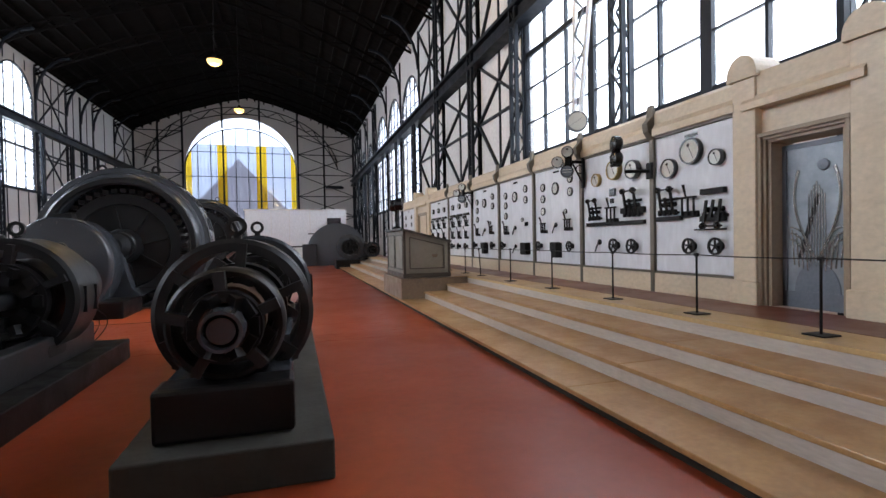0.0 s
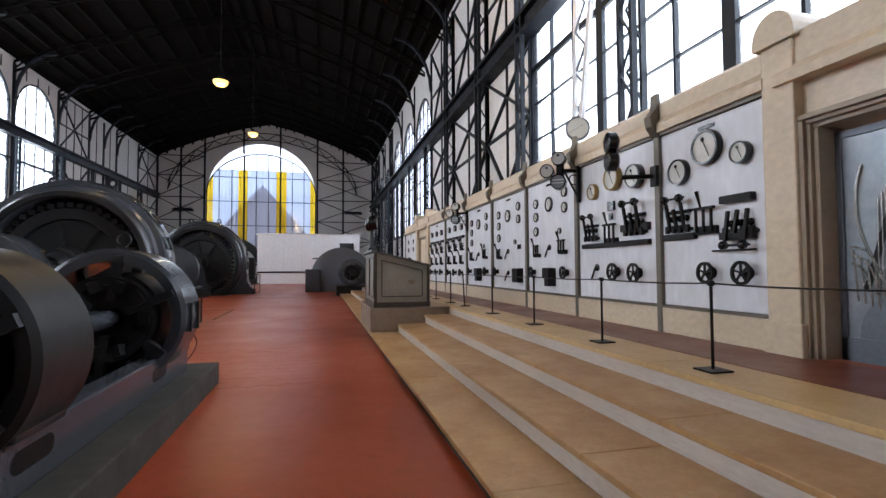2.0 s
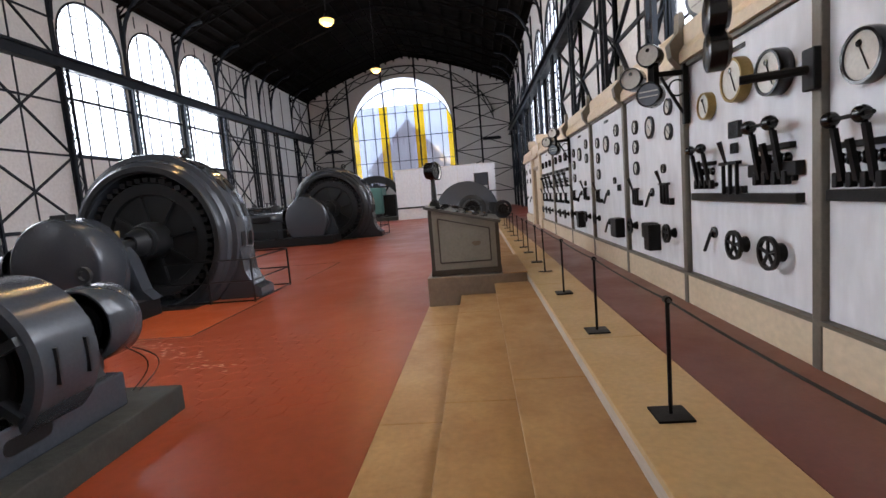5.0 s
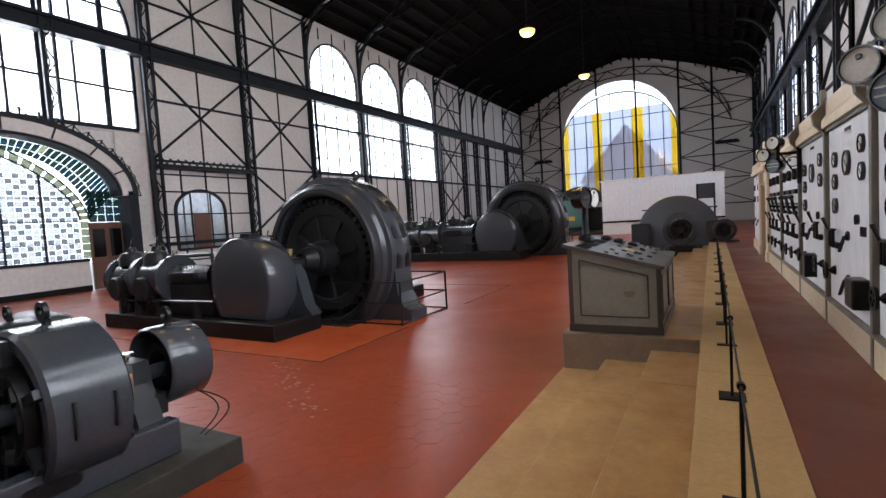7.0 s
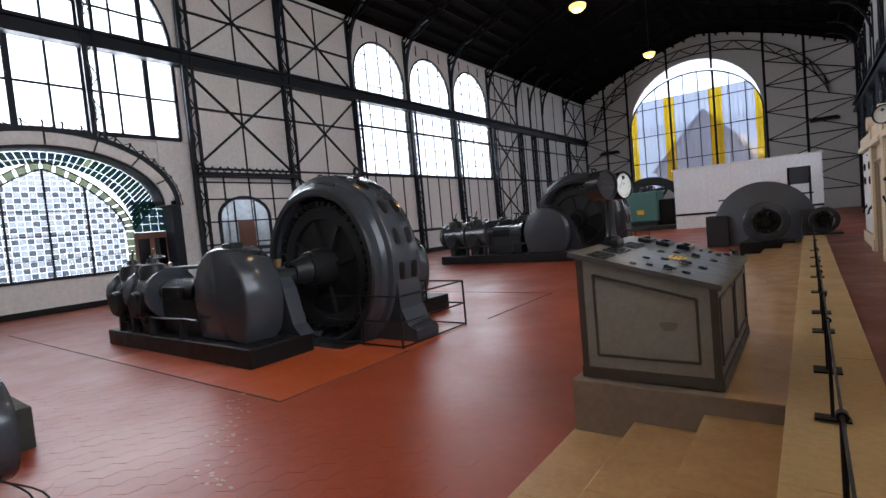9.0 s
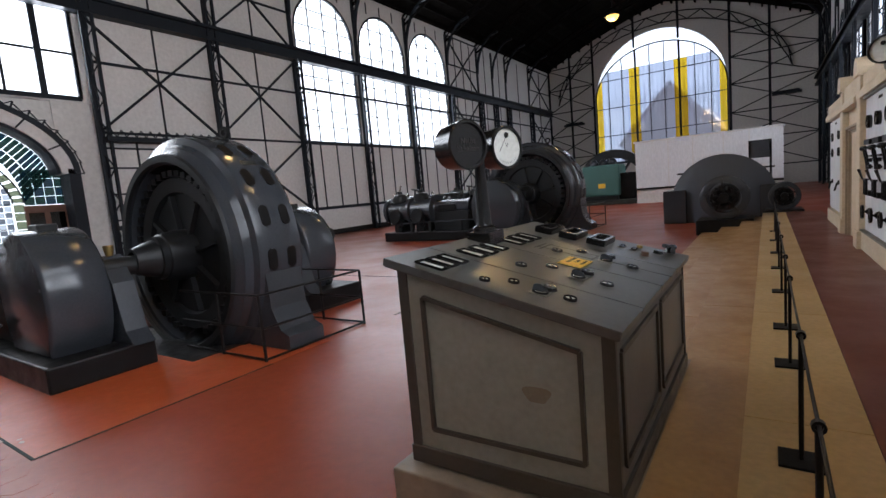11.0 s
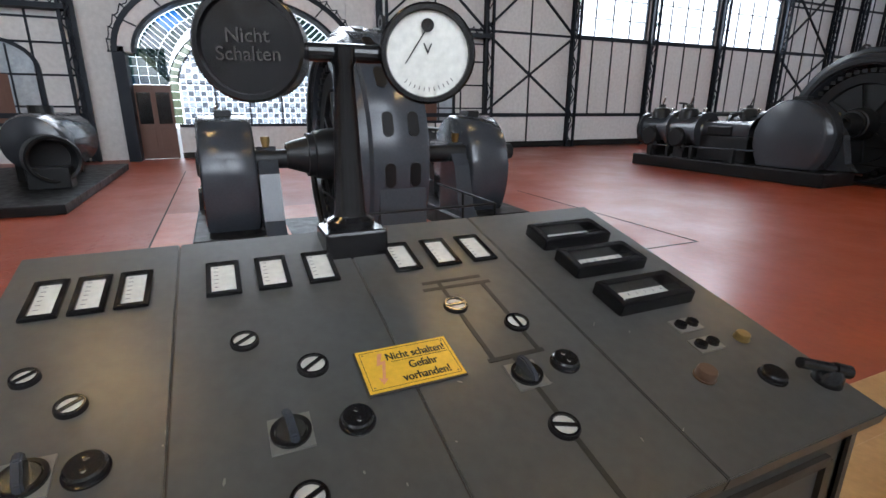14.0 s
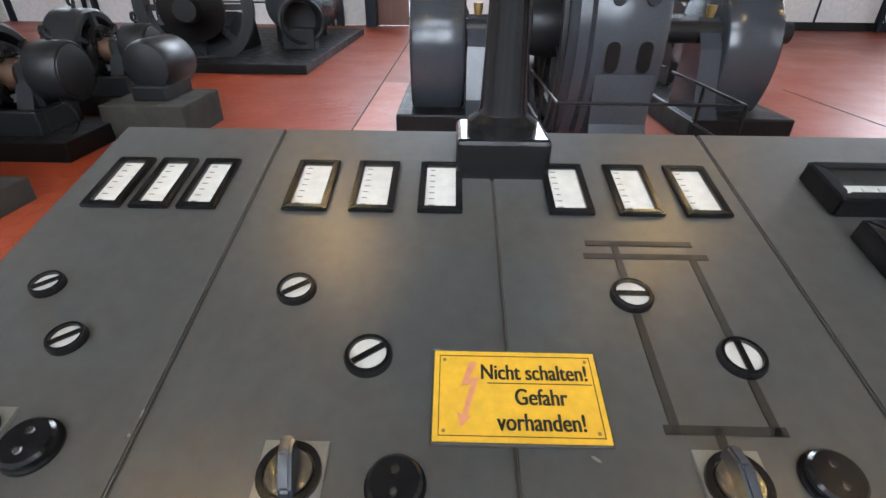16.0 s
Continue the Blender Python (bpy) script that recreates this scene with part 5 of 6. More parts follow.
part("grip", rod(rod(bmesh.new(), on_desk(6.99, 12.60, 0.045), on_desk(6.95, 12.50, 0.06), 0.016, n=12), on_desk(6.99, 12.60, 0.045), on_desk(7.01, 12.64, 0.04), 0.02, n=12), M_BAKE, lv)

# printed circuit lines
for x0, y0, x1, y1 in ((6.262, 11.66, 6.262, 11.86), (6.298, 11.65, 6.298, 11.88), (6.262, 11.71, 6.37, 11.71), (6.44, 11.71, 6.645, 11.71), (6.298, 11.855, 6.48, 11.855), (6.57, 11.855, 6.645, 11.855), (6.645, 11.70, 6.645, 11.863), (6.645, 11.77, 6.68, 11.77), (6.77, 11.77, 6.85, 11.77), (6.93, 11.77, 7.12, 11.77)):
    q = rect(min(x0, x1) - 0.007, max(x0, x1) + 0.007, min(y0, y1) - 0.007, max(y0, y1) + 0.007)
    part("circuit_line", desk_prism(q, 0.0, 0.0016), M_LINE, desk)

# warning sign
SXC, SYC, SW, SH = 6.60, 11.485, 0.262, 0.158
sign = thing("warning_sign", on_desk(SXC, SYC, 0.002), "yellow enamel warning sign with black German words", "sign")
SM = Matrix(((0, -0.9701, 0.2425, 0), (1, 0, 0, 0), (0, 0.2425, 0.9701, 0), (0, 0, 0, 1)))


def sign_part(name, bm, mat, label=""):
    bmesh.ops.transform(bm, matrix=Matrix.Translation(sign.location) @ SM, verts=bm.verts)
    return part(name, bm, mat, sign, label)


sign_part("edge", B(-SW / 2, SW / 2, -SH / 2, SH / 2, 0, 0.006, 0.002), M_FRAME)
sign_part("plate", B(-SW / 2 + 0.004, SW / 2 - 0.004, -SH / 2 + 0.004, SH / 2 - 0.004, 0.006, 0.0075), M_YELLOW)
t = 0.0012
q = SW / 2 - 0.012, SH / 2 - 0.012
for a, b, c, d in ((-q[0], q[0], q[1] - t, q[1]), (-q[0], q[0], -q[1], -q[1] + t), (-q[0], -q[0] + t, -q[1], q[1]), (q[0] - t, q[0], -q[1], q[1])):
    sign_part("border", B(a, b, c, d, 0.0075, 0.0081), M_PRINT)
for u in (-1, 1):
    for v in (-1, 1):
        sign_part("screw", L((u * (q[0] - 0.008), v * (q[1] - 0.008), 0.0075), (0, 0, 1), [(0, 0.003), (0.001, 0.0025), (0.001, 0)], 10), M_BRASS)
for words, size, u, v, sx in (("Nicht schalten!", 0.038, 0.027, 0.036, 0.72), ("Gefahr", 0.038, 0.033, -0.006, 0.74), ("vorhanden!", 0.038, 0.030, -0.046, 0.74)):
    bm = text_mesh(words, size)
    bmesh.ops.transform(bm, matrix=Matrix.Translation((u, v, 0.0082)) @ Matrix.Diagonal((sx, 1.0, 1, 1)), verts=bm.verts)
    me = bpy.data.meshes.new("t")
    bm.to_mesh(me)
    for o in (0.0008, 0.0016):
        bmesh.ops.translate(bm, vec=(0.0008, 0, 0.0001), verts=bm.verts)
        bm.from_mesh(me)
    bpy.data.meshes.remove(me)
    sign_part("inscription", bm, M_PRINT)
sign_part("underline", B(-0.045, 0.115, 0.0175, 0.0187, 0.0075, 0.0082), M_PRINT)
sign_part("bolt_symbol", P([(-0.072, 0.055), (-0.086, 0.012), (-0.070, 0.016), (-0.084, -0.034), (-0.092, -0.030), (-0.086, -0.054), (-0.070, -0.036), (-0.077, -0.036), (-0.058, 0.028), (-0.073, 0.024), (-0.060, 0.055)], "z", 0.0075, 0.0081), M_PINK, "faded red lightning bolt")

# double instrument on a post
dp = thing("twin_dial_post", on_desk(5.97, 11.5), "black post with two large round instruments on the desk", "gauge")
part("foot", B(5.86, 6.05, 11.39, 11.61, dz(6.05) - 0.02, 1.845, 0.012), M_BAKE, dp)
part("post", L((5.95, 11.5, 1.84), (0, 0, 1), [(0, 0.085), (0.03, 0.085), (0.045, 0.06), (0.06, 0.055), (0.545, 0.034), (0.565, 0.045), (0.605, 0.045), (0.615, 0.0)], 24), M_BAKE, dp, smooth=True)
part("cross_arm", R((5.95, 11.24, 2.43), (5.95, 11.76, 2.43), 0.03, n=16), M_BAKE, dp)
DA = Vector((0.94, -0.34, 0)).normalized()
for cy, name in ((11.235, "dark"), (11.80, "pale")):
    c = Vector((5.95, cy, 2.43)) - DA * 0.09
    r = 0.158
    g = part("instrument", L(c, DA, [(0, 0), (0, r * 0.8), (0.02, r * 0.94), (0.16, r), (0.19, r * 1.02), (0.20, r * 0.97), (0.20, r * 0.88), (0.185, r * 0.86)], 36), M_BAKE, dp, "round black housing", smooth=True)
    part("dial", L(c, DA, [(0.184, r * 0.88), (0.185, 0)], 36), M_DIAL if name == "pale" else M_BAKE, g, "white voltmeter dial" if name == "pale" else "dark glass face with faint words")
    side = Vector((0, 0, 1)).cross(DA)
    o = c + DA * 0.188
    fm = Matrix.Translation(o) @ Matrix((side, Vector((0, 0, 1)), DA)).transposed().to_4x4()
    if name == "pale":
        bm = beam(bmesh.new(), (0.0, 0.085, 0.001), (-0.075, -0.03, 0.001), 0.004, 0.002)
        bmesh.ops.transform(bm, matrix=fm, verts=bm.verts)
        part("needle", bm, M_PRINT, g)
        bm = L((0.0, 0.09, 0), (0, 0, 1), [(0, 0.022), (0.006, 0.02), (0.006, 0)], 16)
        bmesh.ops.transform(bm, matrix=fm, verts=bm.verts)
        part("hub", bm, M_BAKE, g)
        bm = text_mesh("V", 0.05)
        bmesh.ops.transform(bm, matrix=fm @ Matrix.Translation((0.0, 0.015, 0.001)), verts=bm.verts)
        part("letter", bm, M_PRINT, g)
        for k in range(11):
            a = radians(-128 + k * 8)
            bm = beam(bmesh.new(), (0.115 * math.cos(a), 0.115 * math.sin(a) + 0.01, 0.0008), (0.128 * math.cos(a), 0.128 * math.sin(a) + 0.01, 0.0008), 0.0025, 0.001)
            bmesh.ops.transform(bm, matrix=fm, verts=bm.verts)
            part("tick", bm, M_PRINT, g)
    else:
        for words, v in (("Nicht", 0.025), ("Schalten", -0.025)):
            bm = text_mesh(words, 0.056)
            bmesh.ops.transform(bm, matrix=fm @ Matrix.Translation((0, v, 0.001)), verts=bm.verts)
            part("lettering", bm, M_TEXTDIM, g, "faint brown-grey words")

# ---- portal in the left wall ----
PC, PS = 12.5, 4.3
portal = thing("portal", (XL, PC, 0), "ornate arched entrance with white band, iron cresting and stained glass", "portal", kind="structure")


def pband(r0, r1, rz0, rz1, d0, d1, mat, name, label=""):
    bm = bmesh.new()
    ring_wall(bm, arc(PC, PS, r0, 0, 180, 30, rz0), arc(PC, PS, r1, 0, 180, 30, rz1), "x", XL - d0, XL + d1)
    return part(name, bm, mat, portal, label)


pband(4.3, 4.75, 2.5, 3.0, 0.1, 0.9, M_WHITE, "arch_band", "white arched band")
pband(4.75, 4.95, 3.0, 3.2, 0.1, 1.0, M_STEEL, "arch_rim")
pband(4.18, 4.3, 2.38, 2.5, 0.1, 0.8, M_STEEL, "inner_rim")
bm = bmesh.new()
for k in range(25):
    a = radians(7.5 * k)
    p, q = (PC + 4.95 * math.cos(a), PS + 3.2 * math.sin(a)), (PC + 5.1 * math.cos(a), PS + 3.5 * math.sin(a))
    beam(bm, (XL + 0.9, *p), (XL + 0.9, *q), 0.06)
    if k < 24:
        b = radians(7.5 * k + 3.75)
        c = radians(7.5 * (k + 1))
        e, f = (PC + 5.05 * math.cos(b), PS + 3.2 * math.sin(b)), (PC + 5.05 * math.cos(c), PS + 3.42 * math.sin(c))
        beam(bm, (XL + 0.9, *q), (XL + 0.9, *e), 0.04)
        beam(bm, (XL + 0.9, *e), (XL + 0.9, *f), 0.04)
part("cresting", bm, M_STEEL, portal, "wrought iron cresting")
for k in range(1, 8):
    a = radians(180 * k / 8)
    part("band_bar", beam(bmesh.new(), (XL + 0.93, PC + 4.3 * math.cos(a), PS + 2.5 * math.sin(a)), (XL + 0.93, PC + 4.75 * math.cos(a), PS + 3.0 * math.sin(a)), 0.06), M_STEEL, portal)
for y in (PC - 4.75, PC + 4.75):
    part("jamb", B(XL - 0.1, XL + 0.9, y - 0.22, y + 0.22, 0, PS + 0.2), M_STEEL, portal)
part("dado", B(XL - 0.15, XL + 0.05, PC - 3.0, PC + 3.0, 0, 1.35), M_WHITE, portal, "white dado under the glass")
part("sill", B(XL - 0.1, XL + 0.14, PC - 3.0, PC + 3.0, 1.35, 1.48), M_STEEL, portal)
part("plinth_band", B(XL, XL + 0.1, PC - 3.0, PC + 3.0, 0, 0.25), M_BLACK, portal)
rng = random.Random(4)
# checkered centre
cols, rows, cw, ch = 22, 20, 0.25, 0.235


def gothic(t, w, h):
    """A point on a pointed arch that springs upright."""
    return PC + w * math.cos(t), 3.2 + h * (0.62 * math.sin(t) + 0.38 * (1 - abs(math.cos(t))))


def inside(y, z, r, rz):
    v = min(1.0, abs(y - PC) / r)
    return abs(y - PC) < r and z < 3.2 + rz * (0.62 * math.sqrt(1 - v * v) + 0.38 * (1 - v))


cells = [(i, j) for i in range(cols) for j in range(rows)]
panes = {"w": bmesh.new(), "g": bmesh.new()}
for i, j in cells:
    y, z = PC + (i - cols / 2 + 0.5) * cw, 1.48 + (j + 0.5) * ch
    if not (inside(y, z, 2.75, 2.72)):
        continue
    k = "w" if (i + j) % 2 or j > 15 else "g"
    if rng.random() < 0.12:
        k = "w"
    bm = panes[k]
    bm.faces.new([bm.verts.new((XL - 0.02, y + a * (cw / 2 - 0.008), z + b * (ch / 2 - 0.008))) for a, b in ((-1, -1), (1, -1), (1, 1), (-1, 1))])
for k, mat, lab in (("w", G_WHITE, "milk white square panes"), ("g", G_GREY, "grey square panes")):
    ob = part("panes", panes[k], mat, portal, lab)
    ob["kind"] = "stuff"
    ob.visible_shadow = False
for k in range(22):
    a, b = radians(180 * k / 22 + 1), radians(180 * (k + 1) / 22 - 1)
    bm = bmesh.new()
    bm.faces.new([bm.verts.new((XL - 0.015, *gothic(t, r, rz))) for r, rz, t in ((2.8, 2.75, a), (3.15, 3.1, a), (3.15, 3.1, b), (2.8, 2.75, b))])
    part("pane", bm, G_OLIVE, portal, "pale olive pane").visible_shadow = False
for s in (-1, 1):
    for j in range(5):
        bm = bmesh.new()
        z = 1.48 + j * 0.34
        bm.faces.new([bm.verts.new((XL - 0.02, PC + s * y, zz)) for y, zz in ((2.8, z + 0.01), (3.15, z + 0.01), (3.15, z + 0.33), (2.8, z + 0.33))])
        part("pane", bm, G_OLIVE, portal).visible_shadow = False
for k in range(46):
    a, b = 180 * k / 46, 180 * (k + 1) / 46
    for r0, r1 in ((3.17, 3.55), (3.57, 4.15)):
        bm = bmesh.new()
        s0, s1 = 1.2 * math.sin(radians(a)), 1.2 * math.sin(radians(b))
        q = []
        for r, t in ((r0, a + 0.2), (r1, a + 0.2), (r1, b - 0.2), (r0, b - 0.2)):
            f = (r - 3.17) / 1.0
            q.append((PC + r * math.cos(radians(t)), 3.2 + f * (PS - 3.2) + (2.97 + f * (2.36 - 2.97)) * math.sin(radians(t))))
        bm.faces.new([bm.verts.new((XL - 0.03, *p)) for p in q])
        g = rng.choice([G_GREEN, G_GREEN, G_TEAL, G_GREEN, G_OLIVE if rng.random() < 0.2 else G_TEAL])
        if 128 < a < 142 and r0 > 3.5:
            g = G_SKYBLUE
        part("pane", bm, g, portal).visible_shadow = False
bm = bmesh.new()
for y in (PC - 1.4, PC, PC + 1.4):
    z = gothic(math.acos((y - PC) / 2.8), 2.8, 2.75)[1]
    box(bm, XL - 0.03, XL + 0.04, y - 0.035, y + 0.035, 1.48, z)
for z in (2.2, 3.2, 4.2):
    box(bm, XL - 0.03, XL + 0.02, PC - 2.7, PC + 2.7, z - 0.015, z + 0.015)
for r, rz, w in ((2.8, 2.75, 0.06), (3.16, 3.11, 0.05)):
    q = [gothic(math.pi * k / 30, r, rz) for k in range(31)]
    for a, b in zip(q, q[1:]):
        beam(bm, (XL, *a), (XL, *b), w)
part("lead_bars", bm, M_STEEL, portal)
for s in (-1, 1):
    y = PC + s * 3.85
    d = part("door", B(XL - 0.05, XL + 0.05, y - 0.72, y + 0.72, 0.02, 3.1), M_WOOD, portal, "brown wooden door with glazed arch")
    for q in (-0.36, 0.36):
        part("glass", B(XL + 0.05, XL + 0.055, y + q - 0.26, y + q + 0.26, 1.5, 2.8), G_GREY, d)
        part("door_panel", B(XL + 0.05, XL + 0.07, y + q - 0.28, y + q + 0.28, 0.3, 1.3, 0.01), M_WOOD, d)
for s in (-1, 1):
    for j in range(4):
        for k in range(4):
            y, z = PC + s * (3.18 + 0.36 * k), 3.12 + 0.36 * j
            bm = bmesh.new()
            bm.faces.new([bm.verts.new((XL - 0.03, y + s * p, z + q)) for p, q in ((0, 0), (0.35, 0), (0.35, 0.35), (0, 0.35))])
            part("pane", bm, rng.choice([G_GREEN, G_TEAL, G_GREEN]), portal).visible_shadow = False
part("upper_fill", B(XL - 0.12, XL - 0.06, 6.2, 7.85, 0, 7.6), M_WHITE, portal)
part("upper_fill", B(XL - 0.12, XL - 0.06, 17.15, 18.8, 0, 7.6), M_WHITE, portal)
bm = bmesh.new()
ring_wall(bm, arc(PC, PS, 4.75, 0, 180, 30, 3.0), [(PC + 6.35 * max(-1, min(1, 1.6 * math.cos(radians(180 * k / 30)))), 7.6) for k in range(31)], "x", XL - 0.3, XL - 0.2)
part("spandrel", bm, M_WHITE, portal)
# small arched side windows with canopies
for c in (21.3, 3.4):
    WINDOWS[0] += 1
    w = thing("window_%d" % WINDOWS[0], (XL, c, 1.4), "low arched stained window beside the portal", "window", kind="structure")
    pts = [(c - 1.5, 1.5), (c + 1.5, 1.5)] + arc(c, 3.6, 1.5, 0, 180, 14, 1.1)
    part("glass", P(pts, "x", XL + 0.02, XL + 0.05), M_DOORFOIL, w, "dim grey-green leaded glass")
    bm = bmesh.new()
    for p, q in zip(pts, pts[1:] + pts[:1]):
        beam(bm, (XL + 0.06, *p), (XL + 0.06, *q), 0.14)
    for y in (c - 0.6, c + 0.6):
        box(bm, XL + 0.04, XL + 0.10, y - 0.03, y + 0.03, 1.5, 4.5)
    part("window_frame", bm, M_STEEL, w)
    part("inner_door", B(XL + 0.06, XL + 0.09, c - 0.5, c + 0.5, 1.5, 3.4), M_WOOD, w)
    cn = thing("canopy", (XL, c - 1, 5.8), "narrow dark steel ledge with iron cresting", "canopy", kind="structure")
    a, b = (18.8, 24.7) if c > 20 else (0.6, 6.2)
    part("ledge", B(XL, XL + 0.7, a, b, 5.75, 5.95), M_STEEL, cn)
    bm = bmesh.new()
    n = 14
    for k in range(n):
        u0, u1 = a + (b - a) * k / n, a + (b - a) * (k + 1) / n
        beam(bm, (XL + 0.6, u0, 5.95), (XL + 0.6, (u0 + u1) / 2, 6.25), 0.04)
        beam(bm, (XL + 0.6, (u0 + u1) / 2, 6.25), (XL + 0.6, u1, 5.95), 0.04)
    part("cresting", bm, M_STEEL, cn)
fx = thing("fire_extinguisher", (XL + 0.25, 5.7, 0), "red fire extinguisher by the wall", "fire extinguisher")
part("cylinder", L((XL + 0.25, 5.7, 0.25), (0, 0, 1), [(0, 0), (0, 0.14), (0.65, 0.14), (0.78, 0.05), (0.85, 0.05), (0.85, 0)], 18), M_RED, fx, smooth=True)
part("bracket", B(XL, XL + 0.3, 5.62, 5.78, 0, 0.25), M_BLACK, fx)


# ---- machines ----
def steam_generator(ox, oy):
    """Twin engine with a great ring generator between two crank cases. Origin under the ring's centre."""
    g = thing("steam_generator", (ox, oy, 0), "large dark grey ring generator driven by twin engines", "generator", "hall generators")
    cx, cz, K = ox, 1.5, 1.07

    def wide(profile):
        return [(q, r * K) for q, r in profile]

    y0, y1 = oy - 0.8, oy + 0.3
    # flat black sheet on the floor, painted for a pit's darkness; none is cut
    part("pit_dark", B(cx - 2.1, cx + 1.2, y0 - 0.6, y1 + 0.6, 0.0, 0.01), M_BLACK, g)
    part("stator", L((cx, y0, cz), (0, 1, 0), wide([(0.3, 1.34), (0.02, 1.4), (0.0, 1.53), (0.07, 1.6), (0.09, 1.65), (0.2, 1.7), (0.23, 1.8), (0.28, 1.82), (0.98, 1.82), (1.03, 1.8), (1.05, 1.7), (1.1, 1.58), (1.08, 1.4), (0.9, 1.34)]), 72, True), M_MACHINE2, g, "heavy grey ring casing", smooth=True)
    part("stator_lip", L((cx, y0 - 0.02, cz), (0, 1, 0), wide([(0.0, 1.42), (-0.05, 1.44), (-0.05, 1.54), (0.0, 1.56)]), 72, True), M_MACHINE, g, smooth=True)
    for a in range(0, 360, 8):
        t = radians(a)
        if cz + 1.3 * K * math.sin(t) > 0.15:
            part("pole", beam(bmesh.new(), (cx + 1.27 * K * math.cos(t), y0 + 0.08, cz + 1.27 * K * math.sin(t)), (cx + 1.27 * K * math.cos(t), y1 - 0.1, cz + 1.27 * K * math.sin(t)), 0.13, 0.1), M_BLACK, g)
    part("rotor", L((cx, y0 + 0.12, cz), (0, 1, 0), wide([(0.1, 0.3), (0.1, 0.95), (0.02, 0.98), (0.0, 1.2), (0.85, 1.2), (0.85, 0.98), (0.75, 0.95), (0.75, 0.3)]), 60), M_MACHINE, g, "dark inner wheel", smooth=True)
    for k in range(8):
        t = 2 * math.pi * k / 8 + 0.2
        part("spoke", beam(bmesh.new(), (cx + 0.3 * math.cos(t), y0 + 0.2, cz + 0.3 * math.sin(t)), (cx + 1.0 * math.cos(t), y0 + 0.2, cz + 1.0 * math.sin(t)), 0.14, 0.08), M_MACHINE, g)
    part("hub", L((cx, y0 - 0.25, cz), (0, 1, 0), [(-0.42, 0.15), (-0.42, 0.2), (-0.36, 0.22), (-0.1, 0.3), (-0.1, 0.35), (0.0, 0.35), (0.02, 0.38), (0.25, 0.42), (1.1, 0.42), (1.35, 0.33), (1.35, 0.2)], 32), M_MACHINE, g, smooth=True)
    part("shaft", R((cx, oy - 2.4, cz - 0.05), (cx, oy + 2.7, cz - 0.05), 0.15, n=24), M_MACHINE, g, smooth=True)
    # rim band with oval vents on its outer face, down to the foot
    for s in (1, -1):
        pts = [(cx + s * 1.3, 0.0), (cx + s * 2.3, 0.0), (cx + s * 2.3, 0.22), (cx + s * 2.12, 0.3), (cx + s * 1.96, 0.62), (cx + s * 1.91, 1.3), (cx + s * 1.6, 1.5), (cx + s * 1.4, 0.5)]
        part("foot", P(pts, "y", y0 + 0.3, y1 - 0.13), M_MACHINE2, g)
    # vents are raised black solids, coloured like the dark inside an opening
    for a in (-4, 16, 36, 56, 76, 96, 116, 136):
        t = radians(a)
        n = Vector((math.cos(t), 0, math.sin(t)))
        u = Vector((-math.sin(t), 0, math.cos(t)))
        c0 = Vector((cx, y0 + 0.63, cz)) + n * 1.823 * K
        for q in (-0.18, 0.18):
            bm = bmesh.new()
            c = c0 + Vector((0, q, 0))
            pts = []
            for k in range(20):
                w = 2 * math.pi * k / 20
                pts.append(c + Vector((0, 0.078 * math.cos(w), 0)) + u * (0.078 * math.sin(w) + (0.09 if math.sin(w) > 0 else -0.09)))
            lo, hi = [bm.verts.new(p - n * 0.06) for p in pts], [bm.verts.new(p + n * 0.012) for p in pts]
            for k in range(20):
                bm.faces.new((lo[k], lo[(k + 1) % 20], hi[(k + 1) % 20], hi[k]))
            bm.faces.new(hi)
            part("vent", bm, M_BLACK, g, "black oval standing for the dark of a vent")
    part("maker_plate", beam(bmesh.new(), (cx + 1.35, y0 + 0.63, cz + 1.42), (cx + 1.42, y0 + 0.63, cz + 1.35), 0.26, 0.02), M_CHROME, g)
    for a in (72, 108):
        t = radians(a)
        c = Vector((cx + 1.84 * K * math.cos(t), y0 + 0.8, cz + 1.89 * K * math.sin(t)))
        part("lifting_eye", L(c + Vector((0, 0, 0.05)), (0, 1, 0), [(-0.025, 0.06), (-0.025, 0.11), (0.025, 0.11), (0.025, 0.06)], 16, True), M_MACHINE, g, smooth=True)
    # engines on both sides
    for side in (-1, 1):
        ya = oy - 0.12 + side * 2.22
        yn, yx = (ya - 0.75, ya + 0.75)
        part("bed", B(cx - 5.6, cx + 0.62, yn + (0.15 if side < 0 else 0), yx, 0.0, 0.36, 0.03), M_BLACK, g, "black iron bed plate")
        rim = [(math.cos(radians(q)), math.sin(radians(q))) for q in range(222, -43, -6)]
        bm = bmesh.new()
        rows = []
        for yy, k in ((ya - 0.4, 0.0), (ya - 0.4, 0.93), (ya - 0.385, 0.975), (ya - 0.35, 1.0), (ya + 0.35, 1.0), (ya + 0.385, 0.975), (ya + 0.4, 0.93), (ya + 0.4, 0.0)):
            rows.append([bm.verts.new((cx - 0.56 + 0.93 * k * u, yy, 1.14 + (0.98 * k * v if v > 0 else (0.78 / 0.669) * v * (k if k else 0.0)))) for u, v in rim])
        for p, q in zip(rows, rows[1:]):
            for i in range(len(rim)):
                j = (i + 1) % len(rim)
                bm.faces.new((p[i], p[j], q[j], q[i]))
        bmesh.ops.remove_doubles(bm, verts=bm.verts[:], dist=0.0005)
        bmesh.ops.recalc_face_normals(bm, faces=bm.faces[:])
        part("crank_case", bm, M_MACHINE2, g, "rounded grey crank cover", smooth=True)
        part("case_cap", B(cx - 0.74, cx - 0.4, ya - 0.13, ya + 0.13, 2.08, 2.2, 0.02), M_MACHINE, g)
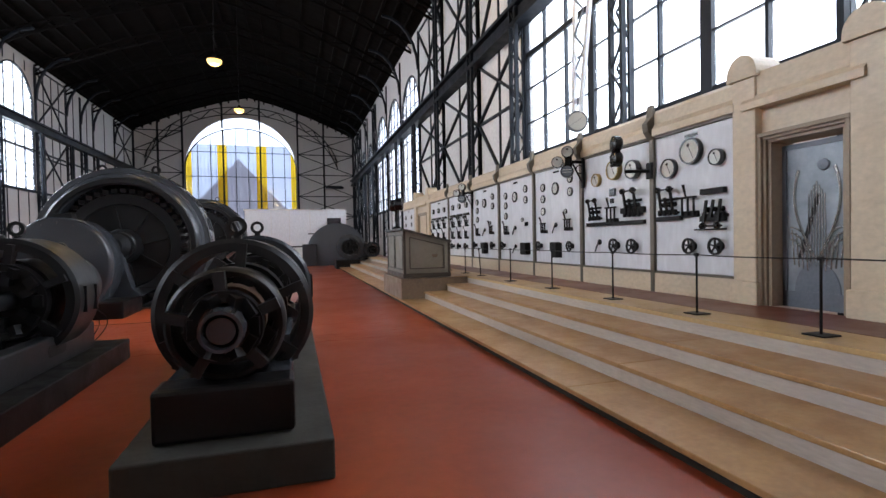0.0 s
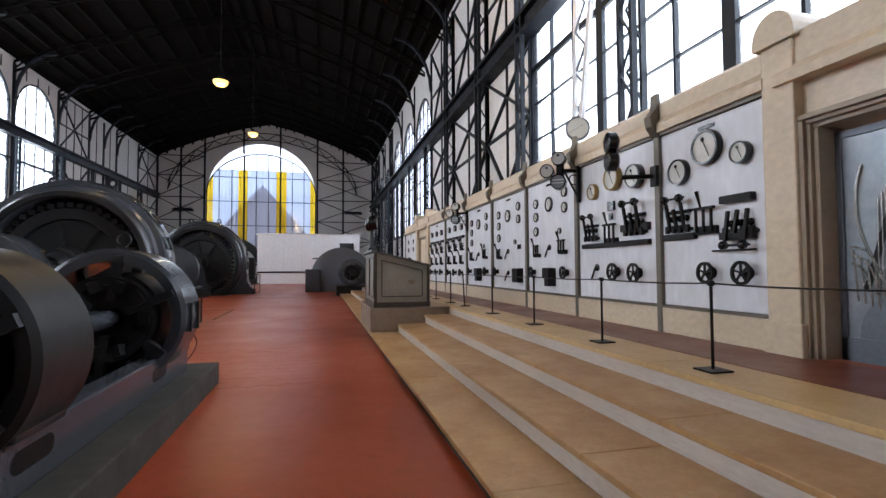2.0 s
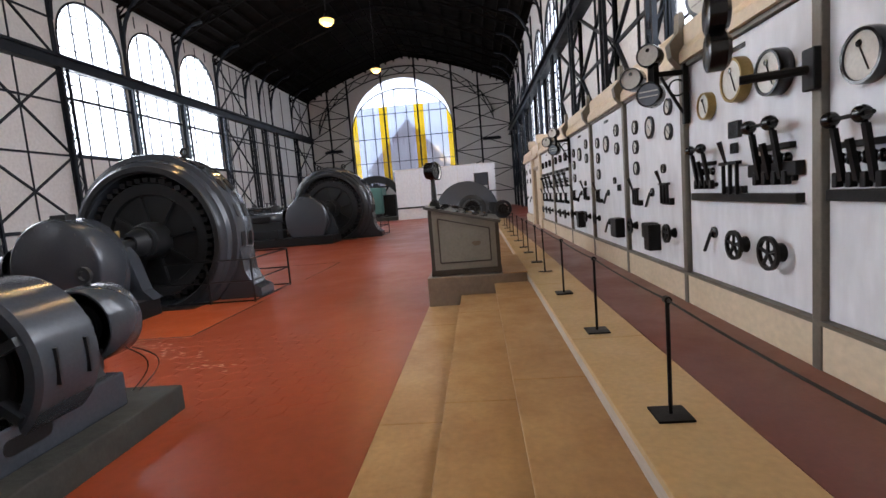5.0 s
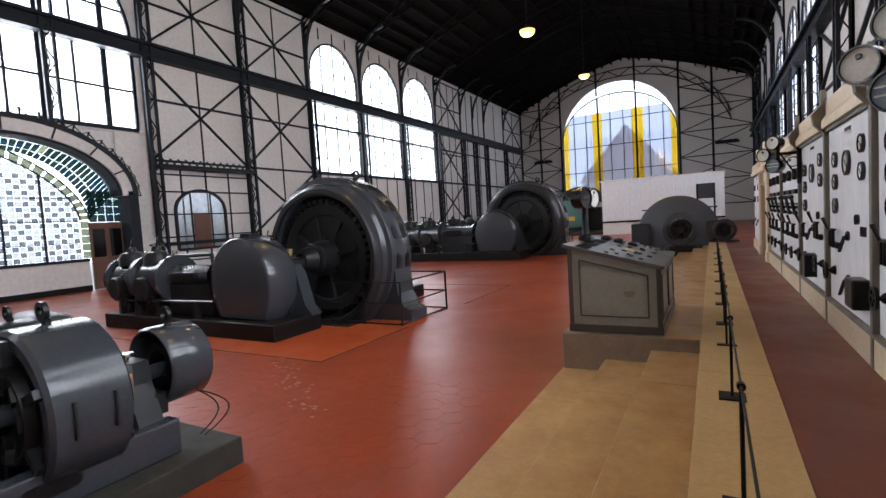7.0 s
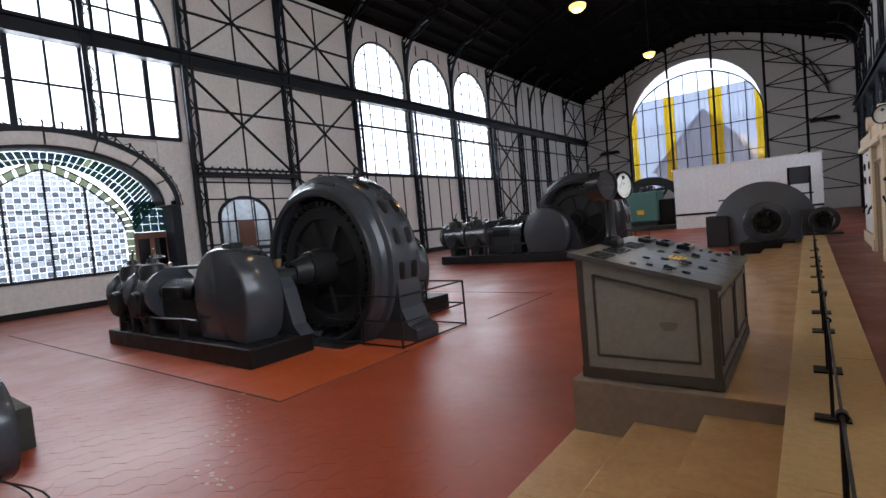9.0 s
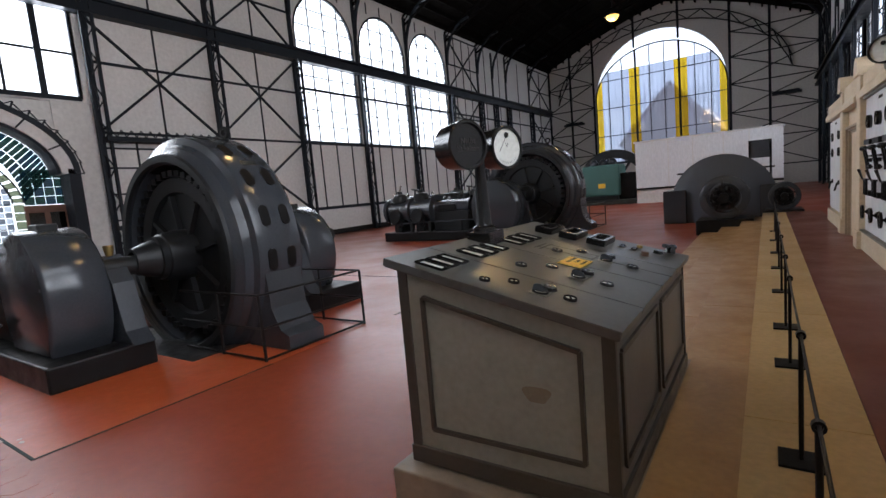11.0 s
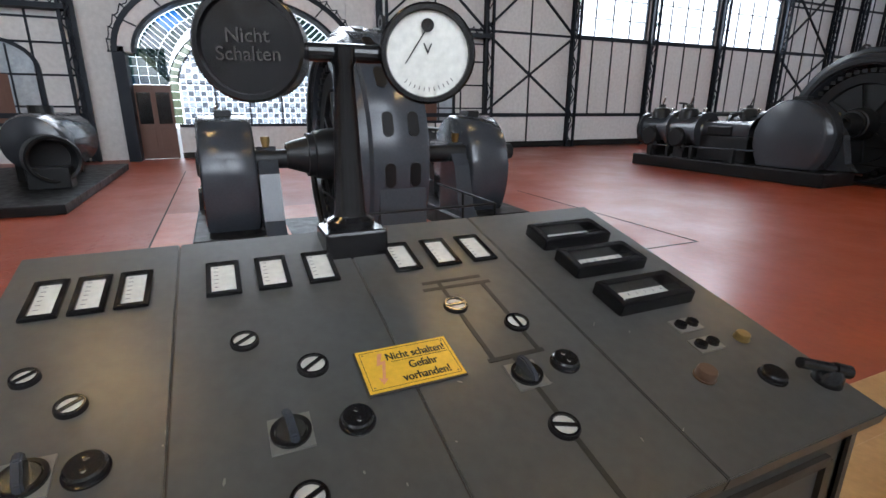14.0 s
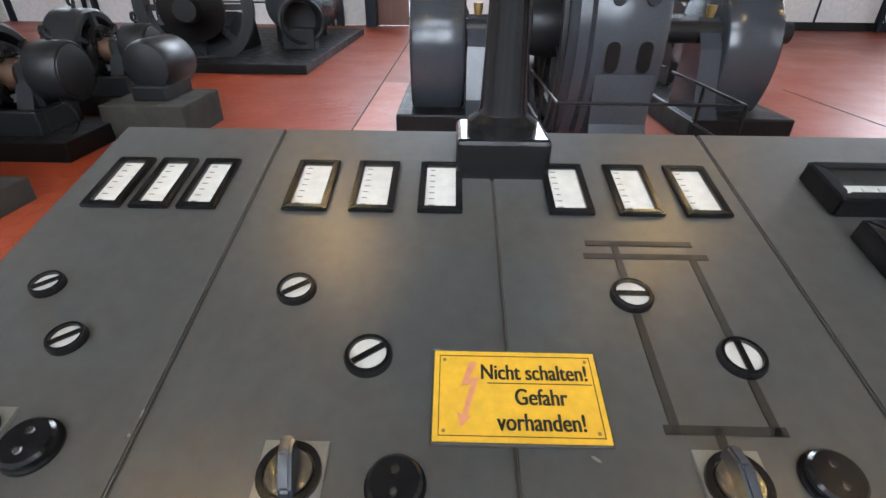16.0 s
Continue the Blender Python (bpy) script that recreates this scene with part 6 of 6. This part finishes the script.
        part("bearing", P([(cx - 0.35, 0.36), (cx + 0.7, 0.36), (cx + 0.5, 0.55), (cx + 0.3, 1.25), (cx, 1.65), (cx - 0.3, 1.3)], "y", ya - side * 0.42, ya - side * 0.42 - side * 0.3), M_MACHINE2, g)
        part("oil_cup", L((cx, ya - side * 0.57, 1.64), (0, 0, 1), [(0, 0.05), (0.1, 0.07), (0.16, 0.07), (0.16, 0)], 12), M_BRASS, g, smooth=True)
        part("guide", L((cx - 3.4, ya, 1.25), (1, 0, 0), [(0, 0.36), (0.1, 0.36), (0.2, 0.28), (1.6, 0.28), (1.8, 0.4)], 24), M_MACHINE2, g, smooth=True)
        # solid black block in place of the shade within the guide's opening
        part("guide_opening_dark", B(cx - 3.0, cx - 2.2, ya - 0.33, ya + 0.33, 1.12, 1.38, 0.03), M_BLACK, g)
        part("guide_seat", B(cx - 3.3, cx - 1.7, ya - 0.25, ya + 0.25, 0.36, 1.1, 0.03), M_MACHINE, g)
        part("cylinder", L((cx - 5.6, ya, 1.2), (1, 0, 0), [(-0.12, 0), (-0.12, 0.42), (0, 0.5), (0, 0.55), (0.12, 0.55), (0.14, 0.46), (1.1, 0.46), (1.15, 0.6), (1.3, 0.6), (1.32, 0.5), (2.2, 0.5), (2.24, 0.58), (2.36, 0.58), (2.36, 0)], 32), M_MACHINE2, g, "ribbed grey cylinder", smooth=True)
        for dx in (-5.0, -3.9):
            part("valve_dome", L((cx + dx, ya - 0.1, 1.55), (0, 0, 1), [(0, 0.3), (0.2, 0.3), (0.32, 0.24), (0.36, 0.12), (0.46, 0.1), (0.46, 0)], 20), M_MACHINE, g, smooth=True)
            part("valve_rod", R((cx + dx, ya - 0.1, 2.0), (cx + dx + 0.1, ya - 0.1, 2.25), 0.025, n=8), M_CHROME, g)
            part("valve_chest", L((cx + dx, ya - side * 0.0 - 0.62, 1.0), (0, 1, 0), [(0, 0), (0, 0.26), (0.05, 0.3), (1.2, 0.3), (1.24, 0.26), (1.24, 0)], 20), M_MACHINE, g, smooth=True)
            part("cylinder_foot", B(cx + dx - 0.2, cx + dx + 0.2, ya - 0.4, ya + 0.4, 0.0, 0.8, 0.03), M_MACHINE, g)
        for q, z in ((0.5, 0.78), (-0.5, 0.7)):
            part("valve_shaft", R((cx - 5.2, ya + q, z), (cx - 1.3, ya + q, z + 0.06), 0.028, n=10), M_MACHINE2, g)
            for dx in (-4.9, -4.2, -3.3, -1.9):
                part("shaft_bracket", P([(ya + q - 0.07, 0.36), (ya + q + 0.07, 0.36), (ya + q + 0.05, z + 0.07), (ya + q - 0.05, z + 0.07)], "x", cx + dx - 0.05, cx + dx + 0.05), M_MACHINE, g)
            for dx in (-5.0, -3.9):
                part("valve_lever", beam(bmesh.new(), (cx + dx, ya + q, z), (cx + dx + 0.12, ya + q * 0.9, 1.35), 0.05, 0.03), M_MACHINE, g)
                part("eccentric", L((cx + dx + 0.25, ya + q - 0.04, z), (0, 1, 0), [(0, 0.05), (0, 0.13), (0.08, 0.13), (0.08, 0.05)], 16, True), M_BLACK, g, smooth=True)
        for dx in (-5.45, -4.75, -4.1, -3.5):
            part("oiler", L((cx + dx, ya + 0.12, 1.66), (0, 0, 1), [(0, 0.03), (0.12, 0.03), (0.13, 0.06), (0.22, 0.06), (0.24, 0)], 10), M_BRASS if dx == -4.1 else M_CHROME, g, smooth=True)
        part("stop_valve", L((cx - 4.45, ya + 0.25, 2.02), (0.2, 0, 1), [(0, 0.14), (0, 0.17), (0.03, 0.17), (0.03, 0.14)], 20, True), M_MACHINE, g, smooth=True)
        part("stop_valve_stem", R((cx - 4.5, ya + 0.25, 1.5), (cx - 4.45, ya + 0.25, 2.05), 0.06, 0.03, 10), M_MACHINE, g)
        for k in range(9):
            t = radians(12 + 19.5 * k)
            part("cover_bolt", R((cx - 0.56 + 0.82 * math.cos(t), ya - 0.412, 1.14 + 0.86 * math.sin(t)), (cx - 0.56 + 0.82 * math.cos(t), ya - 0.395, 1.14 + 0.86 * math.sin(t)), 0.018, n=8), M_MACHINE, g)
        part("pipe", rod(rod(bmesh.new(), (cx - 5.2, ya + 0.35, 1.7), (cx - 2.4, ya + 0.35, 1.75), 0.05, n=10), (cx - 2.4, ya + 0.35, 1.75), (cx - 2.2, ya + 0.35, 0.6), 0.05, n=10), M_MACHINE, g)
    return g


def guard_rail(x0, x1, y0, y1, h=0.95):
    r = thing("guard_rail", (x0, y0, 0), "thin black pipe guard rail around the generator", "guard rail", "machine guard rails")
    pts = [(x0, y0), (x1, y0), (x1, y1), (x0, y1)]
    for x, y in pts[1:3] + [((x0 + x1) / 2, y0), ((x0 + x1) / 2, y1)]:
        part("post", R((x, y, 0), (x, y, h), 0.022, n=10), M_BLACK, r)
    for z in (h, h * 0.5, 0.03):
        for a, b in zip(pts, pts[1:]):
            part("rail", R((*a, z), (*b, z), 0.018, n=8), M_BLACK, r)
    return r


gen = steam_generator(-0.62, 13.5)
guard_rail(-0.3, 1.74, 12.52, 14.55)
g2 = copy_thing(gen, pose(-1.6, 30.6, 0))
g2.scale = (1.2, 1.2, 1.2)
guard_rail(-1.2, 1.2, 29.6, 32.1, 1.1)


def ring_body(parent, name, x, z, ya, yb, r0, r1, mat, label=""):
    return part(name, L((x, ya, z), (0, 1, 0), [(0.0, r0), (0.0, r1 * 0.94), (0.03, r1), (yb - ya - 0.03, r1), (yb - ya, r1 * 0.94), (yb - ya, r0)], 48, True), mat, parent, label, smooth=True)


def end_shield(parent, x, y, z, r, s, n=6):
    sh = part("end_shield", L((x, y, z), (0, s, 0), [(-0.02, r * 0.52), (-0.02, r * 0.68), (0.06, r * 0.66), (0.06, r * 0.54)], 36, True), M_BLACK, parent, smooth=True)
    for k in range(n):
        t = 2 * math.pi * k / n + 0.4
        part("shield_arm", beam(bmesh.new(), (x + 0.16 * math.cos(t), y, z + 0.16 * math.sin(t)), (x + r * math.cos(t), y, z + r * math.sin(t)), 0.09, 0.07), M_MACHINE, sh)
    for k in range(10):
        t = 2 * math.pi * k / 10
        part("brush_holder", beam(bmesh.new(), (x + r * 0.45 * math.cos(t), y + s * 0.03, z + r * 0.45 * math.sin(t)), (x + r * 0.62 * math.cos(t), y + s * 0.05, z + r * 0.62 * math.sin(t)), 0.07, 0.12), M_BLACK, sh)
    return sh


def converter(x, ya, yb, label, base=M_CONCRETE, near=M_MACHINE):
    """Motor-generator set on a bed, with its shaft along the hall."""
    zc = 0.96
    # sets on black beds get a darker paint, with their shade put into it
    grey = M_MACHINE2 if base is M_CONCRETE else M_MACHINE
    c = thing("motor_generator", (x, ya, 0), label, "generator", "motor generators")
    part("block", B(x - 0.58, x + 0.66, ya - 0.12, yb + 0.02, 0, 0.26, 0.015), base, c, "dark foundation block")
    for q in (-0.32, 0.32):
        part("bed_rail", B(x + q - 0.09, x + q + 0.09, ya + 0.12, yb - 0.42, 0.26, 0.58, 0.02), grey, c)
        for yy in (ya + 1.1, yb - 1.42):
            pts = arc(yy + 0.14, 0.44, 0.06, -90, 90, 8) + arc(yy - 0.14, 0.44, 0.06, 90, 270, 8)
            # slots are black plugs on an uncut rail, their shade put into colour
            part("slot", P(pts, "x", x + q - 0.094, x + q + 0.094), M_BLACK, c)
    # near end is black where its front lies in shade, far end stays grey
    part("bed_end", B(x - 0.425, x + 0.425, ya + 0.1, ya + 0.4, 0.26, 0.6, 0.03), M_BLACK, c)
    part("bed_end", B(x - 0.405, x + 0.405, yb - 0.7, yb - 0.43, 0.26, 0.57, 0.03), grey, c)
    part("shaft", R((x, ya + 0.02, zc), (x, yb, zc), 0.085, n=24), grey, c, smooth=True)
    part("hollow_end", L((x, ya - 0.02, zc), (0, 1, 0), [(0.2, 0.0), (0.19, 0.085), (0.02, 0.1), (0.0, 0.11), (0.0, 0.13), (0.25, 0.15), (0.26, 0.08)], 32), M_MACHINE2, c, smooth=True)
    # near machine
    a = ya + 0.16
    ring_body(c, "end_ring", x, zc, a + 0.1, a + 0.36, 0.33, 0.38, M_BLACK)
    end_shield(c, x, a + 0.06, zc, 0.36, -1, 5)
    part("commutator", R((x, a + 0.3, zc), (x, a + 0.7, zc), 0.24, n=40), M_COPPER, c, smooth=True)
    ring_body(c, "stator", x, zc, a + 0.62, a + 1.22, 0.48, 0.58, near, "dark round stator")
    part("armature", L((x, a + 0.66, zc), (0, 1, 0), [(0.2, 0.1), (0.2, 0.38), (0.5, 0.38), (0.5, 0.1)], 40), M_BLACK, c, smooth=True)
    end_shield(c, x, a + 0.62, zc, 0.54, -1)
    for q in (-1, 1):
        part("stator_foot", B(x + q * 0.36 - 0.1, x + q * 0.36 + 0.1, a + 0.66, a + 1.18, 0.56, 0.68, 0.02), M_MACHINE, c)
    # bearing in the middle
    bmid = a + 1.55
    part("pedestal", P([(x - 0.26, 0.56), (x + 0.26, 0.56), (x + 0.15, 0.95), (x + 0.13, 1.12), (x - 0.13, 1.12), (x - 0.15, 0.95)], "y", bmid - 0.14, bmid + 0.14), M_MACHINE, c)
    # far machine
    f = yb - 1.48
    ring_body(c, "stator", x, zc, f, f + 0.58, 0.52, 0.64, grey, "grey round stator")
    part("armature", L((x, f + 0.04, zc), (0, 1, 0), [(0, 0.1), (0, 0.42), (0.5, 0.42), (0.5, 0.1)], 40), M_BLACK, c, smooth=True)
    end_shield(c, x, f + 0.58, zc, 0.58, 1)
    end_shield(c, x, f, zc, 0.58, -1)
    for q in (-1, 1):
        part("stator_foot", B(x + q * 0.38 - 0.1, x + q * 0.38 + 0.1, f + 0.04, f + 0.54, 0.54, 0.68, 0.02), M_MACHINE, c)
        part("strap_plate", beam(bmesh.new(), (x + q * 0.635, f + 0.15, zc + 0.12), (x + q * 0.635, f + 0.15, zc - 0.16), 0.02, 0.05), M_MACHINE, c)
        part("strap_plate", beam(bmesh.new(), (x + q * 0.635, f + 0.43, zc + 0.12), (x + q * 0.635, f + 0.43, zc - 0.16), 0.02, 0.05), M_MACHINE, c)
    part("commutator", R((x, f + 0.56, zc), (x, f + 0.8, zc), 0.2, n=40), M_COPPER, c, smooth=True)
    part("pedestal", P([(x - 0.3, 0.56), (x + 0.3, 0.56), (x + 0.16, 0.92), (x + 0.13, 1.12), (x - 0.13, 1.12), (x - 0.16, 0.92)], "y", yb - 0.72, yb - 0.5), M_MACHINE, c)
    ez = zc + 0.05
    ring_body(c, "exciter", x, ez, yb - 0.42, yb + 0.0, 0.335, 0.375, grey, "small round exciter with an open end")
    part("exciter_core", L((x, yb - 0.34, ez), (0, 1, 0), [(0.04, 0.09), (0.0, 0.14), (0.0, 0.2), (0.06, 0.22), (0.28, 0.22), (0.3, 0.09)], 28), M_BLACK, c, smooth=True)
    for k in range(4):
        t = radians(45 + 90 * k)
        part("field_pole", beam(bmesh.new(), (x + 0.23 * math.cos(t), yb - 0.2, ez + 0.23 * math.sin(t)), (x + 0.34 * math.cos(t), yb - 0.2, ez + 0.34 * math.sin(t)), 0.17, 0.24), M_BLACK, c)
    part("end_cover", L((x, yb - 0.02, ez), (0, 1, 0), [(0, 0.335), (0.03, 0.32), (0.05, 0.2), (0.05, 0.0)], 28), M_MACHINE, c, smooth=True)
    part("exciter_bracket", P([(x - 0.2, 0.6), (x + 0.2, 0.6), (x + 0.22, 0.8), (x - 0.22, 0.8)], "y", yb - 0.52, yb - 0.4), M_MACHINE, c)
    for yy, r in ((a + 0.92, 0.58), (f + 0.29, 0.64), (yb - 0.21, 0.42)):
        e = part("lifting_eye", L((x, yy - 0.02, zc + r + 0.1), (0, 1, 0), [(-0.02, 0.045), (-0.02, 0.08), (0.02, 0.08), (0.02, 0.045)], 16, True), M_MACHINE, c, smooth=True)
        part("eye_neck", R((x, yy, zc + r - 0.02), (x, yy, zc + r + 0.04), 0.035, n=10), M_MACHINE, e)
    for yy in (bmid, yb - 0.63):
        part("oil_cap", L((x, yy, 1.11), (0, 0, 1), [(0, 0.03), (0.06, 0.03), (0.06, 0.07), (0.09, 0.07), (0.09, 0)], 14), M_CHROME, c, smooth=True)
    for q in (0.0, 0.07):
        pts = [(x + 0.22 + q + 0.09 * math.sin(math.pi * k / 9), yb - 0.12 + (0.16 + q) * math.sin(math.pi * k / 9), 0.72 - 0.45 * k / 9) for k in range(10)]
        part("cable", tube(pts, 0.007), M_BLACK, c)
    for k in range(5):
        t = radians(50 + 20 * k)
        part("brush_pin", R((x + 0.2 * math.cos(t), f + 0.6, zc + 0.2 * math.sin(t)), (x + 0.27 * math.cos(t), f + 0.74, zc + 0.27 * math.sin(t)), 0.012, n=8), M_BLACK, c)
    return c


converter(2.95, 2.3, 6.9, "dark grey motor generator set with round stators on a concrete block")
converter(0.6, 1.0, 6.5, "long dark motor generator set on a black bed", M_BLACK)
converter(-1.7, 0.9, 6.3, "older dark motor generator set with worn paint", M_BLACK)
sm = thing("small_motor", (-0.5, 7.0, 0), "small grey motor with vented end on a low block", "motor")
part("block", B(-0.9, 0.3, 6.4, 7.6, 0, 0.5, 0.02), M_CONCRETE, sm)
part("body", L((-1.0, 7.0, 0.95), (1, 0, 0), [(0, 0), (0, 0.3), (0.1, 0.36), (0.8, 0.36), (0.9, 0.32), (0.95, 0.12), (0.95, 0)], 28), M_MACHINE, sm, smooth=True)
part("seat", B(-0.8, 0.0, 6.75, 7.25, 0.5, 0.7, 0.02), M_MACHINE, sm)

# compressor with a spoked flywheel and a tank
cp = thing("compressor", (-8.5, 5.0, 0), "old grey compressor with spoked flywheel and riveted tank", "compressor")
part("plinth", B(-13.5, -5.0, 2.2, 7.9, 0, 0.22, 0.02), M_BLACK, cp)
part("flywheel", L((-6.2, 5.0, 1.35), (1, 0.25, 0), [(-0.28, 1.1), (-0.28, 1.35), (0.28, 1.35), (0.28, 1.1)], 48, True), M_MACHINE, cp, smooth=True)
ax = Vector((1, 0.25, 0)).normalized()
sd = Vector((0, 0, 1)).cross(ax)
for k in range(8):
    t = 2 * math.pi * k / 8
    d = sd * math.cos(t) + Vector((0, 0, 1)) * math.sin(t)
    part("spoke", beam(bmesh.new(), Vector((-6.2, 5.0, 1.35)) + d * 0.2, Vector((-6.2, 5.0, 1.35)) + d * 1.12, 0.1, 0.14), M_MACHINE, cp)
part("disc", L((-6.0, 5.0, 1.35), ax, [(0, 0), (0, 0.75), (0.2, 0.75), (0.25, 0.6), (0.5, 0.3), (0.9, 0.25), (0.9, 0)], 36), M_BLACK, cp, smooth=True)
part("frame", P([(-8.6, 0.22), (-6.5, 0.22), (-6.6, 0.9), (-7.2, 1.2), (-8.4, 1.0)], "y", 3.6, 5.6), M_MACHINE, cp)
part("tank", L((-9.0, 6.4, 1.25), (-1, 0.12, 0), [(0, 0), (0, 0.5), (0.1, 0.72), (0.3, 0.8), (2.6, 0.8), (2.8, 0.7), (2.9, 0.4), (2.9, 0)], 36), M_MACHINE2, cp, "grey riveted tank", smooth=True)
part("elbow", L((-8.3, 6.9, 0.95), (0.8, 0.35, 0), [(0, 0), (0, 0.45), (0.3, 0.6), (0.85, 0.6), (0.9, 0.56), (0.86, 0.5), (0.3, 0.45), (0.25, 0)], 32), M_MACHINE, cp, smooth=True)
part("tank_neck", R((-10.2, 6.5, 2.0), (-10.2, 6.5, 2.25), 0.3, n=20), M_MACHINE, cp)
for x in (-9.4, -11.3):
    part("saddle", B(x - 0.15, x + 0.15, 5.9, 7.0, 0.22, 0.7, 0.02), M_MACHINE, cp)
part("saddle", B(-8.1, -7.5, 6.6, 7.5, 0.22, 0.75, 0.03), M_MACHINE, cp)


# far end of the hall
def open_motor(x, y, r, label):
    m = thing("open_motor", (x, y, 0), label, "motor", "far motors")
    part("base", B(x - r * 1.15, x + r * 1.15, y - 0.5, y + 0.9, 0, 0.5, 0.03), M_BLACK, m)
    ring_body(m, "stator", x, 0.5 + r * 0.98, y - 0.3, y + 0.6, r * 0.7, r, M_MACHINE2)
    end_shield(m, x, y - 0.28, 0.5 + r * 0.98, r * 0.85, -1, 5)
    part("armature", L((x, y - 0.2, 0.5 + r * 0.98), (0, 1, 0), [(-0.25, 0), (-0.25, r * 0.22), (0, r * 0.25), (0, r * 0.6), (0.7, r * 0.6)], 30), M_BLACK, m, smooth=True)
    return m


open_motor(6.45, 27.2, 0.72, "dark open-ended motor on a black base")
open_motor(8.15, 30.3, 0.5, "small dark motor on a black base")
fw = thing("belt_wheel", (6.1, 31.8, 0), "large blue-grey half-sunk belt wheel guard", "wheel")
part("wheel", L((6.1, 31.4, 0.85), (0, 1, 0), [(0, 0), (0, 1.78), (0.08, 1.9), (1.0, 1.9), (1.08, 1.78), (1.08, 0)], 56), M_WHEEL, fw, smooth=True)
part("side_box", B(3.9, 4.8, 31.2, 32.6, 0, 1.4, 0.04), M_MACHINE2, fw)
part("side_box", B(7.4, 8.3, 31.2, 32.6, 0, 1.4, 0.04), M_MACHINE2, fw)
part("top_bar", B(4.3, 7.9, 32.5, 32.6, 2.05, 2.12), M_BLACK, fw)
sc = thing("screen_wall", (3.9, 50, 0), "white free-standing partition wall with dark base", "partition", kind="structure")
part("panel", B(-1.1, 8.6, 50, 50.25, 1.2, 4.75, 0.01), M_SLAB, sc)
part("top_rail", B(-1.2, 8.7, 49.95, 50.3, 4.75, 4.87), M_WHITE, sc)
part("base", B(-1.1, 8.6, 50.02, 50.25, 0, 1.05), M_WHITE, sc)
part("dark_rail", B(-1.1, 8.6, 49.96, 50.25, 1.05, 1.2), M_BLACK, sc)
for x in (1.3, 3.0, 5.0, 6.6):
    part("cover_strip", B(x - 0.04, x + 0.04, 49.985, 50.0, 1.2, 4.75), M_WHITE, sc)
df = thing("door_frame", (7.3, 48.6, 0), "grey steel frame with a dim panel", "frame")
for x in (6.65, 7.85):
    part("upright", B(x - 0.07, x + 0.07, 48.5, 48.65, 0, 3.9), M_MACHINE, df)
part("head_panel", B(6.6, 7.9, 48.5, 48.6, 2.7, 3.9), M_MACHINE2, df)
gm = thing("green_machine", (-4.4, 53, 0), "turquoise-green engine on a plinth before a big dark wheel", "engine")
part("plinth", B(-8.2, -1.2, 50.5, 56.5, 0, 0.35, 0.02), M_CONCRETE, gm)
part("housing", B(-6.1, -2.9, 52, 54.5, 0.7, 3.4, 0.15), M_GREEN, gm, "turquoise housing")
for x in (-5.3, -4.5, -3.7):
    part("dome", L((x, 53.2, 3.4), (0, 0, 1), [(0, 0.36), (0.3, 0.36), (0.5, 0.2), (0.55, 0)], 18), M_MACHINE2, gm, smooth=True)
part("skirt", B(-5.9, -3.1, 52.1, 54.4, 0.35, 0.7, 0.03), M_MACHINE, gm)
part("plate", B(-4.7, -4.1, 51.97, 52.0, 1.4, 1.8), M_YELLOW, gm)
part("wheel", L((-4.6, 57.2, 1.4), (0, 1, 0), [(-0.4, 2.7), (-0.4, 3.5), (0.4, 3.5), (0.4, 2.7)], 56, True), M_MACHINE, gm, smooth=True)
for k in range(8):
    t = 2 * math.pi * k / 8 + 0.2
    part("spoke", beam(bmesh.new(), (-4.6, 57.2, 1.4), (-4.6 + 2.8 * math.cos(t), 57.2, 1.4 + 2.8 * math.sin(t)), 0.25, 0.2), M_MACHINE, gm)
part("side_gear", B(-3.1, -1.7, 52.4, 53.8, 0.35, 2.6, 0.1), M_BLACK, gm)


# worn six-sided floor tiles, in front of the generator
TR = 0.173
bm = bmesh.new()
for z, r in ((0.0, TR - 0.0015), (0.003, TR - 0.0035)):
    for k in range(6):
        a = radians(60 * k + 30)
        bm.verts.new((r * math.cos(a), r * math.sin(a), z))
bm.verts.ensure_lookup_table()
bm.faces.new(bm.verts[6:12])
for k in range(6):
    bm.faces.new((bm.verts[k], bm.verts[(k + 1) % 6], bm.verts[6 + (k + 1) % 6], bm.verts[6 + k]))
tile_mesh = bpy.data.meshes.new("tile")
bm.to_mesh(tile_mesh)
bm.free()
tile_mesh.materials.append(M_FLOOR)
rng = random.Random(9)
for j in range(12):
    for i in range(26):
        x, y = -2.6 + (i + 0.5 * (j % 2)) * TR * math.sqrt(3), 6.75 + j * TR * 1.5
        if -2.5 < x < 0.4 and y < 7.7:
            continue
        ob = new("tile", tile_mesh)
        ob.parent = floor
        ob.location = (x, y, rng.uniform(-0.0012, 0.0002))
        ob.rotation_euler = (rng.uniform(-0.004, 0.004), rng.uniform(-0.004, 0.004), 0)
for k in range(46):
    a = rng.uniform(0, 1)
    x, y = 1.0 + 2.4 * a + rng.gauss(0, 0.12), 9.9 - 1.9 * a + rng.gauss(0, 0.12)
    pts = [(x + rng.uniform(0.3, 1) * 0.045 * math.cos(radians(q)), y + rng.uniform(0.3, 1) * 0.03 * math.sin(radians(q))) for q in range(0, 360, 45)]
    part("chip", P(pts, "z", 0.0, 0.0055), M_CHIP, floor, "pale chip in the paint")
